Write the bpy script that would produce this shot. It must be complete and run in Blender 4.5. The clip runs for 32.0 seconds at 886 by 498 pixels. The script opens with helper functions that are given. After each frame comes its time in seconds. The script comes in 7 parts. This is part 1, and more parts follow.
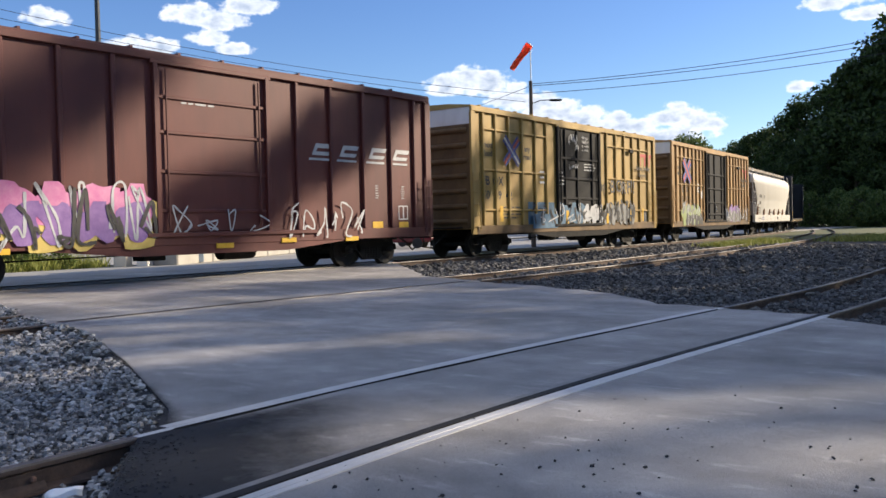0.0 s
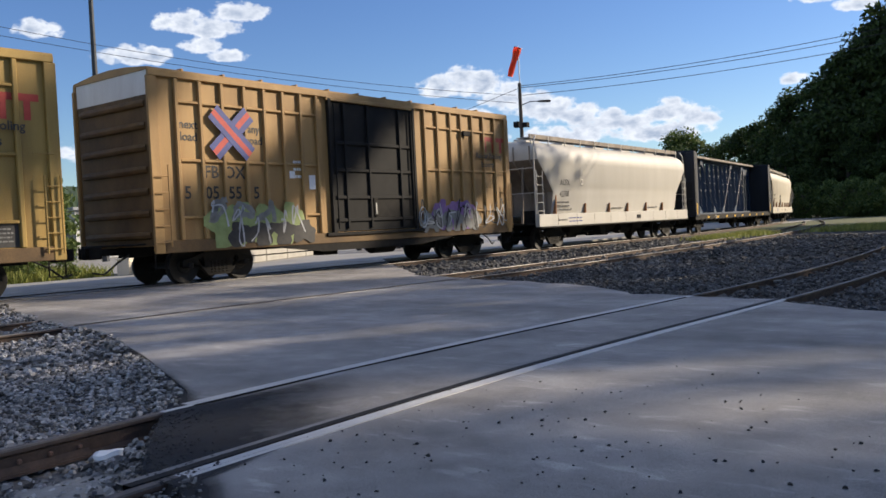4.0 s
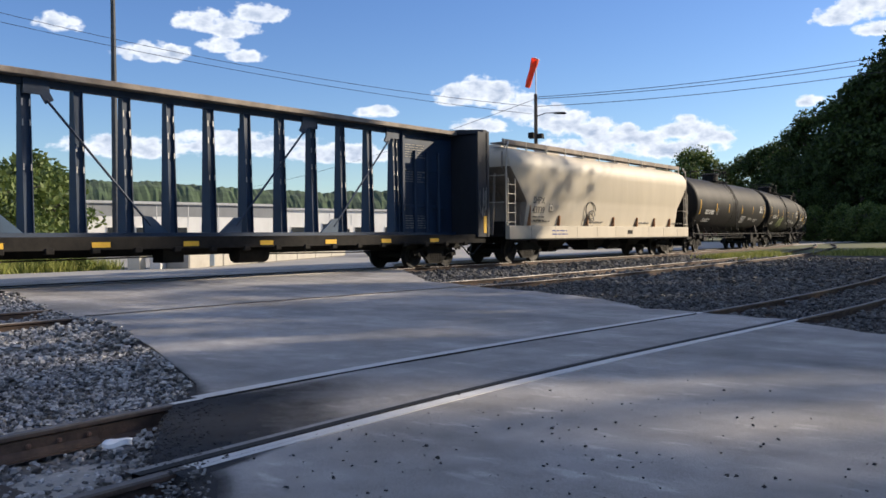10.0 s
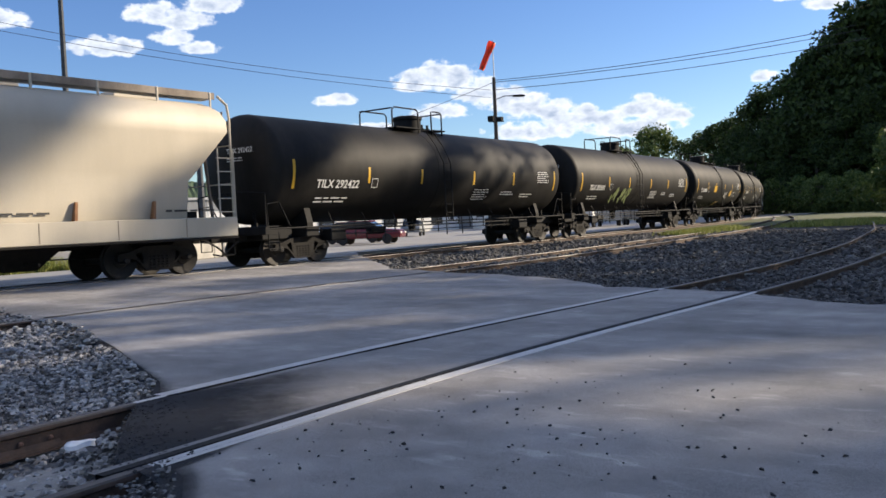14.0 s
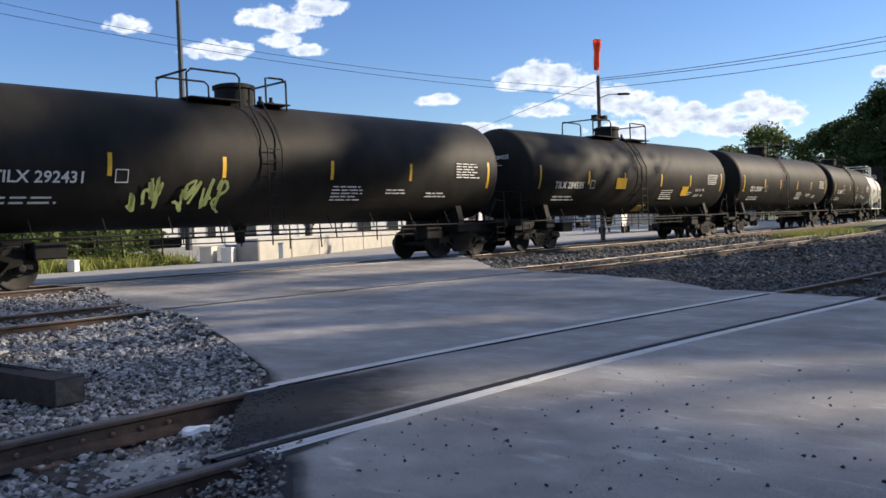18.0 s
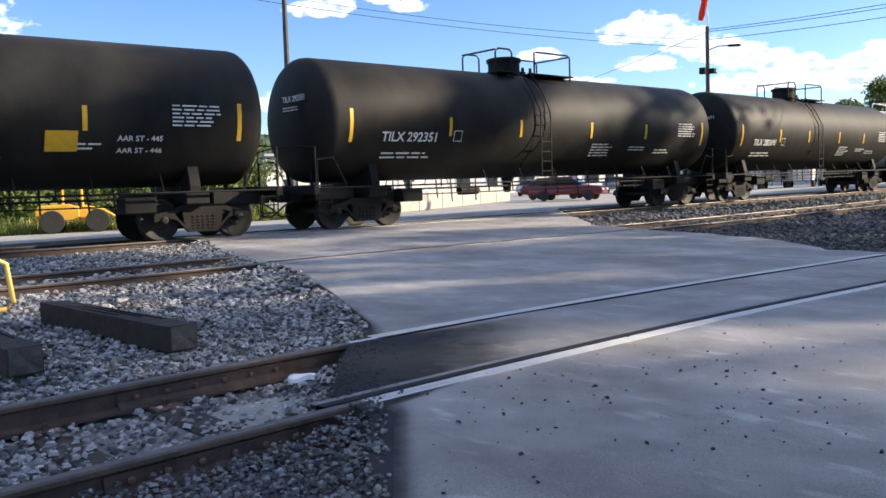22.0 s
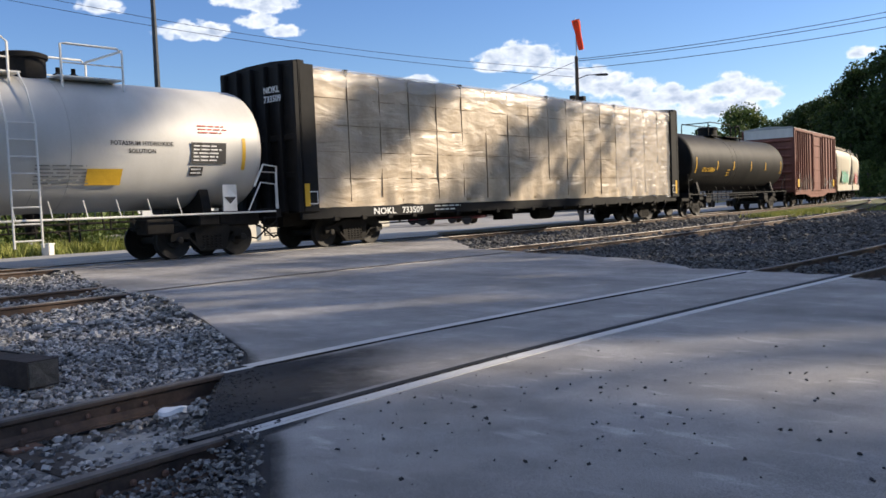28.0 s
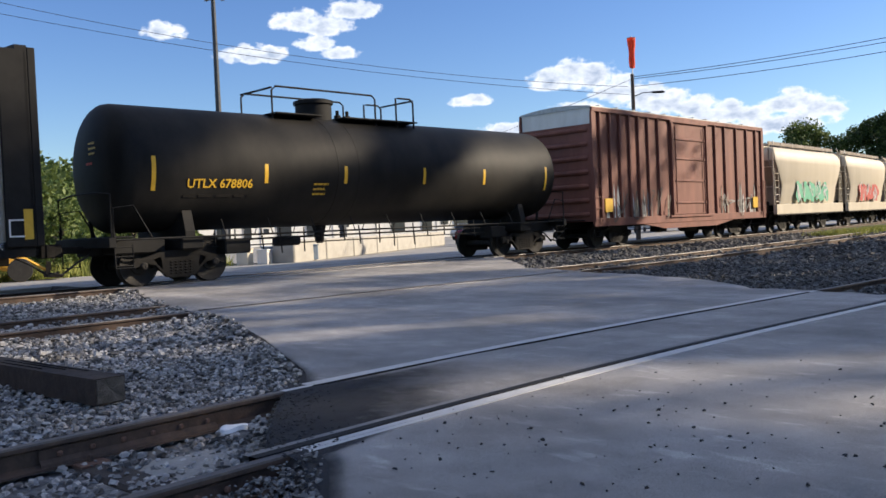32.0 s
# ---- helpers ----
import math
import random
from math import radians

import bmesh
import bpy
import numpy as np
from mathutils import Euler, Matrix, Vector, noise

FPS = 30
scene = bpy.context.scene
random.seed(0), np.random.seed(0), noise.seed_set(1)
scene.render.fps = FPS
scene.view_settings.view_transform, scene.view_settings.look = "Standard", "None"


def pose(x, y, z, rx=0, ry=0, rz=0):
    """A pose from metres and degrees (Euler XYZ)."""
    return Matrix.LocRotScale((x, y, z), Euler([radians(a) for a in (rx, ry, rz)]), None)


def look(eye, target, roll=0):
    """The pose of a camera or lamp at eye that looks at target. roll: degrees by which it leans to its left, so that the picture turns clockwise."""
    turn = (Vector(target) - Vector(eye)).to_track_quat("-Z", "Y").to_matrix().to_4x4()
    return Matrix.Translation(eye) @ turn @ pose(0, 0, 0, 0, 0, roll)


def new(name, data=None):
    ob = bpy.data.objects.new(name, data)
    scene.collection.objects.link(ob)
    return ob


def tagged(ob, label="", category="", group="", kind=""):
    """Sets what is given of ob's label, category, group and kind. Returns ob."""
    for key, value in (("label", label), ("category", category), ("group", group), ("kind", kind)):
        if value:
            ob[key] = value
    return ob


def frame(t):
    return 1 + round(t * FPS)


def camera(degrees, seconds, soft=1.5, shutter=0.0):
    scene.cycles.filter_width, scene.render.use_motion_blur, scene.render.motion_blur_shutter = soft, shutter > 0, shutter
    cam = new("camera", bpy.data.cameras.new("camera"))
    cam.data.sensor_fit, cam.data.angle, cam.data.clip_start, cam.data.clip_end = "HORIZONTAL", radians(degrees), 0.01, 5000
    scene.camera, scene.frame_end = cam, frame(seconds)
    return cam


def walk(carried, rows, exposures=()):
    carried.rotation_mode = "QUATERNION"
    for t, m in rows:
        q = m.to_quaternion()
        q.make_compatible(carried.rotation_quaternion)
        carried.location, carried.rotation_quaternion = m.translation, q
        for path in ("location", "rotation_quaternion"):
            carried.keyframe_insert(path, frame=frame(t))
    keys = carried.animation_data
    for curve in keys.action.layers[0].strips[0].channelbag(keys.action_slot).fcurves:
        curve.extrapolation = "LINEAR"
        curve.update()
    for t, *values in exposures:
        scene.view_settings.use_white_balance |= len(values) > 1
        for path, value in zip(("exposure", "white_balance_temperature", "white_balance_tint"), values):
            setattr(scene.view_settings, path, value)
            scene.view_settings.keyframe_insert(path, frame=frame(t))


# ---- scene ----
cam = camera(54.72, 32.0, soft=1.6)
PATH = [
    (0.0, pose(-0.670, 0.694, 1.202, 88.49, 1.30, 36.47)),
    (0.5, pose(-0.482, 0.576, 1.209, 87.43, 0.79, 29.69)),
    (1.0, pose(-0.303, 0.388, 1.191, 86.65, 1.83, 32.11)),
    (1.5, pose(-0.105, 0.229, 1.181, 86.06, 2.78, 33.71)),
    (2.0, pose(0.109, 0.047, 1.197, 86.64, 3.54, 33.68)),
    (2.5, pose(0.278, -0.038, 1.194, 86.76, 2.75, 37.75)),
    (3.0, pose(0.265, -0.090, 1.182, 86.45, 2.28, 41.01)),
    (3.5, pose(0.110, -0.057, 1.192, 88.42, 3.37, 37.62)),
    (4.0, pose(0.029, 0.030, 1.186, 88.57, 2.85, 36.32)),
    (4.5, pose(-0.025, 0.038, 1.185, 89.26, 1.78, 37.52)),
    (6.5, pose(-0.011, 0.002, 1.153, 87.40, 0.21, 41.77)),
    (7.0, pose(-0.031, 0.022, 1.160, 87.66, -0.31, 39.26)),
    (7.5, pose(-0.009, 0.019, 1.161, 88.38, 0.11, 37.87)),
    (8.0, pose(0.005, 0.009, 1.161, 89.90, 0.59, 35.91)),
    (8.5, pose(0.004, 0.012, 1.162, 90.81, 1.25, 35.04)),
    (9.0, pose(0.000, 0.005, 1.157, 90.54, 1.16, 36.07)),
    (9.5, pose(-0.007, 0.004, 1.160, 90.25, 0.29, 36.93)),
    (10.0, pose(-0.016, 0.003, 1.154, 89.13, 0.48, 36.95)),
    (10.5, pose(-0.011, 0.015, 1.147, 88.38, 0.88, 36.75)),
    (11.0, pose(0.000, 0.000, 1.151, 89.21, 1.27, 36.90)),
    (11.5, pose(0.007, 0.001, 1.156, 89.56, 2.18, 37.76)),
    (12.0, pose(0.014, -0.009, 1.155, 89.25, 2.70, 39.57)),
    (12.5, pose(0.017, -0.017, 1.158, 88.88, 2.64, 40.62)),
    (13.0, pose(-0.001, -0.008, 1.152, 88.65, 2.17, 40.11)),
    (13.5, pose(0.009, -0.005, 1.156, 88.68, 2.10, 37.49)),
    (14.0, pose(0.018, 0.018, 1.154, 88.13, 2.64, 34.56)),
    (14.5, pose(0.008, 0.017, 1.149, 87.03, 2.73, 34.28)),
    (15.0, pose(0.000, 0.014, 1.144, 87.00, 2.50, 34.99)),
    (15.5, pose(-0.009, 0.010, 1.144, 87.57, 2.41, 36.22)),
    (17.5, pose(0.002, -0.014, 1.145, 87.20, 1.83, 39.53)),
    (18.0, pose(-0.001, -0.011, 1.142, 88.38, 2.11, 41.27)),
    (18.5, pose(0.003, -0.026, 1.146, 89.76, 1.58, 42.13)),
    (19.0, pose(-0.001, -0.019, 1.142, 88.68, 1.75, 43.16)),
    (19.5, pose(-0.000, -0.010, 1.141, 87.13, 2.05, 44.45)),
    (20.0, pose(-0.007, -0.009, 1.140, 86.75, 1.52, 44.90)),
    (20.5, pose(-0.003, -0.010, 1.138, 85.78, 0.99, 45.03)),
    (21.0, pose(-0.014, -0.005, 1.131, 85.26, 1.20, 45.07)),
    (21.5, pose(-0.018, -0.011, 1.130, 84.71, 1.61, 46.50)),
    (22.0, pose(-0.012, -0.015, 1.129, 85.73, 1.90, 47.90)),
    (22.5, pose(-0.008, -0.028, 1.135, 87.07, 1.64, 47.48)),
    (23.0, pose(-0.004, -0.022, 1.138, 87.24, 1.79, 46.65)),
    (23.5, pose(-0.015, -0.013, 1.130, 86.58, 1.26, 43.98)),
    (24.0, pose(-0.011, -0.002, 1.133, 86.85, 0.86, 40.39)),
    (24.5, pose(-0.011, 0.011, 1.132, 87.01, 1.18, 36.73)),
    (25.0, pose(-0.010, 0.028, 1.129, 86.05, 1.41, 33.78)),
    (25.5, pose(-0.001, 0.010, 1.131, 85.78, 1.31, 33.46)),
    (27.5, pose(-0.007, 0.022, 1.122, 87.39, 2.82, 37.59)),
    (28.0, pose(-0.019, 0.019, 1.115, 87.12, 2.36, 39.87)),
    (28.5, pose(-0.027, 0.002, 1.118, 88.25, 2.16, 43.40)),
    (29.0, pose(0.003, -0.030, 1.125, 89.58, 2.30, 48.33)),
    (29.5, pose(0.000, -0.038, 1.118, 89.61, 2.38, 51.67)),
    (30.0, pose(-0.001, -0.037, 1.115, 89.37, 1.94, 51.28)),
    (30.5, pose(-0.008, -0.036, 1.121, 89.06, 1.00, 49.09)),
    (31.0, pose(-0.005, -0.039, 1.135, 90.09, 0.26, 45.53)),
    (31.5, pose(0.002, -0.017, 1.135, 89.18, 1.37, 43.26)),
    (32.0, pose(0.005, -0.017, 1.131, 88.53, 2.55, 43.54)),
]
# the camera's own exposure wanders with what it sees
EXPOSURE = [(0, 0.83), (0.6, 0.77), (1, 0.65), (2, 0.85), (3, 0.67), (4, 0.55), (7, 0.77), (8, 0.73), (9, 0.67), (11, 0.67), (13, 0.74), (14, 0.74), (15, 0.89), (18, 0.74), (19, 0.70), (20, 0.77), (21, 0.95), (22, 1.23), (23, 0.91), (24, 0.89), (25, 0.76), (28, 0.73), (29, 0.66), (30, 0.77), (31, 0.83), (32, 0.77)]
walk(cam, PATH, [(t, e, 6020, 10) for t, e in EXPOSURE])

# ---------- world, sun ----------
SUN_AZ, SUN_EL = 36.0, 24.0        # degrees from +y towards +x, and above the horizon
world = bpy.data.worlds.new("world")
scene.world = world
world.use_nodes = True


def build_sky():
    nt = world.node_tree
    nt.nodes.clear()
    N, L = nt.nodes.new, nt.links.new

    def math_node(op, a, b=None, c=None):
        n = N("ShaderNodeMath")
        n.operation = op
        for k, v in enumerate((a, b, c)):
            if v is None:
                continue
            if isinstance(v, (int, float)):
                n.inputs[k].default_value = v
            else:
                L(v, n.inputs[k])
        return n.outputs[0]

    sky = N("ShaderNodeTexSky")
    sky.sky_type = "NISHITA"
    sky.sun_disc = False
    sky.sun_elevation = radians(SUN_EL)
    sky.sun_rotation = radians(SUN_AZ)
    sky.air_density, sky.dust_density, sky.ozone_density = 1.0, 0.3, 3.0
    tc = N("ShaderNodeTexCoord")
    sep = N("ShaderNodeSeparateXYZ")
    L(tc.outputs["Generated"], sep.inputs[0])
    x, y, z = sep.outputs
    az = math_node("MULTIPLY", math_node("ARCTAN2", math_node("MULTIPLY", x, -1.0), y), 57.2958)
    el = math_node("MULTIPLY", math_node("ARCSINE", z), 57.2958)
    # cumulus clouds: bearing, height above horizon, half width, half height (degrees)
    clouds = [(60.9, 12.9, 1.3, .6), (55.6, 11.5, 2.0, .65), (54.4, 11.6, 1.3, .5), (52.6, 13.6, 1.7, .75), (50.7, 13.2, 1.8, .7), (48.9, 14.2, 1.8, .65), (51.4, 12.2, 1.2, .55), (49.8, 11.6, 1.3, .45),
              (36.0, 9.2, 1.4, .8), (34.6, 9.6, 1.3, .95), (33.2, 9.2, 1.5, 1.0), (31.9, 8.4, 1.5, .95), (30.3, 7.8, 1.6, .95), (28.7, 7.2, 1.7, .9), (26.9, 6.8, 1.8, .85), (25.0, 6.4, 1.6, .75), (23.4, 6.2, 1.4, .6),
              (21.0, 6.6, 1.5, .9), (19.6, 6.1, 1.5, .7), (22.0, 5.4, 3.0, .7), (34.4, 7.2, 1.8, .6), (28.0, 5.6, 3.2, .7), (41.3, 8.2, 1.4, .45), (38.6, 6.2, 2.0, .5),
              (12.2, 12.8, 1.5, .6), (10.4, 13.2, 1.9, .85), (8.8, 13.9, 1.7, .9), (9.9, 11.9, 1.3, .45), (11.6, 14.9, 2.2, .6), (13.8, 8.0, .9, .4),
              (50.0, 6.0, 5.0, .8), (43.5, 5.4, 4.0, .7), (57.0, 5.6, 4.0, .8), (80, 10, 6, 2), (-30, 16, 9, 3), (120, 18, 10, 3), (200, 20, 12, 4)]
    total = None
    for a, e, wa, we in clouds:
        u = math_node("MULTIPLY", math_node("SUBTRACT", az, a if a <= 180 else a - 360), .86 / wa)
        v = math_node("MULTIPLY", math_node("SUBTRACT", el, e), .82 / we)
        v = math_node("MAXIMUM", v, math_node("MULTIPLY", v, -1.45))       # flatter bases
        m = math_node("SUBTRACT", 1.0, math_node("ADD", math_node("MULTIPLY", u, u), math_node("MULTIPLY", v, v)))
        total = m if total is None else math_node("SMOOTH_MAX", total, m, 0.45)
    # unseen broken cumulus above the view, all round, added to brighten the shade
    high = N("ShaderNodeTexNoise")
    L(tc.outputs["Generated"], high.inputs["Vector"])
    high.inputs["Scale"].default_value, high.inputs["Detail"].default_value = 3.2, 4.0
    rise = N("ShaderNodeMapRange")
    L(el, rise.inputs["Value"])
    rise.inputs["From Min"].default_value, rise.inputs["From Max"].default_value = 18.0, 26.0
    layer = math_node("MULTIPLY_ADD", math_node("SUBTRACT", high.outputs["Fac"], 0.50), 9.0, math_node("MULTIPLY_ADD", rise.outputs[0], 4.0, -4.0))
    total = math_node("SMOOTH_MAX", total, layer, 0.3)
    total = math_node("MINIMUM", math_node("MAXIMUM", total, -1.5), 1.2)
    comb = N("ShaderNodeCombineXYZ")
    L(az, comb.inputs[0])
    L(math_node("MULTIPLY", el, 1.5), comb.inputs[1])
    noise_a, noise_b = N("ShaderNodeTexNoise"), N("ShaderNodeTexNoise")
    for n, s, d in ((noise_a, 0.95, 8.0), (noise_b, 0.8, 4.0)):
        L(comb.outputs[0], n.inputs["Vector"])
        n.inputs["Scale"].default_value = s
        n.inputs["Detail"].default_value = d
        n.inputs["Roughness"].default_value = 0.55
    dens = math_node("ADD", total, math_node("MULTIPLY", math_node("SUBTRACT", noise_a.outputs["Fac"], 0.5), 2.7))
    ramp = N("ShaderNodeMapRange")
    ramp.interpolation_type = "SMOOTHSTEP"
    ramp.inputs["From Min"].default_value, ramp.inputs["From Max"].default_value = 0.0, 0.62
    L(dens, ramp.inputs["Value"])
    # thicker middles are greyer, thin edges white
    thick = N("ShaderNodeMapRange")
    thick.inputs["From Min"].default_value, thick.inputs["From Max"].default_value = 0.35, 1.5
    L(math_node("ADD", dens, math_node("MULTIPLY", math_node("SUBTRACT", noise_b.outputs["Fac"], 0.5), 2.0)), thick.inputs["Value"])
    cmix = N("ShaderNodeMix")
    cmix.data_type = "RGBA"
    L(thick.outputs[0], cmix.inputs["Factor"])
    cmix.inputs["A"].default_value = (7.9, 7.9, 8.0, 1)
    cmix.inputs["B"].default_value = (3.7, 4.2, 5.1, 1)
    smix = N("ShaderNodeMix")
    smix.data_type = "RGBA"
    L(ramp.outputs[0], smix.inputs["Factor"])
    hs = N("ShaderNodeHueSaturation")
    hs.inputs["Saturation"].default_value = 1.15
    hs.inputs["Hue"].default_value, hs.inputs["Value"].default_value = .514, 1.06
    L(sky.outputs[0], hs.inputs["Color"])
    L(hs.outputs[0], smix.inputs["A"])
    L(cmix.outputs["Result"], smix.inputs["B"])
    bg = N("ShaderNodeBackground")
    bg.inputs["Strength"].default_value = 0.084
    L(smix.outputs["Result"], bg.inputs["Color"])
    out = N("ShaderNodeOutputWorld")
    L(bg.outputs[0], out.inputs["Surface"])


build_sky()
sun = new("sun", bpy.data.lights.new("sun", "SUN"))
sun.data.energy, sun.data.angle, sun.data.color = 5.0, radians(1.0), (1.0, 0.81, 0.57)
_d = Vector((math.sin(radians(SUN_AZ)) * math.cos(radians(SUN_EL)), math.cos(radians(SUN_AZ)) * math.cos(radians(SUN_EL)), math.sin(radians(SUN_EL))))
sun.matrix_world = look(tuple(_d * 100), (0, 0, 0))


# ---------- materials ----------
def mat(name, a, b=None, scale=3.0, rough=0.7, metal=0.0, bump=0.15, fine=40.0, vary=0.0, streak=0.0, contrast=1.0, spec=0.5):
    """Two colours mixed by noise at two scales, with fine relief. vary: change from object to object. streak: how far the pattern is drawn out downwards."""
    m = bpy.data.materials.new(name)
    m.use_nodes = True
    nt = m.node_tree
    N, L = nt.nodes.new, nt.links.new
    p = nt.nodes["Principled BSDF"]
    tc = N("ShaderNodeTexCoord")
    src = tc.outputs["Object"]
    if streak:
        mp = N("ShaderNodeMapping")
        mp.inputs["Scale"].default_value = (1, 1, 1 / streak)
        L(src, mp.inputs[0])
        src = mp.outputs[0]
    n1, n2 = N("ShaderNodeTexNoise"), N("ShaderNodeTexNoise")
    for n, s in ((n1, scale), (n2, fine)):
        n.inputs["Scale"].default_value = s
        n.inputs["Detail"].default_value = 5
        n.inputs["Roughness"].default_value = 0.6
    L(src, n1.inputs["Vector"])
    L(tc.outputs["Object"], n2.inputs["Vector"])
    add = N("ShaderNodeMath")
    add.operation = "MULTIPLY_ADD"
    L(n2.outputs["Fac"], add.inputs[0])
    add.inputs[1].default_value = 0.35
    L(n1.outputs["Fac"], add.inputs[2])
    last = add.outputs[0]
    if vary:
        oi = N("ShaderNodeObjectInfo")
        v = N("ShaderNodeMath")
        v.operation = "MULTIPLY_ADD"
        L(oi.outputs["Random"], v.inputs[0])
        v.inputs[1].default_value = vary
        L(last, v.inputs[2])
        sub = N("ShaderNodeMath")
        sub.operation = "SUBTRACT"
        L(v.outputs[0], sub.inputs[0])
        sub.inputs[1].default_value = vary / 2
        last = sub.outputs[0]
    mr = N("ShaderNodeMapRange")
    mr.inputs["From Min"].default_value, mr.inputs["From Max"].default_value = 0.68 - 0.25 / contrast, 0.68 + 0.25 / contrast
    L(last, mr.inputs["Value"])
    mix = N("ShaderNodeMix")
    mix.data_type = "RGBA"
    L(mr.outputs[0], mix.inputs["Factor"])
    mix.inputs["A"].default_value = (*a, 1)
    mix.inputs["B"].default_value = (*(b or a), 1)
    L(mix.outputs["Result"], p.inputs["Base Color"])
    p.inputs["Roughness"].default_value = rough
    p.inputs["Metallic"].default_value = metal
    p.inputs["Specular IOR Level"].default_value = spec
    if bump:
        bp = N("ShaderNodeBump")
        bp.inputs["Strength"].default_value = bump
        bp.inputs["Distance"].default_value = 0.02
        L(add.outputs[0], bp.inputs["Height"])
        L(bp.outputs[0], p.inputs["Normal"])
    return m


def island_mat(name, a, b, rough=0.8, scale=20.0, translucent=0.0):
    """For joined small pieces: the colour changes from piece to piece."""
    m = bpy.data.materials.new(name)
    m.use_nodes = True
    nt = m.node_tree
    N, L = nt.nodes.new, nt.links.new
    p = nt.nodes["Principled BSDF"]
    g = N("ShaderNodeNewGeometry")
    mix = N("ShaderNodeMix")
    mix.data_type = "RGBA"
    L(g.outputs["Random Per Island"], mix.inputs["Factor"])
    mix.inputs["A"].default_value = (*a, 1)
    mix.inputs["B"].default_value = (*b, 1)
    L(mix.outputs["Result"], p.inputs["Base Color"])
    p.inputs["Roughness"].default_value = rough
    p.inputs["Specular IOR Level"].default_value = 0.3
    if translucent:
        t = N("ShaderNodeBsdfTranslucent")
        L(mix.outputs["Result"], t.inputs["Color"])
        ms = N("ShaderNodeMixShader")
        ms.inputs[0].default_value = translucent
        L(p.outputs[0], ms.inputs[1])
        L(t.outputs[0], ms.inputs[2])
        L(ms.outputs[0], nt.nodes["Material Output"].inputs[0])
    return m


M = {}
M["asphalt"] = mat("asphalt", (.198, .189, .183), (.385, .369, .354), .55, .85, bump=.6, fine=75, contrast=1.2)


def worn(m):
    """Fine aggregate, tyre-worn streaks and small scuffs on the asphalt."""
    nt = m.node_tree
    N, L = nt.nodes.new, nt.links.new
    p = nt.nodes["Principled BSDF"]
    tcn = N("ShaderNodeTexCoord")
    last = p.inputs["Base Color"].links[0].from_socket
    for scale, stretch, lo, hi, low, high in ((230, 1, .35, .65, .62, 1.30), (1.1, 9, .35, .68, .78, 1.16), (9, 3, .60, .72, 1.0, 1.35), (3.2, 1, .3, .7, .86, 1.12)):
        mp, n, r, mul = N("ShaderNodeMapping"), N("ShaderNodeTexNoise"), N("ShaderNodeMapRange"), N("ShaderNodeMix")
        mp.inputs["Rotation"].default_value = (0, 0, radians(35))
        mp.inputs["Scale"].default_value = (1 / stretch, 1, 1)
        L(tcn.outputs["Object"], mp.inputs[0])
        L(mp.outputs[0], n.inputs["Vector"])
        n.inputs["Scale"].default_value, n.inputs["Detail"].default_value = scale, 3
        r.inputs["From Min"].default_value, r.inputs["From Max"].default_value = lo, hi
        r.inputs["To Min"].default_value, r.inputs["To Max"].default_value = low, high
        L(n.outputs["Fac"], r.inputs["Value"])
        mul.data_type, mul.blend_type = "RGBA", "MULTIPLY"
        mul.inputs["Factor"].default_value = 1.0
        L(last, mul.inputs["A"])
        L(r.outputs[0], mul.inputs["B"])
        last = mul.outputs["Result"]
    L(last, p.inputs["Base Color"])


worn(M["asphalt"])
M["tar"] = mat("tar", (.022, .022, .024), (.06, .06, .062), 2.5, .85, bump=.5, fine=60, spec=.15)
def fading(name, colour, attr):
    """A stain that thins out over its width."""
    m = mat(name, tuple(c * .7 for c in colour), colour, 3, .9, bump=.5, fine=60, spec=.12)
    nt = m.node_tree
    N, L = nt.nodes.new, nt.links.new
    at_ = N("ShaderNodeAttribute")
    at_.attribute_name = attr
    n = N("ShaderNodeTexNoise")
    n.inputs["Scale"].default_value, n.inputs["Detail"].default_value, n.inputs["Roughness"].default_value = 2.2, 8, .72
    tcn = N("ShaderNodeTexCoord")
    L(tcn.outputs["Object"], n.inputs["Vector"])
    a = N("ShaderNodeMath")
    a.operation = "ADD"
    L(at_.outputs["Fac"], a.inputs[0])
    L(n.outputs["Fac"], a.inputs[1])
    r = N("ShaderNodeMapRange")
    r.inputs["From Min"].default_value, r.inputs["From Max"].default_value = .62, 1.25
    r.inputs["To Max"].default_value = .86
    L(a.outputs[0], r.inputs["Value"])
    f = N("ShaderNodeMath")
    f.operation, f.use_clamp = "MULTIPLY", True
    L(at_.outputs["Fac"], f.inputs[0])
    f.inputs[1].default_value = 2.5
    cover = N("ShaderNodeMath")
    cover.operation = "MULTIPLY"
    L(f.outputs[0], cover.inputs[0])
    L(r.outputs[0], cover.inputs[1])
    tr, ms = N("ShaderNodeBsdfTransparent"), N("ShaderNodeMixShader")
    L(cover.outputs[0], ms.inputs[0])
    L(tr.outputs[0], ms.inputs[1])
    L(nt.nodes["Principled BSDF"].outputs[0], ms.inputs[2])
    L(ms.outputs[0], nt.nodes["Material Output"].inputs[0])
    return m


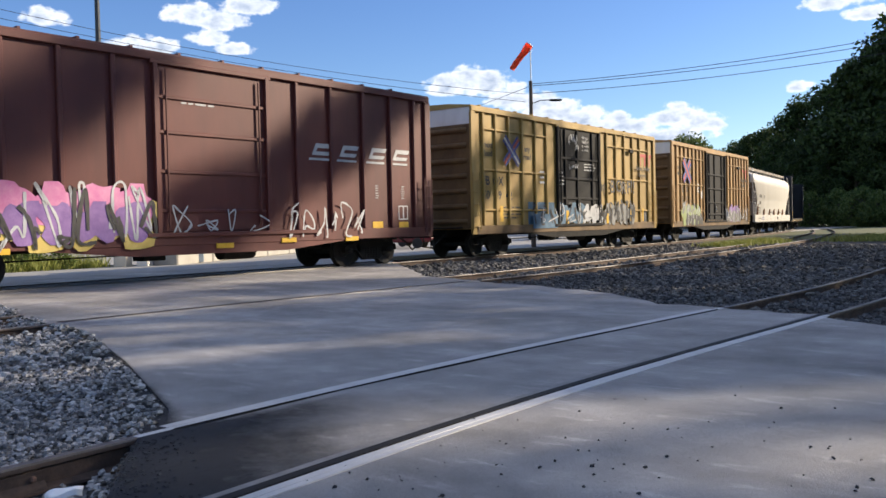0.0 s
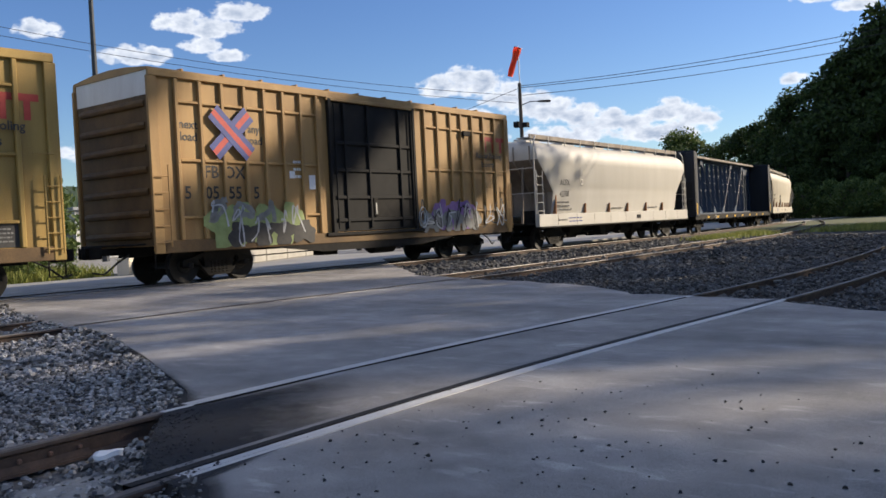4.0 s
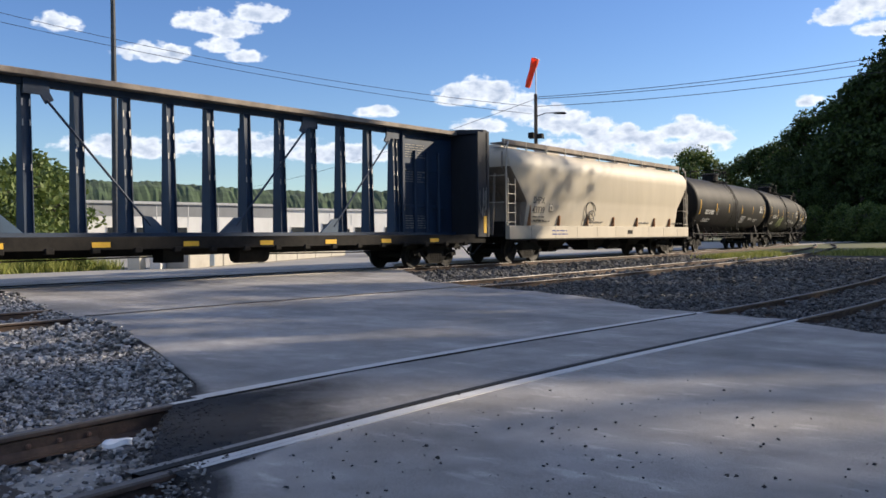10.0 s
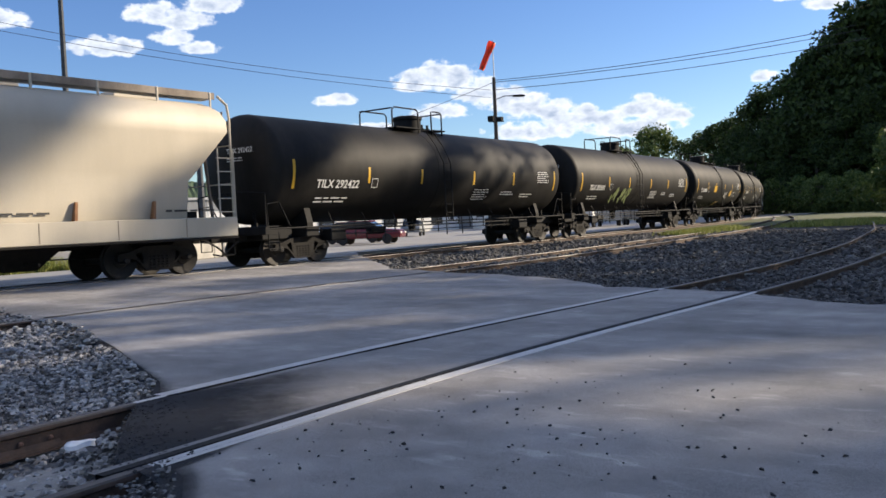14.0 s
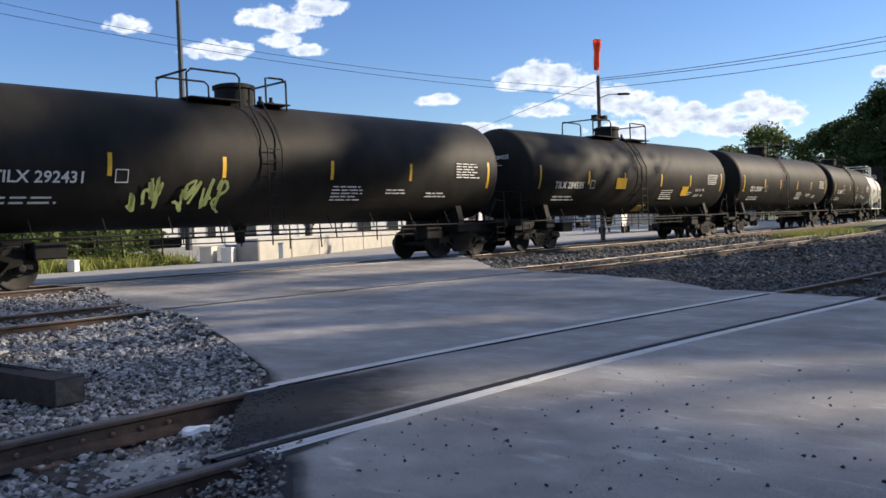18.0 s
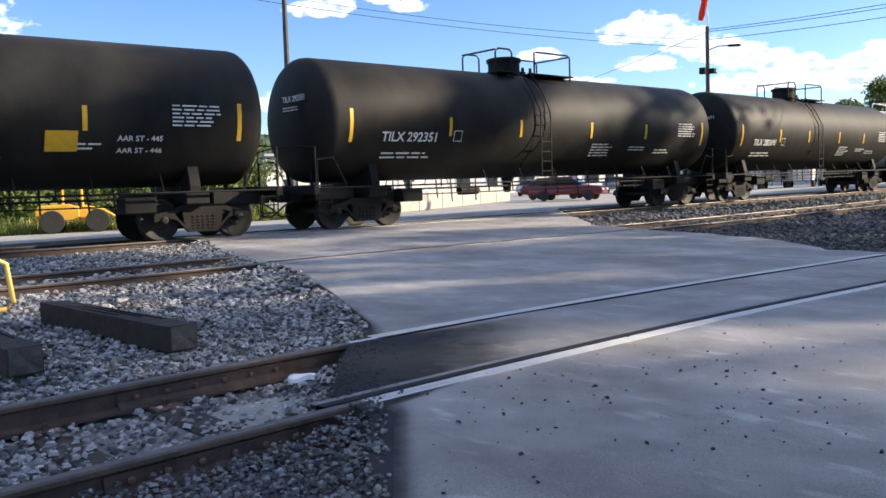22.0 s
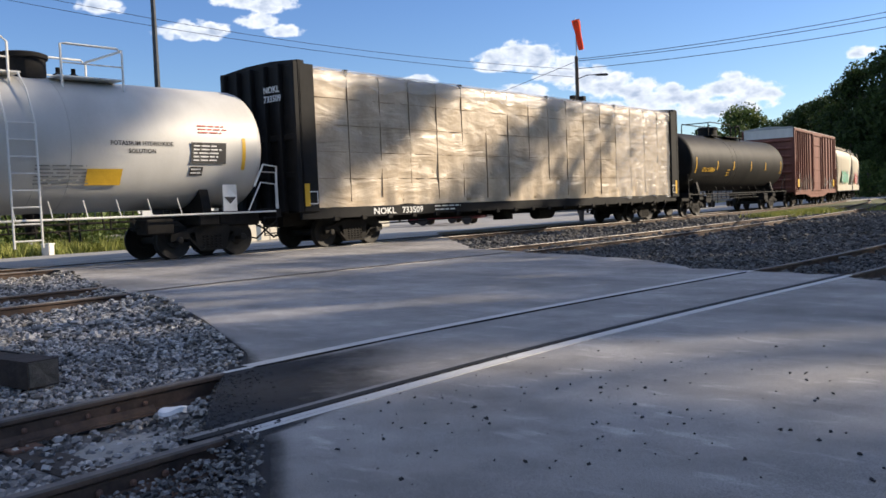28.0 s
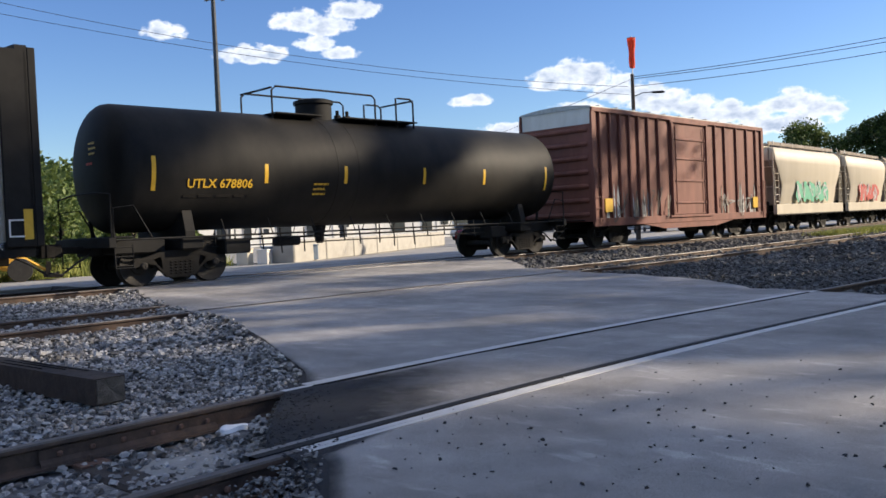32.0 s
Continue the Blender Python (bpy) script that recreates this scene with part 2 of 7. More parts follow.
M["tarfade"] = fading("tar_stain", (.042, .043, .047), "fade")
M["lot"] = mat("lot_concrete", (.22, .212, .20), (.32, .31, .29), .25, .85, bump=.2, fine=30)
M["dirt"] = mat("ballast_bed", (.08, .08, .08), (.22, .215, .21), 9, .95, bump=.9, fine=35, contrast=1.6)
# darker bed past the road, with the shade there put into its colour
M["dirtdark"] = mat("ballast_bed_dark_shaded", (.03, .03, .03), (.085, .08, .075), 9, .95, bump=.9, fine=35, contrast=1.6)
M["ground"] = mat("ground_earth", (.055, .07, .028), (.11, .115, .05), .3, .95, bump=.5, fine=8)
M["stone"] = island_mat("ballast_stone", (.040, .038, .036), (.50, .48, .455))
M["stonemid"] = island_mat("ballast_stone_tarry", (.02, .02, .021), (.27, .265, .26))
# darker stones, with the shade right of the road put into the colour
M["stonedark"] = island_mat("ballast_stone_dark_shaded", (.03, .03, .03), (.16, .155, .15))
M["railtop"] = mat("rail_polished", (.46, .45, .44), (.58, .57, .56), 5, .6, metal=.25, bump=.03)
M["guard"] = mat("guard_rail_worn", (.13, .12, .115), (.26, .25, .24), 5, .6, metal=.2, bump=.05)
M["railbrown"] = mat("rail_head_brown", (.07, .06, .055), (.16, .135, .12), 4, .55, metal=.3, bump=.08)
M["timber"] = mat("old_timber", (.014, .009, .007), (.048, .034, .027), 7, .9, bump=.7, fine=25)
M["endgrain"] = mat("timber_end_grain", (.035, .032, .028), (.11, .10, .09), 12, .95, bump=.8, fine=60)
M["raildull"] = mat("rail_dull_head", (.11, .10, .10), (.19, .18, .17), 5, .5, metal=.4, bump=.05)
M["rail"] = mat("rail_rusty", (.045, .032, .025), (.12, .078, .055), 6, .8, metal=.2, bump=.4)
M["tie"] = mat("tie_wood", (.035, .028, .024), (.085, .068, .055), 7, .9, bump=.6, vary=.4)
M["plate"] = mat("tie_plate", (.12, .065, .045), (.2, .12, .085), 14, .85, metal=.2, bump=.4)
M["black"] = mat("black_steel", (.005, .005, .0055), (.014, .0135, .013), 3, .75, bump=.12, spec=.25)
M["grime"] = mat("grimy_steel", (.005, .0045, .004), (.018, .0155, .013), 5, .8, bump=.3, spec=.25)
M["wheel"] = mat("wheel_steel", (.008, .007, .006), (.026, .022, .019), 6, .7, metal=.2, bump=.2)
M["tread"] = mat("wheel_tread", (.35, .35, .35), (.5, .5, .5), 6, .3, metal=.9, bump=.02)
M["tank"] = mat("tank_black_paint", (.004, .0043, .005), (.027, .0245, .021), .9, .6, bump=.05, streak=2.0, spec=.16)
M["tankw"] = mat("tank_white_paint", (.40, .385, .355), (.57, .56, .53), .8, .45, bump=.05, streak=3.0, contrast=.8)
M["yellowbox"] = mat("boxcar_yellow", (.225, .14, .032), (.44, .295, .078), .9, .62, bump=.15, streak=5.0)
M["tanbox"] = mat("boxcar_faded_yellow", (.225, .125, .04), (.43, .27, .10), .9, .65, bump=.15, streak=5.0)
# dirt, plus the neighbouring car's shade put into the end paint
M["boxend"] = mat("boxcar_end_dirt_and_shade", (.045, .027, .013), (.21, .125, .045), .8, .75, bump=.2, streak=1.5)
M["redbox"] = mat("boxcar_brown_red", (.062, .012, .010), (.122, .028, .021), 1.0, .6, bump=.12, streak=4.0)
M["redbox2"] = mat("boxcar_faded_red", (.105, .033, .023), (.235, .088, .060), 1.2, .7, bump=.15, streak=6.0)
M["whitepaint"] = mat("white_paint_dirty", (.55, .53, .48), (.78, .77, .73), 1.2, .6, bump=.08, streak=4.0)
M["hopper"] = mat("hopper_grey_paint", (.40, .355, .275), (.55, .495, .395), .7, .6, bump=.06, streak=6.0, contrast=.8)
M["hopperpale"] = mat("hopper_pale_paint", (.44, .415, .365), (.57, .545, .49), .7, .6, bump=.06, streak=6.0, contrast=.8)
M["hopperdirt"] = mat("hopper_end_rust", (.11, .085, .065), (.34, .29, .235), 1.1, .75, bump=.15, streak=3.0)
M["rustrib"] = mat("rust_orange_rib", (.22, .10, .04), (.34, .17, .08), 5, .8, bump=.2)
M["blue"] = mat("centerbeam_blue", (.006, .015, .035), (.018, .042, .085), 1.5, .6, bump=.12, streak=3.0)
M["bluedark"] = mat("centerbeam_dirty_blue", (.004, .0055, .010), (.012, .017, .028), 1.5, .7, bump=.15, streak=3.0)
M["bluelight"] = mat("centerbeam_blue_plate", (.012, .035, .07), (.03, .07, .13), 2, .6, bump=.12)
M["galv"] = mat("galvanised_steel", (.28, .28, .27), (.45, .45, .44), 6, .5, metal=.6, bump=.1)
M["mastgrey"] = mat("mast_dull_grey", (.045, .05, .056), (.085, .09, .098), 3, .7, metal=.3, bump=.08)
M["yellow"] = mat("reflective_yellow", (.55, .32, .015), (.68, .42, .03), 5, .45, bump=.02)
M["white"] = mat("white_lettering", (.62, .62, .60), (.78, .78, .76), 8, .6, bump=0)
M["dark"] = mat("dark_lettering", (.02, .02, .022), (.05, .045, .04), 8, .6, bump=0)
M["red"] = mat("red_lettering", (.36, .035, .025), (.46, .06, .045), 6, .6, bump=0)
M["bluelet"] = mat("blue_lettering", (.025, .035, .17), (.045, .065, .24), 6, .6, bump=0)
M["orange"] = mat("windsock_fabric", (.85, .10, .03), (.95, .18, .06), 4, .8, bump=.1)
M["wood"] = mat("pole_wood", (.06, .045, .035), (.12, .095, .075), 4, .9, bump=.3, streak=8)
M["wrap"] = mat("lumber_wrap", (.36, .285, .20), (.55, .455, .335), 1.3, .42, bump=.25, fine=9, streak=1.5)
def wrinkled(m, scale, depth):
    """Adds long soft folds to a sheet."""
    nt = m.node_tree
    N, L = nt.nodes.new, nt.links.new
    tcn, mp, n, n2 = N("ShaderNodeTexCoord"), N("ShaderNodeMapping"), N("ShaderNodeTexNoise"), N("ShaderNodeTexNoise")
    mp.inputs["Rotation"].default_value = (.5, 0, 0)
    mp.inputs["Scale"].default_value = (1, .45, 1.3)
    L(tcn.outputs["Object"], mp.inputs[0])
    bump_in = nt.nodes["Principled BSDF"].inputs["Normal"]
    last = bump_in.links[0].from_socket
    for node, k, d in ((n, scale, depth), (n2, scale * 3.1, depth * .18)):
        node.inputs["Scale"].default_value, node.inputs["Detail"].default_value, node.inputs["Distortion"].default_value = k, 3, 1.8
        L(mp.outputs[0], node.inputs["Vector"])
        b = N("ShaderNodeBump")
        b.inputs["Distance"].default_value = d
        b.inputs["Strength"].default_value = .8
        L(node.outputs["Fac"], b.inputs["Height"])
        L(last, b.inputs["Normal"])
        last = b.outputs[0]
    L(last, bump_in)


wrinkled(M["wrap"], .8, .07)
def clear_sheet():
    m = mat("clear_plastic", (.62, .60, .58), (.78, .77, .75), 3, .28, bump=.2, fine=14)
    nt = m.node_tree
    tr, ms = nt.nodes.new("ShaderNodeBsdfTransparent"), nt.nodes.new("ShaderNodeMixShader")
    ms.inputs[0].default_value = .26
    nt.links.new(tr.outputs[0], ms.inputs[1])
    nt.links.new(nt.nodes["Principled BSDF"].outputs[0], ms.inputs[2])
    nt.links.new(ms.outputs[0], nt.nodes["Material Output"].inputs[0])
    return m


M["clearsheet"] = clear_sheet()
wrinkled(M["clearsheet"], 1.4, .08)
M["strap"] = mat("strap", (.24, .18, .11), (.34, .26, .18), 4, .6, bump=0)
M["leaf"] = island_mat("leaf", (.014, .027, .008), (.068, .105, .026), .6, translucent=.3)
M["leaf2"] = island_mat("leaf_light", (.045, .08, .02), (.15, .19, .05), .6, translucent=.3)
M["bark"] = mat("bark", (.05, .04, .03), (.12, .10, .08), 6, .95, bump=.6, streak=5)
M["grass"] = island_mat("grass_blade", (.14, .18, .035), (.38, .38, .11), .7, translucent=.2)
M["wall"] = mat("building_wall", (.55, .55, .53), (.68, .68, .66), .8, .8, bump=.1, streak=3)
M["wallgrey"] = mat("building_grey", (.16, .17, .18), (.24, .25, .26), .8, .8, bump=.1, streak=3)
M["totegrey"] = mat("blue_grey_box", (.20, .26, .33), (.30, .36, .43), 2, .6, bump=.1)
M["beige"] = mat("beige_paint", (.55, .50, .40), (.68, .63, .52), 2, .7, bump=.1)
M["roof"] = mat("building_roof", (.30, .31, .32), (.42, .43, .44), .5, .6, bump=.1)
M["glass"] = mat("dark_glass", (.02, .025, .03), (.04, .045, .05), 2, .1, bump=0)
M["loader"] = mat("loader_yellow", (.68, .36, .03), (.80, .46, .06), 2, .5, bump=.05)
M["rubber"] = mat("rubber", (.015, .015, .015), (.035, .033, .03), 8, .85, bump=.3)
M["carred"] = mat("car_red", (.10, .012, .018), (.15, .018, .025), 2, .25, bump=0)
M["frameyellow"] = mat("frame_yellow_paint", (.66, .42, .08), (.76, .52, .14), 6, .6, bump=.1)
M["sand"] = mat("pale_sand", (.22, .21, .19), (.36, .345, .32), 6, .95, bump=.6, fine=45)
M["blockgrey"] = mat("pale_concrete", (.30, .285, .25), (.42, .40, .355), 2, .85, bump=.3)
M["paper"] = mat("crumpled_white_bag", (.72, .72, .72), (.85, .85, .85), 12, .6, bump=.3)
M["wire"] = mat("wire", (.02, .02, .022), (.04, .04, .04), 5, .6, bump=0)
M["teal"] = mat("spray_teal", (.10, .32, .42), (.25, .52, .58), 4, .6, bump=0)
M["pink"] = mat("spray_pink", (.50, .12, .30), (.62, .28, .42), 4, .6, bump=0)
M["ochre"] = mat("spray_ochre", (.45, .32, .06), (.62, .48, .14), 4, .6, bump=0)
M["spraywhite"] = mat("spray_white", (.34, .35, .36), (.55, .55, .55), 4, .6, bump=0)
M["sprayblue"] = mat("spray_blue", (.035, .085, .15), (.09, .18, .27), 4, .6, bump=0)
M["spraygrey"] = mat("spray_grey", (.14, .14, .135), (.28, .28, .265), 4, .7, bump=0)
M["purple"] = mat("spray_purple", (.16, .08, .25), (.30, .18, .40), 4, .7, bump=0)
M["green"] = mat("spray_green", (.05, .28, .16), (.14, .42, .28), 4, .6, bump=0)
M["lime"] = mat("spray_lime", (.20, .25, .08), (.32, .38, .15), 4, .6, bump=0)


# ---------- mesh helpers ----------
def mesh_of(bm, material, smooth=False, name="mesh"):
    me = bpy.data.meshes.new(name)
    bm.normal_update()
    bm.to_mesh(me)
    bm.free()
    for m in (material if isinstance(material, (list, tuple)) else [material]):
        me.materials.append(M[m])
    if smooth:
        me.shade_smooth()
        if smooth != "all":
            me.set_sharp_from_angle(angle=radians(35))
    return me


def part(name, data, material=None, parent=None, label="", loc=(0, 0, 0), rot=(0, 0, 0), smooth=False):
    """One mesh object under a thing or a part; data is a bmesh or a ready mesh."""
    me = data if isinstance(data, bpy.types.Mesh) else mesh_of(data, material, smooth, name)
    ob = new(name, me)
    ob.parent = parent
    ob.matrix_basis = pose(*loc, *rot)
    if label:
        tagged(ob, label=label)
    return ob


def empty(name, label, category, m=None, group="", kind=""):
    ob = new(name)
    ob.empty_display_size = 0.2
    if m is not None:
        ob.matrix_basis = m
    return tagged(ob, label, category, group, kind)


def block(bm, x0, x1, y0, y1, z0, z1, taper=None):
    vs = [bm.verts.new((x, y, z)) for z in (z0, z1) for x, y in ((x0, y0), (x1, y0), (x1, y1), (x0, y1))]
    fs = [(3, 2, 1, 0), (4, 5, 6, 7), (0, 1, 5, 4), (1, 2, 6, 5), (2, 3, 7, 6), (3, 0, 4, 7)]
    for f in fs:
        bm.faces.new([vs[i] for i in f])
    return vs


def bevelled(bm, w=0.012, seg=1):
    bmesh.ops.bevel(bm, geom=list(bm.edges), offset=w, segments=seg, affect="EDGES", profile=0.5)
    return bm


CACHE = {}


def box_mesh(sx, sy, sz, material, bev=0.012):
    key = ("box", round(sx, 3), round(sy, 3), round(sz, 3), material, bev)
    if key not in CACHE:
        bm = bmesh.new()
        block(bm, -sx / 2, sx / 2, -sy / 2, sy / 2, -sz / 2, sz / 2)
        if bev:
            bevelled(bm, min(bev, sx * .3, sy * .3, sz * .3))
        CACHE[key] = mesh_of(bm, material, name="box")
    return CACHE[key]


def box(name, x0, x1, y0, y1, z0, z1, material, parent, label="", bev=0.012):
    return part(name, box_mesh(x1 - x0, y1 - y0, z1 - z0, material, bev), None, parent, label, ((x0 + x1) / 2, (y0 + y1) / 2, (z0 + z1) / 2))


def tube(bm, pts, r, n=8, caps=True):
    """A round bar along points."""
    pts = [Vector(p) for p in pts]
    rings = []
    for i, p in enumerate(pts):
        d = (pts[min(i + 1, len(pts) - 1)] - pts[max(i - 1, 0)]).normalized()
        up = Vector((0, 0, 1)) if abs(d.z) < .95 else Vector((1, 0, 0))
        a = d.cross(up).normalized()
        b = a.cross(d)
        rr = r[i] if isinstance(r, (list, tuple)) else r
        rings.append([bm.verts.new(p + rr * (math.cos(6.28319 * k / n) * a + math.sin(6.28319 * k / n) * b)) for k in range(n)])
    for A, B in zip(rings, rings[1:]):
        for k in range(n):
            bm.faces.new((A[k], A[(k + 1) % n], B[(k + 1) % n], B[k]))
    if caps:
        bm.faces.new(rings[0][::-1])
        bm.faces.new(rings[-1])
    return bm


def rod(name, pts, r, material, parent, label="", n=6):
    pts = [Vector(p) for p in pts]
    o = pts[0]
    key = ("rod", tuple(tuple(round(c, 3) for c in p - o) for p in pts), r, material, n)
    if key not in CACHE:
        bm = bmesh.new()
        tube(bm, [p - o for p in pts], r, n)
        CACHE[key] = mesh_of(bm, material, True, "rod")
    return part(name, CACHE[key], None, parent, label, tuple(o))


def lathe(bm, prof, n=24, axis="x", centre=(0, 0, 0)):
    """Turns a profile of (along, radius) round an axis."""
    rings = []
    for s, r in prof:
        ring = []
        for k in range(n):
            a = 6.283185 * k / n
            c, d = r * math.cos(a), r * math.sin(a)
            v = {"x": (s, c, d), "y": (d, s, c), "z": (c, d, s)}[axis]
            ring.append(bm.verts.new(Vector(v) + Vector(centre)))
        rings.append(ring)
    for A, B in zip(rings, rings[1:]):
        for k in range(n):
            bm.faces.new((A[k], A[(k + 1) % n], B[(k + 1) % n], B[k]))
    bm.faces.new(rings[0][::-1])
    bm.faces.new(rings[-1])
    return bm


def lettering(name, text, size, material, parent, loc, rot=(90, 0, 90), label="", align="LEFT", stretch=1.0):
    """Raised flat letters in the built-in font; with rot (90, 0, 90) they face +x and read along +y."""
    key = ("text", text, size, material, align, stretch)
    if key not in CACHE:
        cu = bpy.data.curves.new("letters", "FONT")
        cu.body, cu.size, cu.align_x, cu.extrude, cu.resolution_u, cu.offset = text, size, align, 0.001, 2, size * 0.016
        tmp = new("letters_tmp", cu)
        me = bpy.data.meshes.new_from_object(tmp)
        bpy.data.objects.remove(tmp)
        bpy.data.curves.remove(cu)
        me.transform(Matrix.Diagonal((stretch, 1, 1, 1)))
        me.materials.clear()
        me.materials.append(M[material])
        CACHE[key] = me
    return part(name, CACHE[key], None, parent, label, loc, rot)


def bars(name, y0, z0, w, h, rows, material, parent, x, label="", seed=1):
    """Lines of small print as plain bars on a side facing +x."""
    rnd = random.Random(seed)
    bm = bmesh.new()
    step = h / rows
    for r in range(rows):
        y = y0
        end = y0 + w * rnd.uniform(.7, 1)
        while y < end:
            l = rnd.uniform(.12, .3) * w
            block(bm, x, x + .003, y, min(y + l, end), z0 + h - (r + .68) * step, z0 + h - (r + .30) * step)
            y += l + .05 * w
    return part(name, bm, material, parent, label)


# ---------- ground, road, tracks ----------
def gz(x):
    """Height of the finished surface across the crossing."""
    return float(np.interp(x, [-60, -30, -22, -18, -12.4, -5.5, 0, 30], [-.10, -.04, .05, .09, .0, -.05, -.06, -.08]))


RAIL = .10      # top of the rails of the far track
MAIN_X, BEND_Y, BEND_R = -18.7, 35.0, 275.0


def main_line(s, off=0.0):
    """Point and heading of the far track at distance s; off: to its right."""
    if s <= BEND_Y:
        # a slight counter curve where the track leaves the crossing
        q = max(0.0, 26 - s)
        side, slope = (.0012 * q * q, .0024 * q) if s > 3 else (.635 + .0552 * (3 - s), .0552)
        return MAIN_X - side + off, s, -math.atan(slope)
    a = (s - BEND_Y) / BEND_R
    return MAIN_X - BEND_R + (BEND_R + off) * math.cos(a), BEND_Y + (BEND_R + off) * math.sin(a), a


def smooth_line(knots, step=.5):
    ys = np.array([k[0] for k in knots], float)
    xs = np.array([k[1] for k in knots], float)
    y = np.arange(ys[0], ys[-1] + .01, step)
    x = np.interp(y, ys, xs)
    pad = int(3 / step)
    xp = np.concatenate([x[0] + (x[1] - x[0]) * np.arange(-pad, 0), x, x[-1] + (x[-1] - x[-2]) * np.arange(1, pad + 1)])
    k = np.ones(2 * pad + 1) / (2 * pad + 1)
    return [(float(a), float(b)) for a, b in zip(np.convolve(xp, k, "valid"), y)]


NEAR = smooth_line([(-14, -4.35), (-2, -4.44), (1.5, -4.50), (4, -4.62), (6.8, -4.52), (10, -4.24), (13, -3.92), (16.7, -3.68), (21, -3.6), (26, -3.7), (31, -4.02), (42, -5.0), (56, -7.0), (70, -10.5)])
MID = smooth_line([(-20, -12.5), (3, -12.62), (7, -12.7), (12, -12.38), (16, -12.0), (20, -11.85), (28, -12.0), (40, -12.5), (54, -13.7), (75, -17.0), (95, -22)])
MAIN = [main_line(s)[:2] for s in np.arange(-40, 125, 1.0)]

ASPH_X = [14, 3, 0.4, -1.0, -2.47, -3.5, -4.1, -4.88, -5.8, -8, -10.6, -13.5, -18, -23]
ASPH_L = [-16, -9, -2.0, .2, 1.8, 2.62, 2.78, 3.42, 4.25, 5.35, 6.5, 7.2, 8.7, 9.2]
ASPH_R = [9.4, 10.3, 10.7, 10.85, 11.6, 12.55, 12.7, 12.85, 13.1, 15.0, 15.9, 17.2, 21.5, 27]


def y_left(x):
    return float(np.interp(-x, [-v for v in ASPH_X], ASPH_L))


def y_right(x):
    return float(np.interp(-x, [-v for v in ASPH_X], ASPH_R))


def on_asphalt(x, y, grow=0.0):
    return -23 < x < 14 and y_left(x) - grow < y < y_right(x) + grow


def sheet(name, xs, ys_of, nz, material, z_of, label, category, thickness=.06, slope=0.0):
    bm = bmesh.new()
    cols = []
    for x in xs:
        a, b = ys_of(x)
        cols.append([bm.verts.new((x, a + (b - a) * k / nz, z_of(x, a + (b - a) * k / nz))) for k in range(nz + 1)])
    for A, B in zip(cols, cols[1:]):
        for k in range(nz):
            bm.faces.new((A[k], A[k + 1], B[k + 1], B[k]))
    bmesh.ops.recalc_face_normals(bm, faces=bm.faces)
    if sum(f.normal.z for f in bm.faces) < 0:
        bmesh.ops.reverse_faces(bm, faces=bm.faces)
    edge = [e for e in bm.edges if len(e.link_faces) == 1]
    ret = bmesh.ops.extrude_edge_only(bm, edges=edge)
    for v in ret["geom"]:
        if isinstance(v, bmesh.types.BMVert):
            v.co.z -= thickness
            v.co.y += slope * (1 if v.co.y > sum(ys_of(v.co.x)) / 2 else -1)
    if slope:
        for v in ret["geom"]:
            if isinstance(v, bmesh.types.BMFace):
                v.material_index = 1
    return tagged(part(name, bm, material, None, "", smooth=True), label, category, kind="structure")


def ragged(x, y, amp=.05, f=2.2):
    return amp * noise.noise(Vector((x * f, y * f, 3.3)))


# the ground: one sheet to the horizon, finer near by
bm = bmesh.new()
_rx = [-2500, -900, -350, -140, -70, -45, -33, -27, -23] + [x * 1.0 for x in range(-22, 9)] + [14, 30, 70, 160, 500, 2500]
_ry = [-2500, -500, -120, -45] + [y * 1.0 for y in range(-20, 66, 2)] + [80, 110, 160, 300, 900, 2500]
_g = [[bm.verts.new((x, y, ((gz(x) - (.20 if -14 < x < 1 else .13)) if -60 < x < 30 else -.3) + (.03 * noise.noise(Vector((x, y, 0))) if abs(x) < 30 else 0))) for y in _ry] for x in _rx]
for A, B in zip(_g, _g[1:]):
    for k in range(len(_ry) - 1):
        f = bm.faces.new((A[k], B[k], B[k + 1], A[k + 1]))
        cx, cy = (A[k].co.x + B[k].co.x) / 2, (A[k].co.y + A[k + 1].co.y) / 2
        # past the road the bed takes the darker, shade-deepened colour
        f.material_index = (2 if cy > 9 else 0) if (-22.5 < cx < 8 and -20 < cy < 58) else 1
ground = tagged(part("ground", bm, ["dirt", "ground", "dirtdark"], None, smooth=True), "dark ballast bed, deepened for shade past the road, and rough earth reaching far away", "ground", kind="structure")

xs = sorted(set([14, 8, 5, 3, 2, 1] + [round(.4 - .2 * k, 2) for k in range(118)]))
road = sheet("road", xs, lambda x: (y_left(x) + ragged(x, 0, .04) + ragged(x, 9, .03, 9), y_right(x) + ragged(x, 5, .25) + ragged(x, 7, .08, 7)), 40, ["asphalt", "tar"],
             lambda x, y: gz(x) + .006 * noise.noise(Vector((x * .8, y * .8, 0))), "worn grey asphalt road over the level crossing", "road", .12, .07)


sheet("pavement", [-23, -25, -28, -30.2], lambda x: (-60, 120), 30, "lot", lambda x, y: gz(x) - .015, "sunlit pale concrete yard behind the tracks", "yard", .1)
sheet("pavement", [-30.3, -40, -60, -90], lambda x: (21, 130), 12, "lot", lambda x, y: gz(x) - .02, "sunlit pale concrete yard before the buildings", "yard", .1)


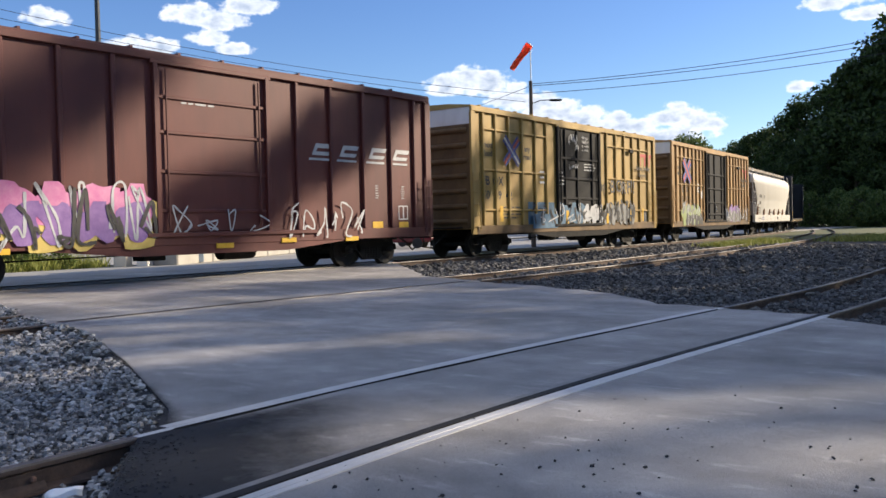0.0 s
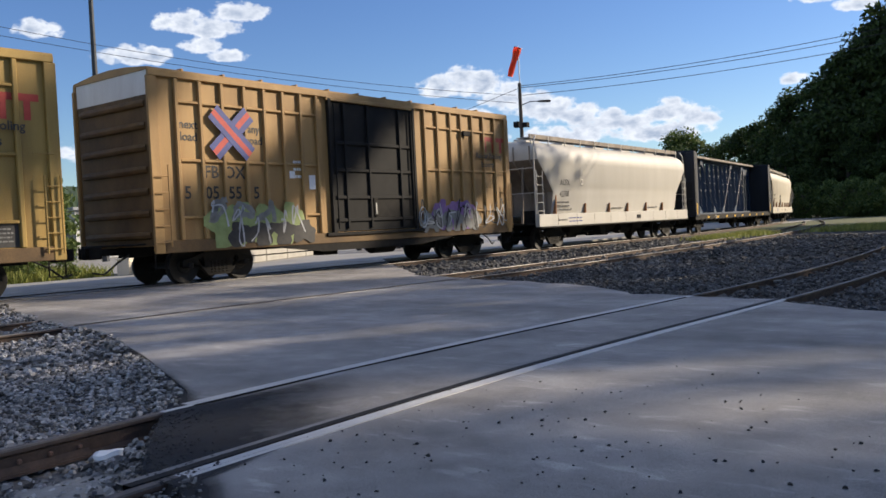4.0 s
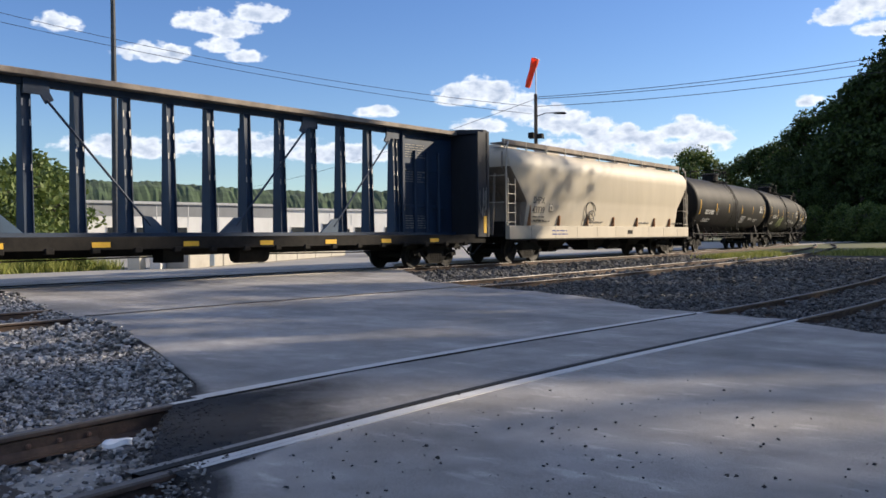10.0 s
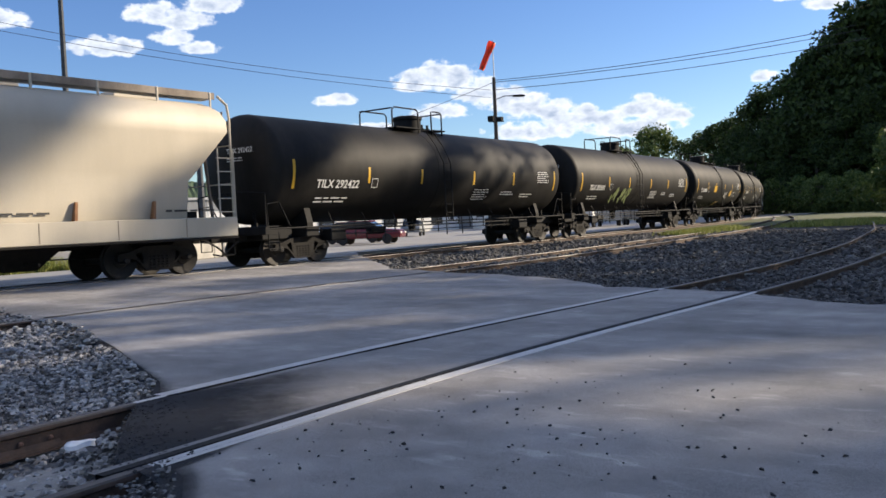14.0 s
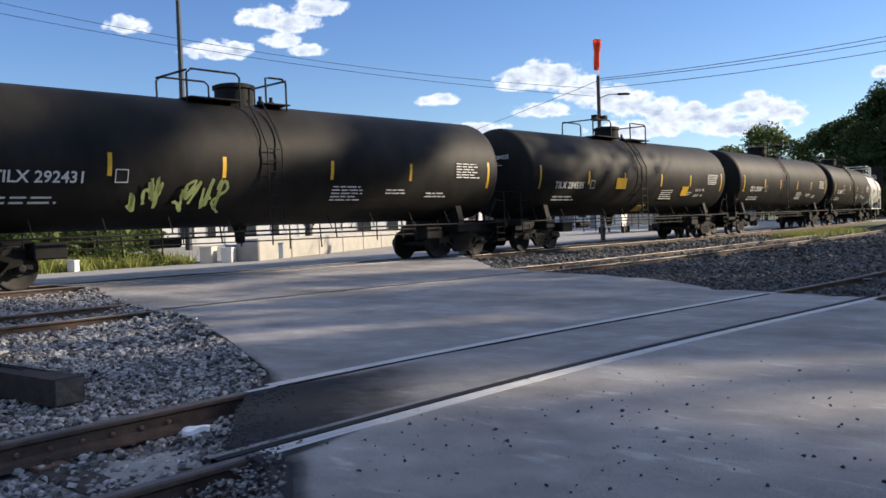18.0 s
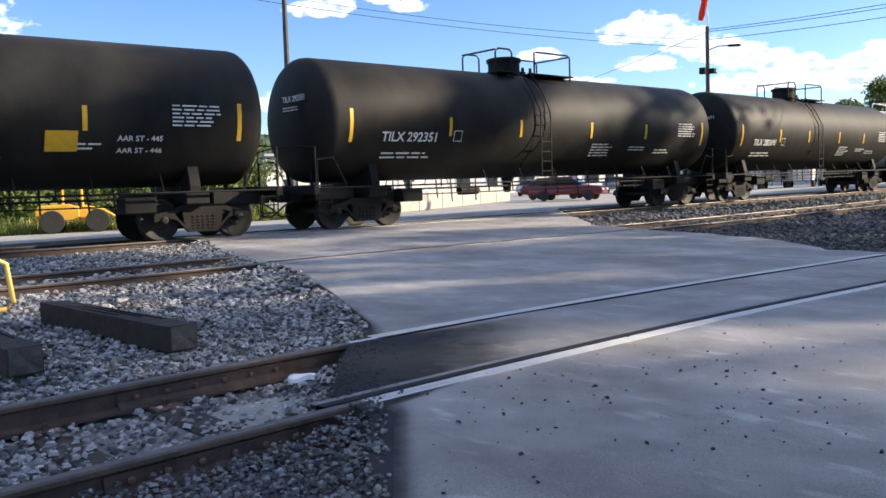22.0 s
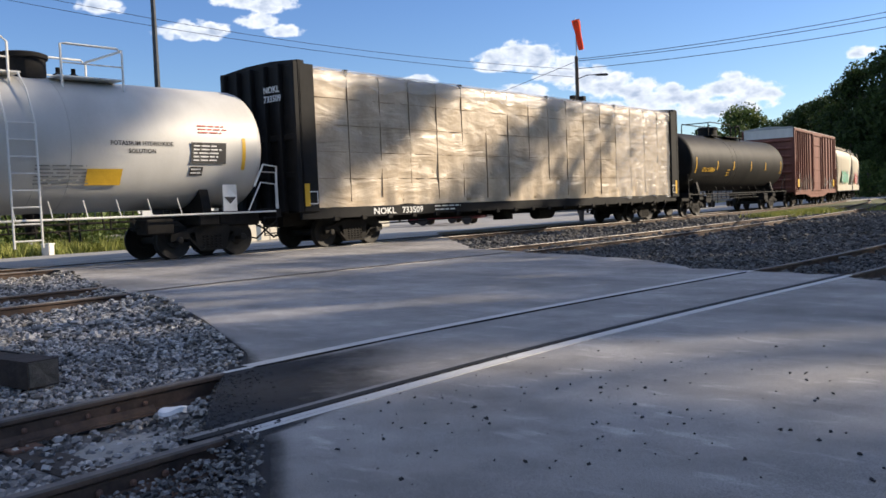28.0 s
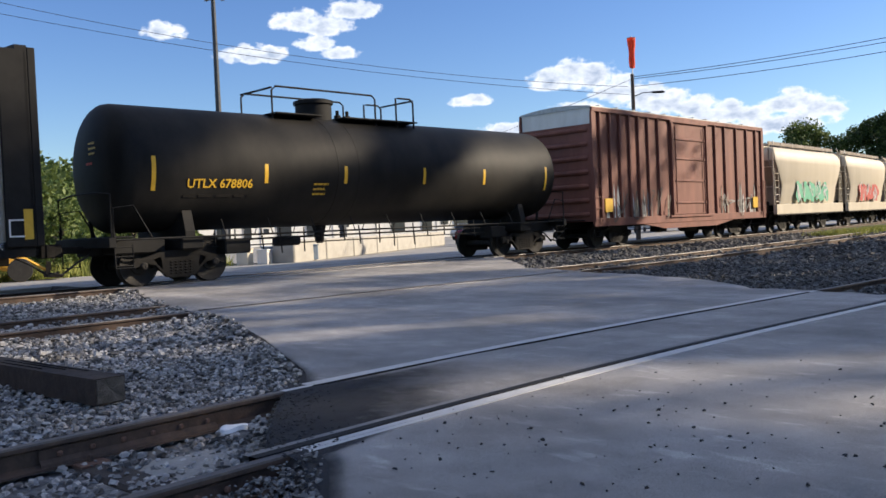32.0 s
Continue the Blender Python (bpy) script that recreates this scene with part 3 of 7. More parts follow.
def sweep(bm, line, off, z_of, prof, closed=True, mats=None, keep=None):
    """Sweeps a cross-section (across, up) along a ground line."""
    prev = None
    n = len(line)
    for i, (x, y) in enumerate(line):
        x0, y0 = line[max(i - 1, 0)]
        x1, y1 = line[min(i + 1, n - 1)]
        d = Vector((x1 - x0, y1 - y0, 0)).normalized()
        r = Vector((d.y, -d.x, 0))
        base = Vector((x, y, 0)) + r * off
        if keep and not keep(base.x, base.y):
            prev = None
            continue
        ring = [bm.verts.new(base + r * a + Vector((0, 0, z_of(base.x) + h))) for a, h in prof]
        if prev:
            m = len(ring)
            for k in range(m if closed else m - 1):
                f = bm.faces.new((prev[k], prev[(k + 1) % m], ring[(k + 1) % m], ring[k]))
                if mats:
                    f.material_index = mats[k]
        prev = ring


RAIL_PROF = [(-.036, -.012), (-.03, 0), (.03, 0), (.036, -.012), (.036, -.035), (.010, -.05), (.010, -.135), (.07, -.155), (.07, -.17), (-.07, -.17), (-.07, -.155), (-.010, -.135), (-.010, -.05), (-.036, -.035)]
RAIL_MATS = [0, 0, 0, 1, 1, 1, 1, 1, 1, 1, 1, 1, 1, 1]


def dense(line, step=.25):
    out = []
    for (x0, y0), (x1, y1) in zip(line, line[1:]):
        k = max(1, int(math.hypot(x1 - x0, y1 - y0) / step))
        out += [(x0 + (x1 - x0) * j / k, y0 + (y1 - y0) * j / k) for j in range(k)]
    return out + [line[-1]]


def railway(line, top, label, ties_from, ties_to, flange=True, head="raildull"):
    t = empty("railway_track", label, "railway track", kind="structure")
    fine = dense(line)
    for off in (-.7525, .7525):
        bm = bmesh.new()
        road_part = (lambda x, y: on_asphalt(x, y, .15)) if line is NEAR else None
        if line is MID and off < 0:
            road_part = lambda x, y: not on_asphalt(x, y, -.3)
        sweep(bm, fine, off, top, RAIL_PROF, True, RAIL_MATS, road_part)
        part("rail", bm, [head, "rail"], t, "steel rail with a worn head and rusty web", smooth=True)
        if line is NEAR:
            bm = bmesh.new()
            sweep(bm, fine, off, top, RAIL_PROF, True, RAIL_MATS, lambda x, y: not on_asphalt(x, y, -.15))
            part("rail", bm, ["railbrown", "rail"], t, "brown steel rail clear of the road", smooth=True)
        if flange:      # a black strip along the rail's inside, painted for the wheel slot's shade
            bm = bmesh.new()
            s = -1 if off > 0 else 1
            a, b = (.037, .048) if s > 0 else (-.105, -.037)
            if line is MID and s > 0:
                continue
            sweep(bm, fine, off, lambda x: gz(x), [(a, .014), (b, .014), (b, -.02), (a, -.02)], True, None, lambda x, y: on_asphalt(x, y, .3 if line is NEAR and off > 0 else -.1))
            part("wheel_slot_strip", bm, "black", t, "black strip painted for the shade of the wheel slot")
            if line is NEAR:
                bm = bmesh.new()
                a, b = (.037, .085) if off > 0 else (-.12, -.037)
                sweep(bm, fine, off, lambda x: gz(x), [(a, .008), (b, .008), (b, -.02), (a, -.02)], True, None, lambda x, y: on_asphalt(x, y, -.05 if off > 0 else -.15))
                part("rail_edging", bm, "railtop", t, "pale worn strip beside the rail")
                if off > 0:
                    bm = bmesh.new()
                    sweep(bm, fine, off, lambda x: gz(x), [(-.165, .012), (-.107, .012), (-.107, -.02), (-.165, -.02)], True, None, lambda x, y: on_asphalt(x, y, .35))
                    part("guard_rail", bm, "guard", t, "worn guard rail along the wheel slot")
    # sleepers where the road does not cover them
    acc, rnd = 0.0, random.Random(4)
    tie_me = box_mesh(2.6, .23, .18, "tie", .02)
    plate_me = box_mesh(.36, .19, .02, "plate", .004)
    spike_me = box_mesh(.03, .03, .05, "rail", .006)
    last = line[0]
    count = 0
    for (x0, y0), (x1, y1) in zip(fine, fine[1:]):
        acc += math.hypot(x1 - x0, y1 - y0)
        if acc < .54:
            continue
        acc = 0
        if on_asphalt(x0, y0, .25) or not ties_from < y0 < ties_to:
            continue
        a = math.degrees(math.atan2(x0 - x1, y1 - y0)) + rnd.uniform(-1.5, 1.5)
        z = top(x0)
        part("sleeper", tie_me, None, t, "", (x0 + rnd.uniform(-.05, .05), y0, z - .27), (0, 0, a))
        if (line is NEAR and y0 < 5) or (line is MID and y0 < 9):
            for off in (-.7525, .7525):
                c, s = math.cos(radians(a)), math.sin(radians(a))
                part("tie_plate", plate_me, None, t, "", (x0 + off * c, y0 + off * s, z - .172), (0, 0, a))
                for q in (-.1, .1):
                    part("spike", spike_me, None, t, "", (x0 + (off + q) * c, y0 + (off + q) * s, z - .142), (0, 0, a))
    return t


near_track = railway(NEAR, lambda x: gz(x) + .008, "curved side track set into the road", -4, 48, True, "railtop")
mid_track = railway(MID, lambda x: gz(x) + .008, "middle track crossing the road and curving away", -2, 45)
main_track = railway(MAIN, lambda x: RAIL, "far track that carries the freight train", 0, 0, True)

def near_x(y):
    return float(np.interp(y, [p[1] for p in NEAR], [p[0] for p in NEAR]))


def joint(y0, y1, off):
    """A joint bar bolted to the web of a rail of the near track."""
    bm = bmesh.new()
    pts = [(near_x(y) + off, y) for y in np.arange(y0, y1 + .01, .2)]
    sweep(bm, pts, 0, lambda x: gz(x) + .008, [(.012, -.045), (.034, -.05), (.030, -.07), (.030, -.11), (.055, -.135), (.06, -.15), (.012, -.135)])
    part("joint_bar", bm, "rail", near_track, "rusty joint bar with bolts")
    for k in range(6):
        y = y0 + .12 + k * (y1 - y0 - .24) / 5
        x = near_x(y) + off
        box("bolt", x + .028, x + .055, y - .016, y + .016, gz(x) - .095, gz(x) - .063, "plate", near_track)


joint(1.95, 3.2, -.7525)
joint(1.3, 2.4, .7525)


def stain(name, cols, material, label, parent):
    """A thin stain on the road: columns of (x, y, fade)."""
    bm = bmesh.new()
    lay = bm.verts.layers.float.new("fade")
    prev = None
    for col in cols:
        ring = []
        for x, y, f in col:
            v = bm.verts.new((x, y, gz(x) + .007))
            v[lay] = f
            ring.append(v)
        if prev:
            for k in range(len(ring) - 1):
                bm.faces.new((prev[k], prev[k + 1], ring[k + 1], ring[k]))
        prev = ring
    bmesh.ops.recalc_face_normals(bm, faces=bm.faces)
    if sum(f.normal.z for f in bm.faces) < 0:
        bmesh.ops.reverse_faces(bm, faces=bm.faces)
    return part(name, bm, material, parent, label)


cols = []
for k in range(70):
    x = -.6 - k * .15
    w = np.interp(x, [-11, -7.5, -5.9, -5.3, -5.1, -3.9, -3.6, -2.4, -.6], [.12, .16, .22, .5, 2.6, 2.4, .35, .3, .3])
    cols.append([(x, y_left(x) - .03, 1.0), (x, y_left(x) + .1, 1.0), (x, y_left(x) + w * .35, .66), (x, y_left(x) + w * .65, .3), (x, y_left(x) + w, .0)])
stain("tar_stain", cols, "tarfade", "black tar stain along the broken road edge", road)


# ---------- ballast stones ----------
def stones(name, spots, label, material="stone"):
    """Broken stones, each a squashed uneven block, joined."""
    n = len(spots)
    sp = np.array(spots)
    rng = np.random.default_rng(5)
    base = np.array([[-1, -1, -.6], [1, -.8, -.7], [.9, 1, -.6], [-.8, .9, -.7], [-.6, -.7, .7], [.7, -.5, .6], [.5, .7, .8], [-.8, .5, .5]])
    faces = np.array([[0, 3, 2, 1], [4, 5, 6, 7], [0, 1, 5, 4], [1, 2, 6, 5], [2, 3, 7, 6], [3, 0, 4, 7]])
    v = base[None] * (1 + rng.uniform(-.35, .35, (n, 8, 3)))
    a = rng.uniform(0, 6.283, n)
    tilt = rng.uniform(-.7, .7, n)
    ca, sa, ct, st = np.cos(a), np.sin(a), np.cos(tilt), np.sin(tilt)
    x, y, z = v[..., 0], v[..., 1] * .72, v[..., 2] * .58
    y, z = y * ct[:, None] - z * st[:, None], y * st[:, None] + z * ct[:, None]
    x, y = x * ca[:, None] - y * sa[:, None], x * sa[:, None] + y * ca[:, None]
    v = np.stack([x, y, z], -1) * sp[:, 3][:, None, None] + sp[:, None, :3]
    me = bpy.data.meshes.new(name)
    me.from_pydata(v.reshape(-1, 3).tolist(), [], (faces[None] + 8 * np.arange(n)[:, None, None]).reshape(-1, 4).tolist())
    me.materials.append(M[material])
    ob = new(name, me)
    return tagged(ob, label, "ballast", kind="stuff")


def scatter(seed, x0, x1, y0, y1, density, size, keep):
    rng = random.Random(seed)
    out = []
    for _ in range(int((x1 - x0) * (y1 - y0) * density)):
        x, y = rng.uniform(x0, x1), rng.uniform(y0, y1)
        if keep(x, y):
            inside = seed == 1 and abs(x - near_x(y)) < .72
            if inside and rng.random() < .45:
                continue
            lift = .10 * math.exp(-max(0, y_left(x) - y) / .35) if seed < 3 else 0
            out.append((x, y, gz(x) + lift - (.19 if inside else .115) + rng.uniform(-.03, .055) + .05 * noise.noise(Vector((x * .7, y * .7, 1))), size * rng.choice((.5, .7, .85, 1.0, 1.15, 1.3, 1.55))))
    return out


def off_rails(x, y):
    for line in (NEAR, MID):
        cx = np.interp(y, [p[1] for p in line[::4]], [p[0] for p in line[::4]])
        if abs(abs(x - cx) - .7525) < (.10 if line is NEAR else .20):
            return False
    return True


left = scatter(1, -8.5, -1.6, -2.5, 5.5, 1150, .0185, lambda x, y: x < -3.7 and y < y_left(x) + .05 and off_rails(x, y)) + scatter(2, -20, -8.5, -2, 9, 330, .028, lambda x, y: y < y_left(x) + .05 and off_rails(x, y) and not (x < -17.6))
stones("ballast_stones", left, "loose grey broken ballast stones beside the road")
fore = scatter(1, -3.72, -1.2, -2.5, 3.2, 1900, .0115, lambda x, y: y < y_left(x) + .08 and off_rails(x, y))
stones("ballast_stones", fore, "small dark tarry stones along the near rail", "stonemid")
# right-hand stones use the colour deepened for shade
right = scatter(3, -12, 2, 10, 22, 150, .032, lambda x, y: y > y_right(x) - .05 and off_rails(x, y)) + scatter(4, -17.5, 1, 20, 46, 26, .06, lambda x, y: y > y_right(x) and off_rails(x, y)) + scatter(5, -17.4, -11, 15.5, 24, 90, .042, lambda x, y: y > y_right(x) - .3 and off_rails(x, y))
stones("ballast_stones", right, "dark grey broken ballast between the curving tracks, deepened for shade", "stonedark")


# ---------- the train ----------
def wheelset_mesh(r):
    key = ("wheelset", r)
    if key not in CACHE:
        bm = bmesh.new()
        for s in (-1, 1):
            prof = [(.66, .05), (.66, .16), (.69, .18), (.69, r - .10), (.672, r - .06), (.672, r + .028), (.70, r + .026), (.705, r), (.80, r - .008), (.80, r - .05), (.775, r - .09), (.765, .2), (.80, .17), (.80, .09), (1.08, .085), (1.10, .06)]
            lathe(bm, [(s * a, b) for a, b in (prof if s > 0 else prof[::-1])], 24, "x")
            for k in range(3):          # end-cap bolts
                a = k * 2.094
                block(bm, s * 1.10 - .012, s * 1.10 + .012, .035 * math.cos(a) - .012, .035 * math.cos(a) + .012, .035 * math.sin(a) - .012, .035 * math.sin(a) + .012)
        lathe(bm, [(-.68, .085), (.68, .085)], 12, "x")
        CACHE[key] = mesh_of(bm, "wheel", True, "wheelset")
    return CACHE[key]


def side_frame_mesh():
    if "sideframe" not in CACHE:
        bm = bmesh.new()
        for s in (1,):
            top = [(-1.12, .50), (-1.10, .60), (-.78, .66), (-.42, .78), (.42, .78), (.78, .66), (1.10, .60), (1.12, .50)]
            low = [(-1.12, .42), (-.80, .50), (-.62, .46), (-.34, .17), (.34, .17), (.62, .46), (.80, .50), (1.12, .42)]
            ring = top + low[::-1]
            for x0, x1, c in ((-.06, .06, 1.0),):
                a = [bm.verts.new((x0, y, z)) for y, z in ring]
                b = [bm.verts.new((x1, y, z)) for y, z in ring]
                n = len(ring)
                m = len(top)
                for side, flip in ((a, False), (b, True)):
                    for k in range(m - 1):
                        q = [side[k], side[k + 1], side[n - 2 - k], side[n - 1 - k]]
                        if k in (2, 4):     # window beside the springs
                            cen = sum((v.co for v in q), Vector()) / 4
                            inn = [bm.verts.new(cen + (v.co - cen) * .5) for v in q]
                            for j in range(4):
                                f = (q[j], q[(j + 1) % 4], inn[(j + 1) % 4], inn[j])
                                bm.faces.new(f if flip else f[::-1])
                        else:
                            bm.faces.new(q if flip else q[::-1])
                for k in range(n):
                    bm.faces.new((a[k], a[(k + 1) % n], b[(k + 1) % n], b[k]))
        for k in range(-2, 3):      # coil springs
            for j in range(5):
                lathe(bm, [(.23 + j * .065, .045), (.26 + j * .065, .065), (.28 + j * .065, .045)], 8, "z", (0.02, k * .12, 0))
        bmesh.ops.recalc_face_normals(bm, faces=bm.faces)
        CACHE["sideframe"] = mesh_of(bm, "grime", False, "side_frame")
    return CACHE["sideframe"]


ROLLING = []        # (wheelset, place on its truck, radius)


def truck(car, y, r=.457):
    bm = bmesh.new() if ("bolster", r) not in CACHE else None
    if bm is not None:
        block(bm, -1.05, 1.05, -.2, .2, .42, .72)
        block(bm, -.3, .3, -.3, .3, .72, .92)
        block(bm, -.95, .95, -.62, -.56, .40, .46)
        block(bm, -.95, .95, .56, .62, .40, .46)
        CACHE[("bolster", r)] = mesh_of(bevelled(bm, .02), "grime", False, "bolster")
    t = part("truck", CACHE[("bolster", r)], None, car, "grimy cast steel truck", (0, y, 0))
    for s in (-1, 1):
        part("side_frame", side_frame_mesh(), None, t, "", (s * 1.0, 0, r - .457))
        w = part("wheelset", wheelset_mesh(r), None, t, "worn steel wheels on their axle", (0, s * .89, r))
        ROLLING.append((w, (0, s * .89, r), r))


def coupler(car, y, s, sill_z=.88):
    bm = bmesh.new()
    block(bm, -.09, .09, 0, .75, -.08, .08)
    block(bm, -.16, .16, .62, .95, -.15, .15)
    block(bm, .02, .18, .88, 1.06, -.14, .14)
    part("coupler", bevelled(bm, .02), "grime", car, "rusty knuckle coupler", (0, y, sill_z), (0, 0, 0 if s > 0 else 180))
    rod("air_hose", [(.3, y, .8), (.33, y + s * .35, .62), (.3, y + s * .7, .36), (.22, y + s * .95, .42)], .025, "rubber", car)


def underframe(car, L, z0=.72, z1=1.0, half=.35, material="grime"):
    box("centre_sill", -half, half, -L / 2 + .2, L / 2 - .2, z0, z1, material, car, "dark centre sill")
    bm = lathe(bmesh.new(), [(-.55, .1), (-.5, .24), (.5, .24), (.55, .1)], 14, "y")
    part("air_reservoir", bm, "grime", car, "", (.75, 1.2, .62), smooth=True)
    box("brake_cylinder", .5, .95, -1.6, -1.0, .45, .85, "grime", car)
    rod("brake_rod", [(.55, -L / 2 + 2.2, .55), (.55, -1.6, .6)], .02, "grime", car)
    rod("brake_rod", [(.55, L / 2 - 2.2, .55), (.55, 1.8, .6)], .02, "grime", car)


def ladder(car, x, y0, y1, z0, z1, rungs, material, facing="x", stiles=True):
    """Rungs and stiles on a side (facing x) or on an end (facing y; then y0 is the end and y1 its half width)."""
    if facing == "x":
        if stiles:
            for y in (y0, y1):
                rod("ladder_stile", [(x, y, z0), (x, y, z1)], .022, material, car)
        for k in range(rungs):
            z = z0 + (z1 - z0) * (k + .3) / rungs
            rod("ladder_rung", [(x - .06, y0, z), (x, y0 + .01, z), (x, y1 - .01, z), (x - .06, y1, z)], .016, material, car)


def strokes(name, parent, x, y0, y1, z0, z1, material, seed, n=6, width=.07, label="", place=None):
    """Sprayed letters without meaning: curved bands on a side that faces +x."""
    rnd = random.Random(seed)
    step = (y1 - y0) / n
    for k in range(n):
        bm = bmesh.new()
        cy = y0 + step * (k + .5)
        pts = []
        m = rnd.randint(4, 7)
        for j in range(m):
            pts.append((cy + rnd.uniform(-.5, .5) * step, rnd.uniform(z0, z1)))
        # smooth the pen's way
        fine = []
        for j in range(m - 1):
            p0, p1, p2, p3 = pts[max(j - 1, 0)], pts[j], pts[j + 1], pts[min(j + 2, m - 1)]
            for q in range(6):
                t = q / 6
                fine.append(tuple(.5 * ((2 * p1[c]) + (-p0[c] + p2[c]) * t + (2 * p0[c] - 5 * p1[c] + 4 * p2[c] - p3[c]) * t * t + (-p0[c] + 3 * p1[c] - 3 * p2[c] + p3[c]) * t ** 3) for c in (0, 1)))
        prev = None
        for i in range(len(fine) - 1):
            dy, dz = fine[i + 1][0] - fine[i][0], fine[i + 1][1] - fine[i][1]
            l = math.hypot(dy, dz) or 1
            w = width * rnd.uniform(.6, 1.2) / 2
            xo = x + .0006 * k
            ring = (bm.verts.new((xo, fine[i][0] - dz / l * w, fine[i][1] + dy / l * w)), bm.verts.new((xo, fine[i][0] + dz / l * w, fine[i][1] - dy / l * w)))
            if prev:
                bm.faces.new((prev[0], prev[1], ring[1], ring[0]))
            prev = ring
        ob = part(name, bm, material, parent, label)
        if place is not None:
            ob.matrix_basis = place


def blobs(name, parent, x, y0, y1, z0, z1, material, seed, n=6, label=""):
    """Filled sprayed letters: uneven rounded shields."""
    rnd = random.Random(seed)
    step = (y1 - y0) / n
    for k in range(n):
        bm = bmesh.new()
        cy, cz = y0 + step * (k + .5), (z0 + z1) / 2
        ph = rnd.uniform(0, 6)
        vs = []
        for j in range(22):
            a = j / 22 * 6.283
            r = 1 + .22 * math.sin(3 * a + ph) + .16 * math.sin(5 * a + 2 * ph) + rnd.uniform(-.06, .06)
            vs.append(bm.verts.new((x + .0008 * k, cy + math.cos(a) * r * step * .56, min(max(cz + math.sin(a) * r * (z1 - z0) * .5, z0), z1))))
        c = bm.verts.new((x + .0008 * k, cy, cz))
        for j in range(22):
            bm.faces.new((c, vs[j], vs[(j + 1) % 22]))
        part(name, bm, material, parent, label)


def polyplate(bm, pts, x0, x1):
    """A plate of outline (y, z) between two x."""
    a = [bm.verts.new((x0, y, z)) for y, z in pts]
    b = [bm.verts.new((x1, y, z)) for y, z in pts]
    n = len(pts)
    bm.faces.new(a[::-1])
    bm.faces.new(b)
    for k in range(n):
        bm.faces.new((a[k], a[(k + 1) % n], b[(k + 1) % n], b[k]))
    bmesh.ops.recalc_face_normals(bm, faces=bm.faces)
    return bm


TRAIN = []      # (thing, middle along the train, truck spacing)


def car_thing(name, label, category, u0, u1, spacing):
    c = empty(name, label, category, pose(MAIN_X, 0, RAIL), group="cars of the freight train")
    TRAIN.append((c, (u0 + u1) / 2, spacing))
    return c, u1 - u0


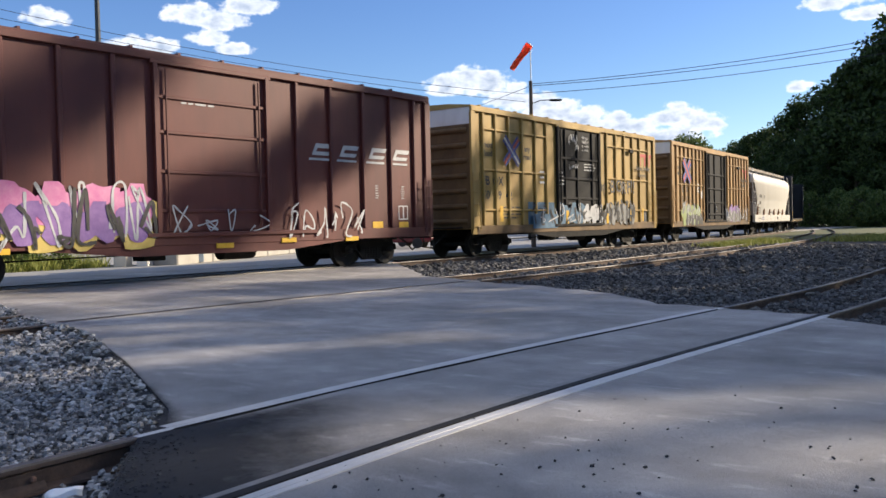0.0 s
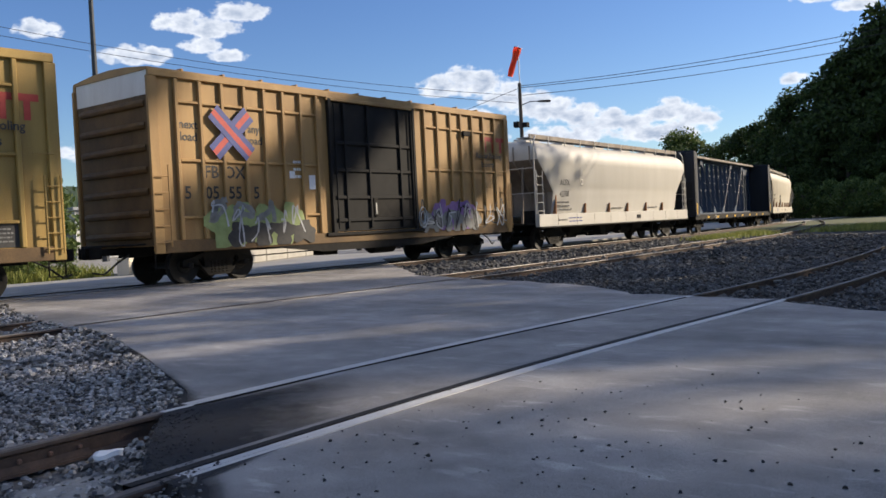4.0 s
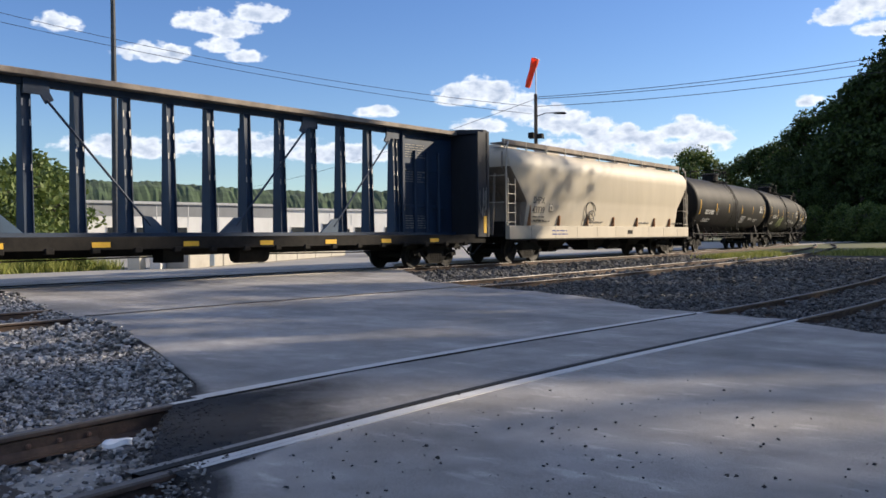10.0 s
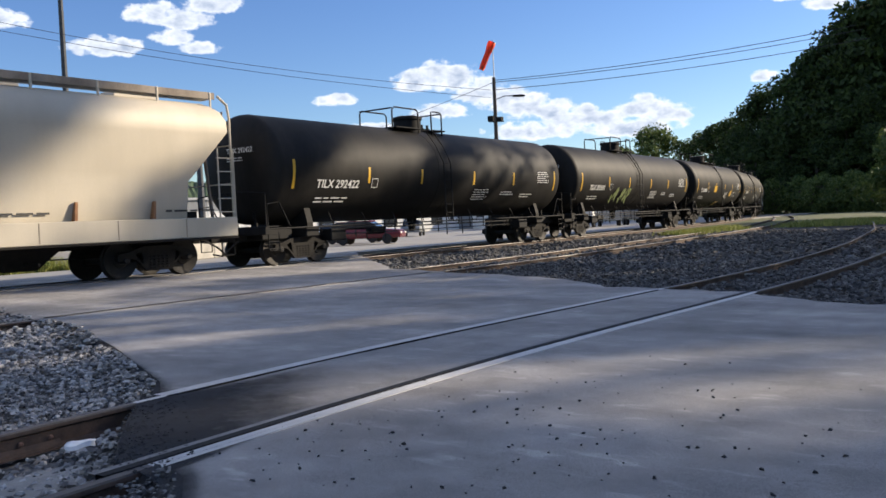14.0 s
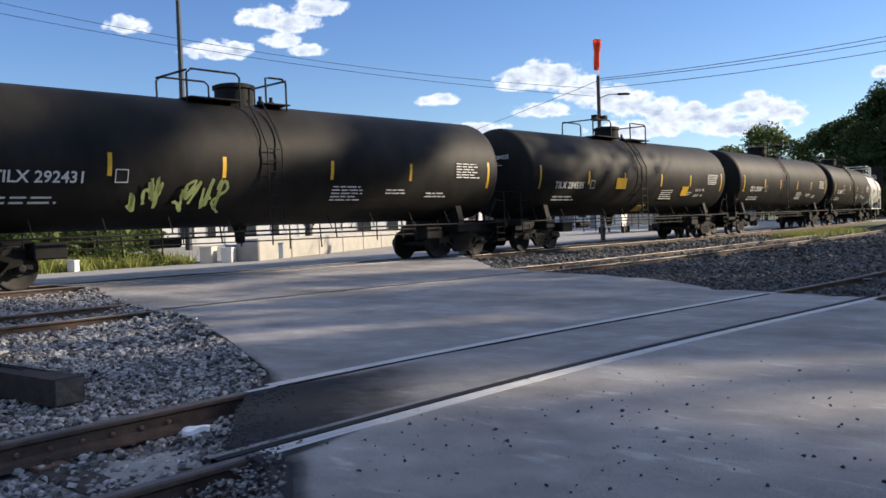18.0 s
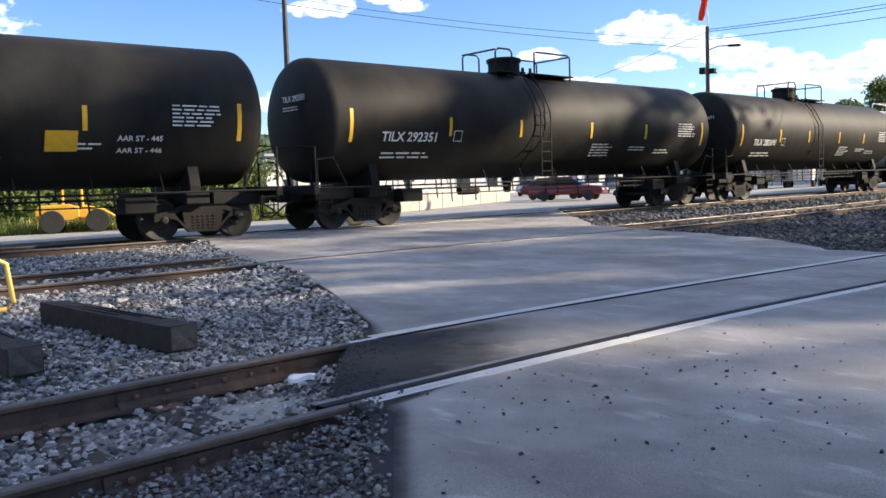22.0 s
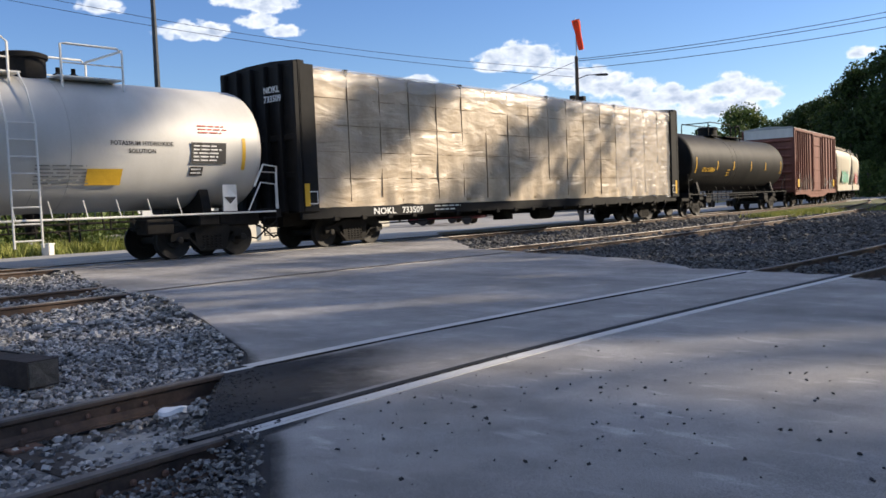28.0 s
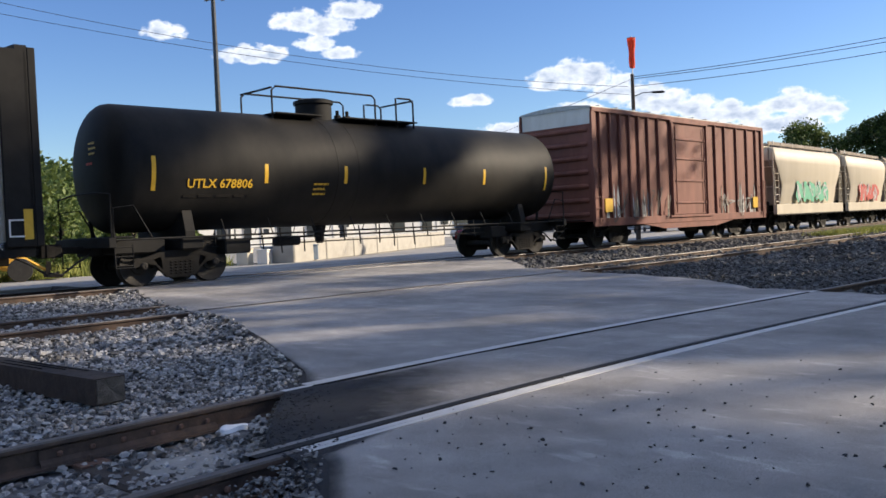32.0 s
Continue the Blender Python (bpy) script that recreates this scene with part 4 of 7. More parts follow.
def boxcar(label, u0, u1, paint, style, top=5.1, ribs_l=(), ribs_r=(), door=(-1.6, 1.6), door_mat="black", bands=(), end_white=False):
    car, L = car_thing("boxcar", label, "boxcar", u0, u1, u1 - u0 - 4.4)
    h = L / 2
    W = 1.55
    # shell: two sides, floor, ends as one welded body
    bm = bmesh.new()
    block(bm, -W, W, -h + .05, h - .05, .98, top - .1)
    part("body", bevelled(bm, .015), paint, car)
    # peaked roof with eaves and cross seams
    bm = bmesh.new()
    for y0, y1 in ((-h, h),):
        prof = [(-W - .05, top - .14), (-W - .05, top - .08), (-.7, top + .02), (0, top + .05), (.7, top + .02), (W + .05, top - .08), (W + .05, top - .14)]
        a = [bm.verts.new((x, y0, z)) for x, z in prof]
        b = [bm.verts.new((x, y1, z)) for x, z in prof]
        for k in range(len(prof) - 1):
            bm.faces.new((a[k], b[k], b[k + 1], a[k + 1]))
        bm.faces.new(a)
        bm.faces.new(b[::-1])
        bm.faces.new((a[0], a[-1], b[-1], b[0]))
    bmesh.ops.recalc_face_normals(bm, faces=bm.faces)
    part("roof", bm, "galv" if style == "plain" else paint, car, "dull metal roof with cross seams")
    n = int(L / 1.2)
    for k in range(1, n):
        y = -h + L * k / n
        box("roof_seam", -1.2, 1.2, y - .04, y + .04, top - .01, top + .07, "galv" if style == "plain" else paint, car, bev=.01)
    for s in (-1, 1):
        X = s * (W + .035)
        box("top_chord", min(s * W, s * (W + .09)), max(s * W, s * (W + .09)), -h, h, top - .28, top - .12, paint, car)
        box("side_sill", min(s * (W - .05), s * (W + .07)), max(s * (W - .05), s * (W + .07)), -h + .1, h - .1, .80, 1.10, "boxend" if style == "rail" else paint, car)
        for y in (-h + .09, h - .09):
            box("corner_post", min(s * W, s * (W + .085)), max(s * W, s * (W + .085)), y - .13, y + .13, .8, top - .28, paint, car)
    # outside posts on the side that is seen, fewer on the back
    for y in list(ribs_l) + list(ribs_r):
        box("side_post", W, W + .09, y - .055, y + .055, 1.1, top - .28, paint, car, bev=.02)
        box("side_post", -W - .09, -W, y - .055, y + .055, 1.1, top - .28, paint, car, bev=.02)
    for z in bands:
        for grp in (ribs_l, ribs_r):
            if grp:
                ys = sorted(grp)
                for a, b in zip(ys, ys[1:]):
                    box("stiffener", W, W + .07, a + .055, b - .055, z - .035, z + .035, paint, car, bev=.015)
    # deep middle sill under the door
    bm = bmesh.new()
    polyplate(bm, [(-h + .2, .98), (h - .2, .98), (h - 2.9, .86), (2.2, .58), (-2.2, .58), (-h + 2.9, .86)], W - .03, W + .05)
    part("sill_plate", bm, paint if style != "rail" else "grime", car)
    # corrugated ends
    for s in (-1, 1):
        # dirty end sheets, also darkened in colour for the shade between cars
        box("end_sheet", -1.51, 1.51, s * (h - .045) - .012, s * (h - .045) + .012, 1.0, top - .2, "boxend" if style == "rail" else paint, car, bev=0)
        for k in range(7):
            z = 1.25 + k * (top - 1.9) / 6.5
            bm = bmesh.new()
            tube(bm, [(-1.36, 0, 0), (-1.25, s * .05, 0), (1.25, s * .05, 0), (1.36, 0, 0)], .09, 8)
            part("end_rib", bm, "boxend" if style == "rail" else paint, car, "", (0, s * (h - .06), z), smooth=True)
        if end_white:
            box("end_panel", -1.53, 1.53, s * (h - .05) - .02, s * (h - .05) + .02 + (.02 if s > 0 else 0), top - .72, top - .12, "whitepaint", car, "white painted top of the end")
        box("end_platform", -1.2, 1.2, min(s * h, s * (h + .3)), max(s * h, s * (h + .3)), 1.02, 1.06, "grime", car)
        ladder(car, W + .14, s * (h - .15) - .22, s * (h - .15) + .22 - (.1 if s > 0 else 0), .95, 2.9 if s < 0 else 2.6, 5, paint)
        rod("stirrup", [(W + .02, s * (h - .15) - .18, .85), (W + .02, s * (h - .15) - .18, .45), (W + .02, s * (h - .15) + .18, .45), (W + .02, s * (h - .15) + .18, .85)], .02, "grime", car)
        truck(car, s * (h - 2.2))
        coupler(car, s * (h - .1), s)
    underframe(car, L)
    # door
    d0, d1 = door
    dt = top - .36
    dz = part("door", bevelled(_blk(W - .02, W + .03, d0, d1, 1.12, dt), .01), door_mat, car, "")
    for y in (d0 + .03, d1 - .03):
        box("door_frame", W, W + .12, y - .06, y + .06, 1.0, dt + .06, door_mat if style != "brown" else paint, car)
    box("door_track", W, W + .13, d0 - .3, d1 + (1.6 if style == "brown" else .3), 1.0, 1.1, "grime" if style == "rail" else paint, car)
    box("door_track", W, W + .11, d0 - .1, d1 + .1, dt, dt + .1, paint, car)
    if style == "rail":
        mid = (d0 + d1) / 2
        for z in (1.45, 2.12, 2.92, 3.72):
            box("door_bar", W + .03, W + .085, d0 + .1, d1 - .1, z - .05, z + .05, door_mat, dz, bev=.015)
        for y in (d0 + .65, d0 + 1.68, d1 - .72):
            box("door_post", W + .03, W + .10, y - .05, y + .05, 1.2, dt - .05, door_mat, dz, bev=.015)
        for y in (d0 + .2, d1 - .18):
            rod("lock_rod", [(W + .11, y, 1.2), (W + .11, y, dt - .1)], .028, door_mat, dz)
        box("door_panel", W + .03, W + .05, d0 + 1.85, d1 - .85, 1.5, 2.05, "grime", dz, "dull inset door panel")
        box("lock_box", W + .03, W + .11, mid - .18, mid + .02, 1.55, 2.1, "grime", dz, "worn metal door latch")
        box("lock_box", W + .10, W + .125, mid - .12, mid - .06, 1.6, 1.95, "galv", dz, "bright latch handle")
    else:
        for z in (1.6, 2.5, 3.4, 4.2):
            box("door_bar", W + .03, W + .07, d0 + .1, d1 - .1, z - .04, z + .04, door_mat, dz, bev=.01)
        for y in (d0 + .3, d1 - .3):
            rod("lock_rod", [(W + .09, y, 1.2), (W + .09, y, dt - .1)], .025, door_mat, dz)
    return car, h, W


def _blk(x0, x1, y0, y1, z0, z1):
    bm = bmesh.new()
    block(bm, x0, x1, y0, y1, z0, z1)
    return bm


def hopper(label, u0, u1, top=4.6, short=False, paint="hopper"):
    car, L = car_thing("hopper_car", label, "hopper car", u0, u1, u1 - u0 - 4.2)
    h = L / 2
    ins = 1.36 if not short else 1.0
    levels = [(1.42, 1.36, ins), (2.0, 1.47, ins), (2.34, 1.51, ins), (2.55, 1.53, ins * .85), (3.0, 1.56, ins * .53), (3.55, 1.56, ins * .13), (3.64, 1.555, .1), (3.9, 1.53, .1), (4.15, 1.42, .2), (4.3, 1.24, .32), (top - .2, .98, .42), (top - .14, .5, .5)]
    bm = bmesh.new()
    rings = []
    for z, w, e in levels:
        c = .16
        pts = []
        for sx, sy in ((1, 1), (-1, 1), (-1, -1), (1, -1)):
            corner = [(w, h - e - c), (w - c * .3, h - e - c * .3), (w - c, h - e)]
            q = [(sx * a, sy * b) for a, b in corner]
            pts += q if sx * sy > 0 else q[::-1]
        rings.append([bm.verts.new((x, y, z)) for x, y in pts])
    for A, B in zip(rings, rings[1:]):
        for k in range(len(A)):
            bm.faces.new((A[k], A[(k + 1) % len(A)], B[(k + 1) % len(B)], B[k]))
    bm.faces.new(rings[0][::-1])
    bm.faces.new(rings[-1])
    bmesh.ops.recalc_face_normals(bm, faces=bm.faces)
    for f in bm.faces:
        if abs(f.normal.y) > .6 and f.calc_center_median().z < 3.62:
            f.material_index = 1
    part("body", bm, [paint, "hopperdirt"], car, "smooth rounded hopper body", smooth=True)
    for s in (-1, 1):
        for x in (-1.2, -.45, .45, 1.2):
            rod("end_rib", [(x, s * (h - .06), 4.2), (x, s * (h - .06), 3.6), (x, s * (h - ins + .02), 2.3), (x, s * (h - ins + .02), 1.45)], .035, "hopperdirt", car, "welded rib on the hopper end", n=4)
        box("side_sill", min(s * 1.40, s * 1.56), max(s * 1.40, s * 1.56), -h, h, .92, 1.42, paint, car, "broad pale side sill")
        box("sill_lip", min(s * 1.30, s * 1.60), max(s * 1.30, s * 1.60), -h, h, .86, .92, "grime", car)
        box("end_deck", -1.45, 1.45, min(s * (h - 1.5), s * h), max(s * (h - 1.5), s * h), 1.0, 1.08, "grime", car)
        for x in (-1.42, 1.42):
            rod("corner_post", [(x, s * h, .95), (x, s * h, 4.0), (x, s * (h - .06), 4.35), (x * .95, s * (h - .3), 4.58)], .035, paint, car, "")
            rod("end_brace", [(x * .5, s * (h - .1), 1.05), (x * .5, s * (h - .35), 3.5)], .05, "hopperdirt", car)
        rod("end_rail", [(-1.42, s * h, 2.3), (1.42, s * h, 2.3)], .02, paint, car)
        rod("end_rail", [(-1.42, s * h, 3.3), (1.42, s * h, 3.3)], .02, paint, car)
        ladder(car, 1.50, min(s * h, s * (h - .5)), max(s * h, s * (h - .5)), 1.1, 3.2, 6, paint)
        box("brake_box", .3, .8, s * (h - .9) - .2, s * (h - .9) + .2, 1.08, 1.6, "grime", car)
        rod("stirrup", [(1.5, s * (h - .1), .9), (1.5, s * (h - .1), .42), (1.5, s * (h - .5), .42), (1.5, s * (h - .5), .9)], .02, "grime", car)
        truck(car, s * (h - 2.1))
        coupler(car, s * (h - .1), s)
    # running board with side screen on posts
    for s in (-1, 1):
        box("running_board", min(s * .55, s * 1.12), max(s * .55, s * 1.12), -h + .2, h - .2, top - .06, top - .02, "galv", car, "weathered grating walkway")
        box("board_edge", s * 1.12 - .012, s * 1.12 + .012, -h + .2, h - .2, top - .08, top + .10, "hopperdirt", car)
        n = 12 if not short else 7
        for k in range(n):
            y = -h + .35 + (L - .7) * k / (n - 1)
            box("board_bracket", s * 1.13 - .02, s * 1.13 + .02, y - .03, y + .03, top - .40, top + .1, paint, car)
    for k in range(5):
        y = -h + 2 + (L - 4) * k / 4
        box("roof_hatch", -.3, .3, y - .6, y + .6, top - .14, top + .06, paint, car)
    # outlets below
    m = 3 if not short else 2
    for k in range(m):
        y = (k - (m - 1) / 2) * (L - 6.5) / max(m, 1)
        bm = bmesh.new()
        a = [bm.verts.new(p) for p in ((-1.2, y - 1.3, 1.4), (1.2, y - 1.3, 1.4), (1.2, y + 1.3, 1.4), (-1.2, y + 1.3, 1.4))]
        b = [bm.verts.new(p) for p in ((-.4, y - .35, .35), (.4, y - .35, .35), (.4, y + .35, .35), (-.4, y + .35, .35))]
        for j in range(4):
            bm.faces.new((a[j], a[(j + 1) % 4], b[(j + 1) % 4], b[j]))
        bm.faces.new(b)
        bmesh.ops.recalc_face_normals(bm, faces=bm.faces)
        part("outlet_chute", bm, "grime", car, "dark discharge chute")
        rod("gate_shaft", [(-1.2, y, .5), (1.2, y, .5)], .04, "grime", car)
    underframe(car, L, .75, 1.1, .2)
    return car, h


def centerbeam(label, u0, u1, loaded, top=4.82):
    car, L = car_thing("centerbeam_flatcar", label, "flatcar", u0, u1, u1 - u0 - 4.6)
    h = L / 2
    paint = "blue" if not loaded else "black"
    endpaint = "bluedark" if not loaded else "black"
    bm = bmesh.new()
    block(bm, -1.45, 1.45, -h, h, 1.0, 1.06)
    part("deck", bm, paint, car)
    for s in (-1, 1):
        box("side_sill", min(s * 1.38, s * 1.5), max(s * 1.38, s * 1.5), -h, h, .80, 1.10, "grime" if not loaded else "black", car, "dark scuffed side sill")
        n = 20
        for k in range(n):
            y = -h + 1.2 + (L - 2.4) * k / (n - 1)
            box("winch", s * 1.47 - .07, s * 1.47 + .07, y - .1, y + .1, .72, .86, "grime", car, bev=.02)
        # bulkhead with uprights
        y = s * h
        box("bulkhead", -1.58, 1.58, min(y, y - s * .08), max(y, y - s * .08), 1.0, top - .12, endpaint, car, "plated end bulkhead")
        bm = bmesh.new()
        vs = [(-1.58, top - .12), (1.58, top - .12), (1.58, top - .02), (.55, top + .06), (-.55, top + .06), (-1.58, top - .02)]
        a = [bm.verts.new((x, y, z)) for x, z in vs]
        b = [bm.verts.new((x, y - s * .22, z)) for x, z in vs]
        bm.faces.new(a)
        bm.faces.new(b[::-1])
        for k in range(6):
            bm.faces.new((a[k], a[(k + 1) % 6], b[(k + 1) % 6], b[k]))
        bmesh.ops.recalc_face_normals(bm, faces=bm.faces)
        part("bulkhead_cap", bm, endpaint, car)
        for x in (-1.5, -.9, -.3, .3, .9, 1.5):
            box("bulkhead_post", x - .08, x + .08, min(y, y + s * .16), max(y, y + s * .16), 1.0, top - .05, endpaint, car, bev=.02)
        for z in (2.0, 3.0):
            box("bulkhead_rail", -1.4, 1.4, min(y, y + s * .08), max(y, y + s * .08), z - .08, z + .08, endpaint, car, bev=.02)
        for x in (-1.58, 1.5):
            box("corner_flange", x, x + .08, min(y - s * .55, y), max(y - s * .55, y), 1.0, top - .1, endpaint, car, bev=.02)
        box("reflector", 1.582, 1.588, min(y - s * .05, y - s * .22), max(y - s * .05, y - s * .22), 1.15, 1.75, "yellow", car, "yellow reflector", bev=0)
        # gusset panels of the beam next to the bulkhead
        box("web_panel", -.06, .06, min(y - s * .1, y - s * 3.0), max(y - s * .1, y - s * 3.0), 1.06, top - .2, paint, car, "solid blue web panel" if not loaded else "")
        if not loaded:
            for q in (.9, 1.55, 2.2, 2.85):
                box("web_stiffener", .06, .16, y - s * q - .07, y - s * q + .07, 1.06, top - (.2 if q > 2.5 else .8), paint, car, bev=.02)
            box("web_band", .06, .10, min(y - s * .5, y - s * 3.0), max(y - s * .5, y - s * 3.0), 2.05, 2.15, paint, car)
            box("web_band", .06, .10, min(y - s * .5, y - s * 3.0), max(y - s * .5, y - s * 3.0), 3.3, 3.4, paint, car)
        truck(car, s * (h - 2.3), .42)
        coupler(car, s * (h - .1), s)
    box("top_chord", -.42, .42, -h + .2, h - .2, top - .14, top, "hopperdirt" if not loaded else "black", car, "weathered top chord of the beam")
    box("chord_web", -.1, .1, -h + .2, h - .2, top - .3, top - .14, paint, car)
    box("beam_foot", -.35, .35, -h + .2, h - .2, 1.06, 1.2, paint, car)
    if not loaded:
        posts = [-.155 + 1.236 * (k + .5) for k in range(-7, 7)]
        for k, y in enumerate(posts):
            bm = bmesh.new()
            for d0, d1, grow in ((-.115, -.095, 1.0), (.095, .115, 1.0), (-.095, .095, .55)):      # two flanges and a web
                vs = [(-.09 * grow, top - .2), (.09 * grow, top - .2), (.20 * grow, 1.06), (-.20 * grow, 1.06)]
                a = [bm.verts.new((x, y + d0, z)) for x, z in vs]
                b = [bm.verts.new((x, y + d1, z)) for x, z in vs]
                bm.faces.new(a)
                bm.faces.new(b[::-1])
                for j in range(4):
                    bm.faces.new((a[j], a[(j + 1) % 4], b[(j + 1) % 4], b[j]))
            bmesh.ops.recalc_face_normals(bm, faces=bm.faces)
            part("upright", bm, paint, car, "slim dark blue upright of the centre beam")
            for z in (2.6, 3.1, 3.6, 4.05):
                if (k * 7 + int(z * 10)) % 4:
                    for q in (-.085, .085):
                        x = .09 + (4.48 - z) * .032
                        box("scuff_mark", x - .012, x + .004, y + q - .014, y + q + .014, z, z + .15, "galv", car, "bare metal rub mark", bev=0)
        for yt, s in ((posts[0], 1), (posts[3], 1), (posts[10], -1), (posts[13], -1)):
            ya, yb = yt + s * .42, yt + s * 3.0
            rod("diagonal", [(.20, ya, 4.22), (.24, yb, 1.38)], .03, paint, car, "thin diagonal brace rod")
            bm = bmesh.new()
            polyplate(bm, [(yt - s * .1, top - .16), (yt + s * .5, top - .16), (yt + s * .5, top - .42), (yt + s * .6, top - .6), (yt + s * .42, top - .7), (yt + s * .3, top - .5), (yt - s * .1, top - .5)], .14, .2)
            part("gusset", bm, paint, car)
            bm = bmesh.new()
            polyplate(bm, [(yb - s * .2, 1.62), (yb + s * .05, 1.6), (yb + s * .7, 1.06), (yb - s * .15, 1.06)], .18, .25)
            part("gusset", bm, "bluelight", car, "blue foot plate of the brace")
    underframe(car, L, .62, 1.0, .45)
    return car, h


def dish(L, R):
    """Profile of a tank with dished ends."""
    k, n = .5, 2.4
    out = [(-L / 2, .02)]
    for j in range(1, 9):
        a = j / 8 * math.pi / 2
        out.append((-L / 2 + k * (1 - math.cos(a) ** (2 / n)), R * math.sin(a) ** (2 / n)))
    return out + [(-p[0], p[1]) for p in out[::-1]]


def tank(label, u0, u1, paint, R=1.48, zc=2.72, stripes=True, ends=1.3, dome_at=0.0, rail_mat="black", frame="black", stripe_n=4, loops=((-1.2, -.3), (.4, 1.4))):
    """u0, u1: the outer reflector stripes."""
    u0, u1 = u0 - .55, u1 + .55
    car, L = car_thing("tank_car", label, "tank car", u0 - .5, u1 + .5, u1 - u0 - 2.4)
    h = L / 2
    T = L - .4
    bm = lathe(bmesh.new(), dish(T, R), 48, "y", (0, 0, zc))
    part("tank_shell", bm, paint, car, "", smooth=True)
    # weld bands round the middle
    for y in (dome_at - .35, dome_at + .35):
        bm = bmesh.new()
        lathe(bm, [(y - .04, R - .01), (y - .035, R + .006), (y + .035, R + .006), (y + .04, R - .01)], 48, "y", (0, 0, zc))
        part("strap_band", bm, paint, car, smooth=True)
    for s in (-1, 1):
        box("stub_sill", -.35, .35, min(s * (h - 3.2), s * h), max(s * (h - 3.2), s * h), .72, 1.08, frame, car)
        bm = bmesh.new()
        pts = [(-1.2, .92), (1.2, .92), (1.2, 1.2), (1.05, 1.75), (.6, 1.35), (-.6, 1.35), (-1.05, 1.75), (-1.2, 1.2)]
        yb = s * (h - 2.0)
        a = [bm.verts.new((x, yb - .12, z)) for x, z in pts]
        b = [bm.verts.new((x, yb + .12, z)) for x, z in pts]
        bm.faces.new(a)
        bm.faces.new(b[::-1])
        for k in range(len(pts)):
            bm.faces.new((a[k], a[(k + 1) % len(pts)], b[(k + 1) % len(pts)], b[k]))
        bmesh.ops.recalc_face_normals(bm, faces=bm.faces)
        part("saddle", bm, frame, car)
        box("end_sill", -1.45, 1.45, s * (h - .05) - .08, s * (h - .05) + .08, .9, 1.12, frame, car)
        box("end_grating", -1.4, 1.4, min(s * (h - .1), s * (h - .55)), max(s * (h - .1), s * (h - .55)), 1.10, 1.14, frame, car)
        rod("end_handrail", [(-1.4, s * (h - .06), 1.1), (-1.4, s * (h - .06), 2.05), (-.6, s * (h - .06), 2.12), (.6, s * (h - .06), 2.12), (1.4, s * (h - .06), 2.05), (1.4, s * (h - .06), 1.1)], .022, rail_mat, car)
        for x in (-1.42, 1.42):
            rod("grab_iron", [(x, s * (h - .1), 1.15), (x, s * (h - .1), 1.75), (x, s * (h - .55), 1.8), (x, s * (h - .95), 1.1)], .02, rail_mat, car)
            rod("stirrup", [(x, s * (h - .1), .95), (x, s * (h - .1), .45), (x, s * (h - .5), .45), (x, s * (h - .5), .95)], .02, frame, car)
            rod("side_handrail", [(x, s * .02, 1.06), (x, s * (h - .1), 1.06)], .026, rail_mat, car)
        # bolster, brake gear and steps that fill the space over the truck
        box("body_bolster", -1.30, 1.30, yb - .28, yb + .28, .78, 1.06, frame, car, "", bev=.03)
        box("draft_box", -.95, .95, min(s * (h - 1.5), s * (h - .3)), max(s * (h - 1.5), s * (h - .3)), .74, 1.04, frame, car, "", bev=.03)
        box("brake_lever_guard", .7, 1.2, min(s * (h - 3.6), s * (h - 2.9)), max(s * (h - 3.6), s * (h - 2.9)), .62, .98, frame, car, "", bev=.03)
        for x in (-.55, .55):
            rod("head_brace", [(x, s * (h - .5), 1.05), (x, s * (h - .42), 1.55)], .05, frame, car)
        for k in range(3):
            rod("end_step", [(1.42, s * (h - .1), .5 + .2 * k), (1.42, s * (h - .5), .5 + .2 * k)], .016, frame, car)
        truck(car, s * (h - 1.8))
        coupler(car, s * (h - .1), s)
    # brackets that hold the low handrail, and pipes under the belly
    n = 9
    for k in range(n):
        y = -h + 2.8 + (L - 5.6) * k / (n - 1)
        for x in (-1.42, 1.42):
            rod("rail_bracket", [(x, y, 1.06), (x * .86, y, 1.45)], .014, rail_mat, car)
        for q in range(2):
            rod("hanging_bracket", [(.9, y + .55 * q, 1.2), (.9, y + .55 * q + .05 * (k % 2), .80 - .12 * ((k + q) % 3))], .02, frame, car)
    rod("brake_pipe", [(.9, -h + 2.6, .80), (.9, h - 2.6, .80)], .018, frame, car)
    rod("train_line", [(.6, -h + 2.2, .95), (.6, h - 2.2, .95)], .03, frame, car)
    bm = lathe(bmesh.new(), [(-.4, .06), (-.37, .13), (.37, .13), (.4, .06)], 12, "y")
    part("air_reservoir", bm, frame, car, "", (.1, -2.6, .85), smooth=True)
    bm = lathe(bmesh.new(), [(.74, .08), (.80, .13), (1.0, .14), (1.3, .22)], 12, "z", (0, dome_at, 0))
    part("bottom_outlet", bm, frame, car, smooth=True)
    # dome, fittings and railed platform on top
    zt = zc + R
    bm = lathe(bmesh.new(), [(zt - .1, .5), (zt + .36, .5), (zt + .38, .55), (zt + .47, .55), (zt + .51, .44)], 20, "z", (0, dome_at, 0))
    part("dome", bm, frame if paint != "tankw" else "grime", car, "round hatch dome", smooth=True)
    box("platform", -.9, .9, dome_at + .38, loops[1][1], zt - .06, zt - .02, rail_mat, car)
    box("platform", -.9, .9, loops[0][0], dome_at - .38, zt - .06, zt - .02, rail_mat, car)
    for y in (dome_at + .75, dome_at + 1.1):
        bm = lathe(bmesh.new(), [(zt - .05, .1), (zt + .12, .1), (zt + .14, .05), (zt + .26, .05)], 10, "z", (.1, y, 0))
        part("valve", bm, frame, car, smooth=True)
    w = .9 if paint == "tankw" else .72
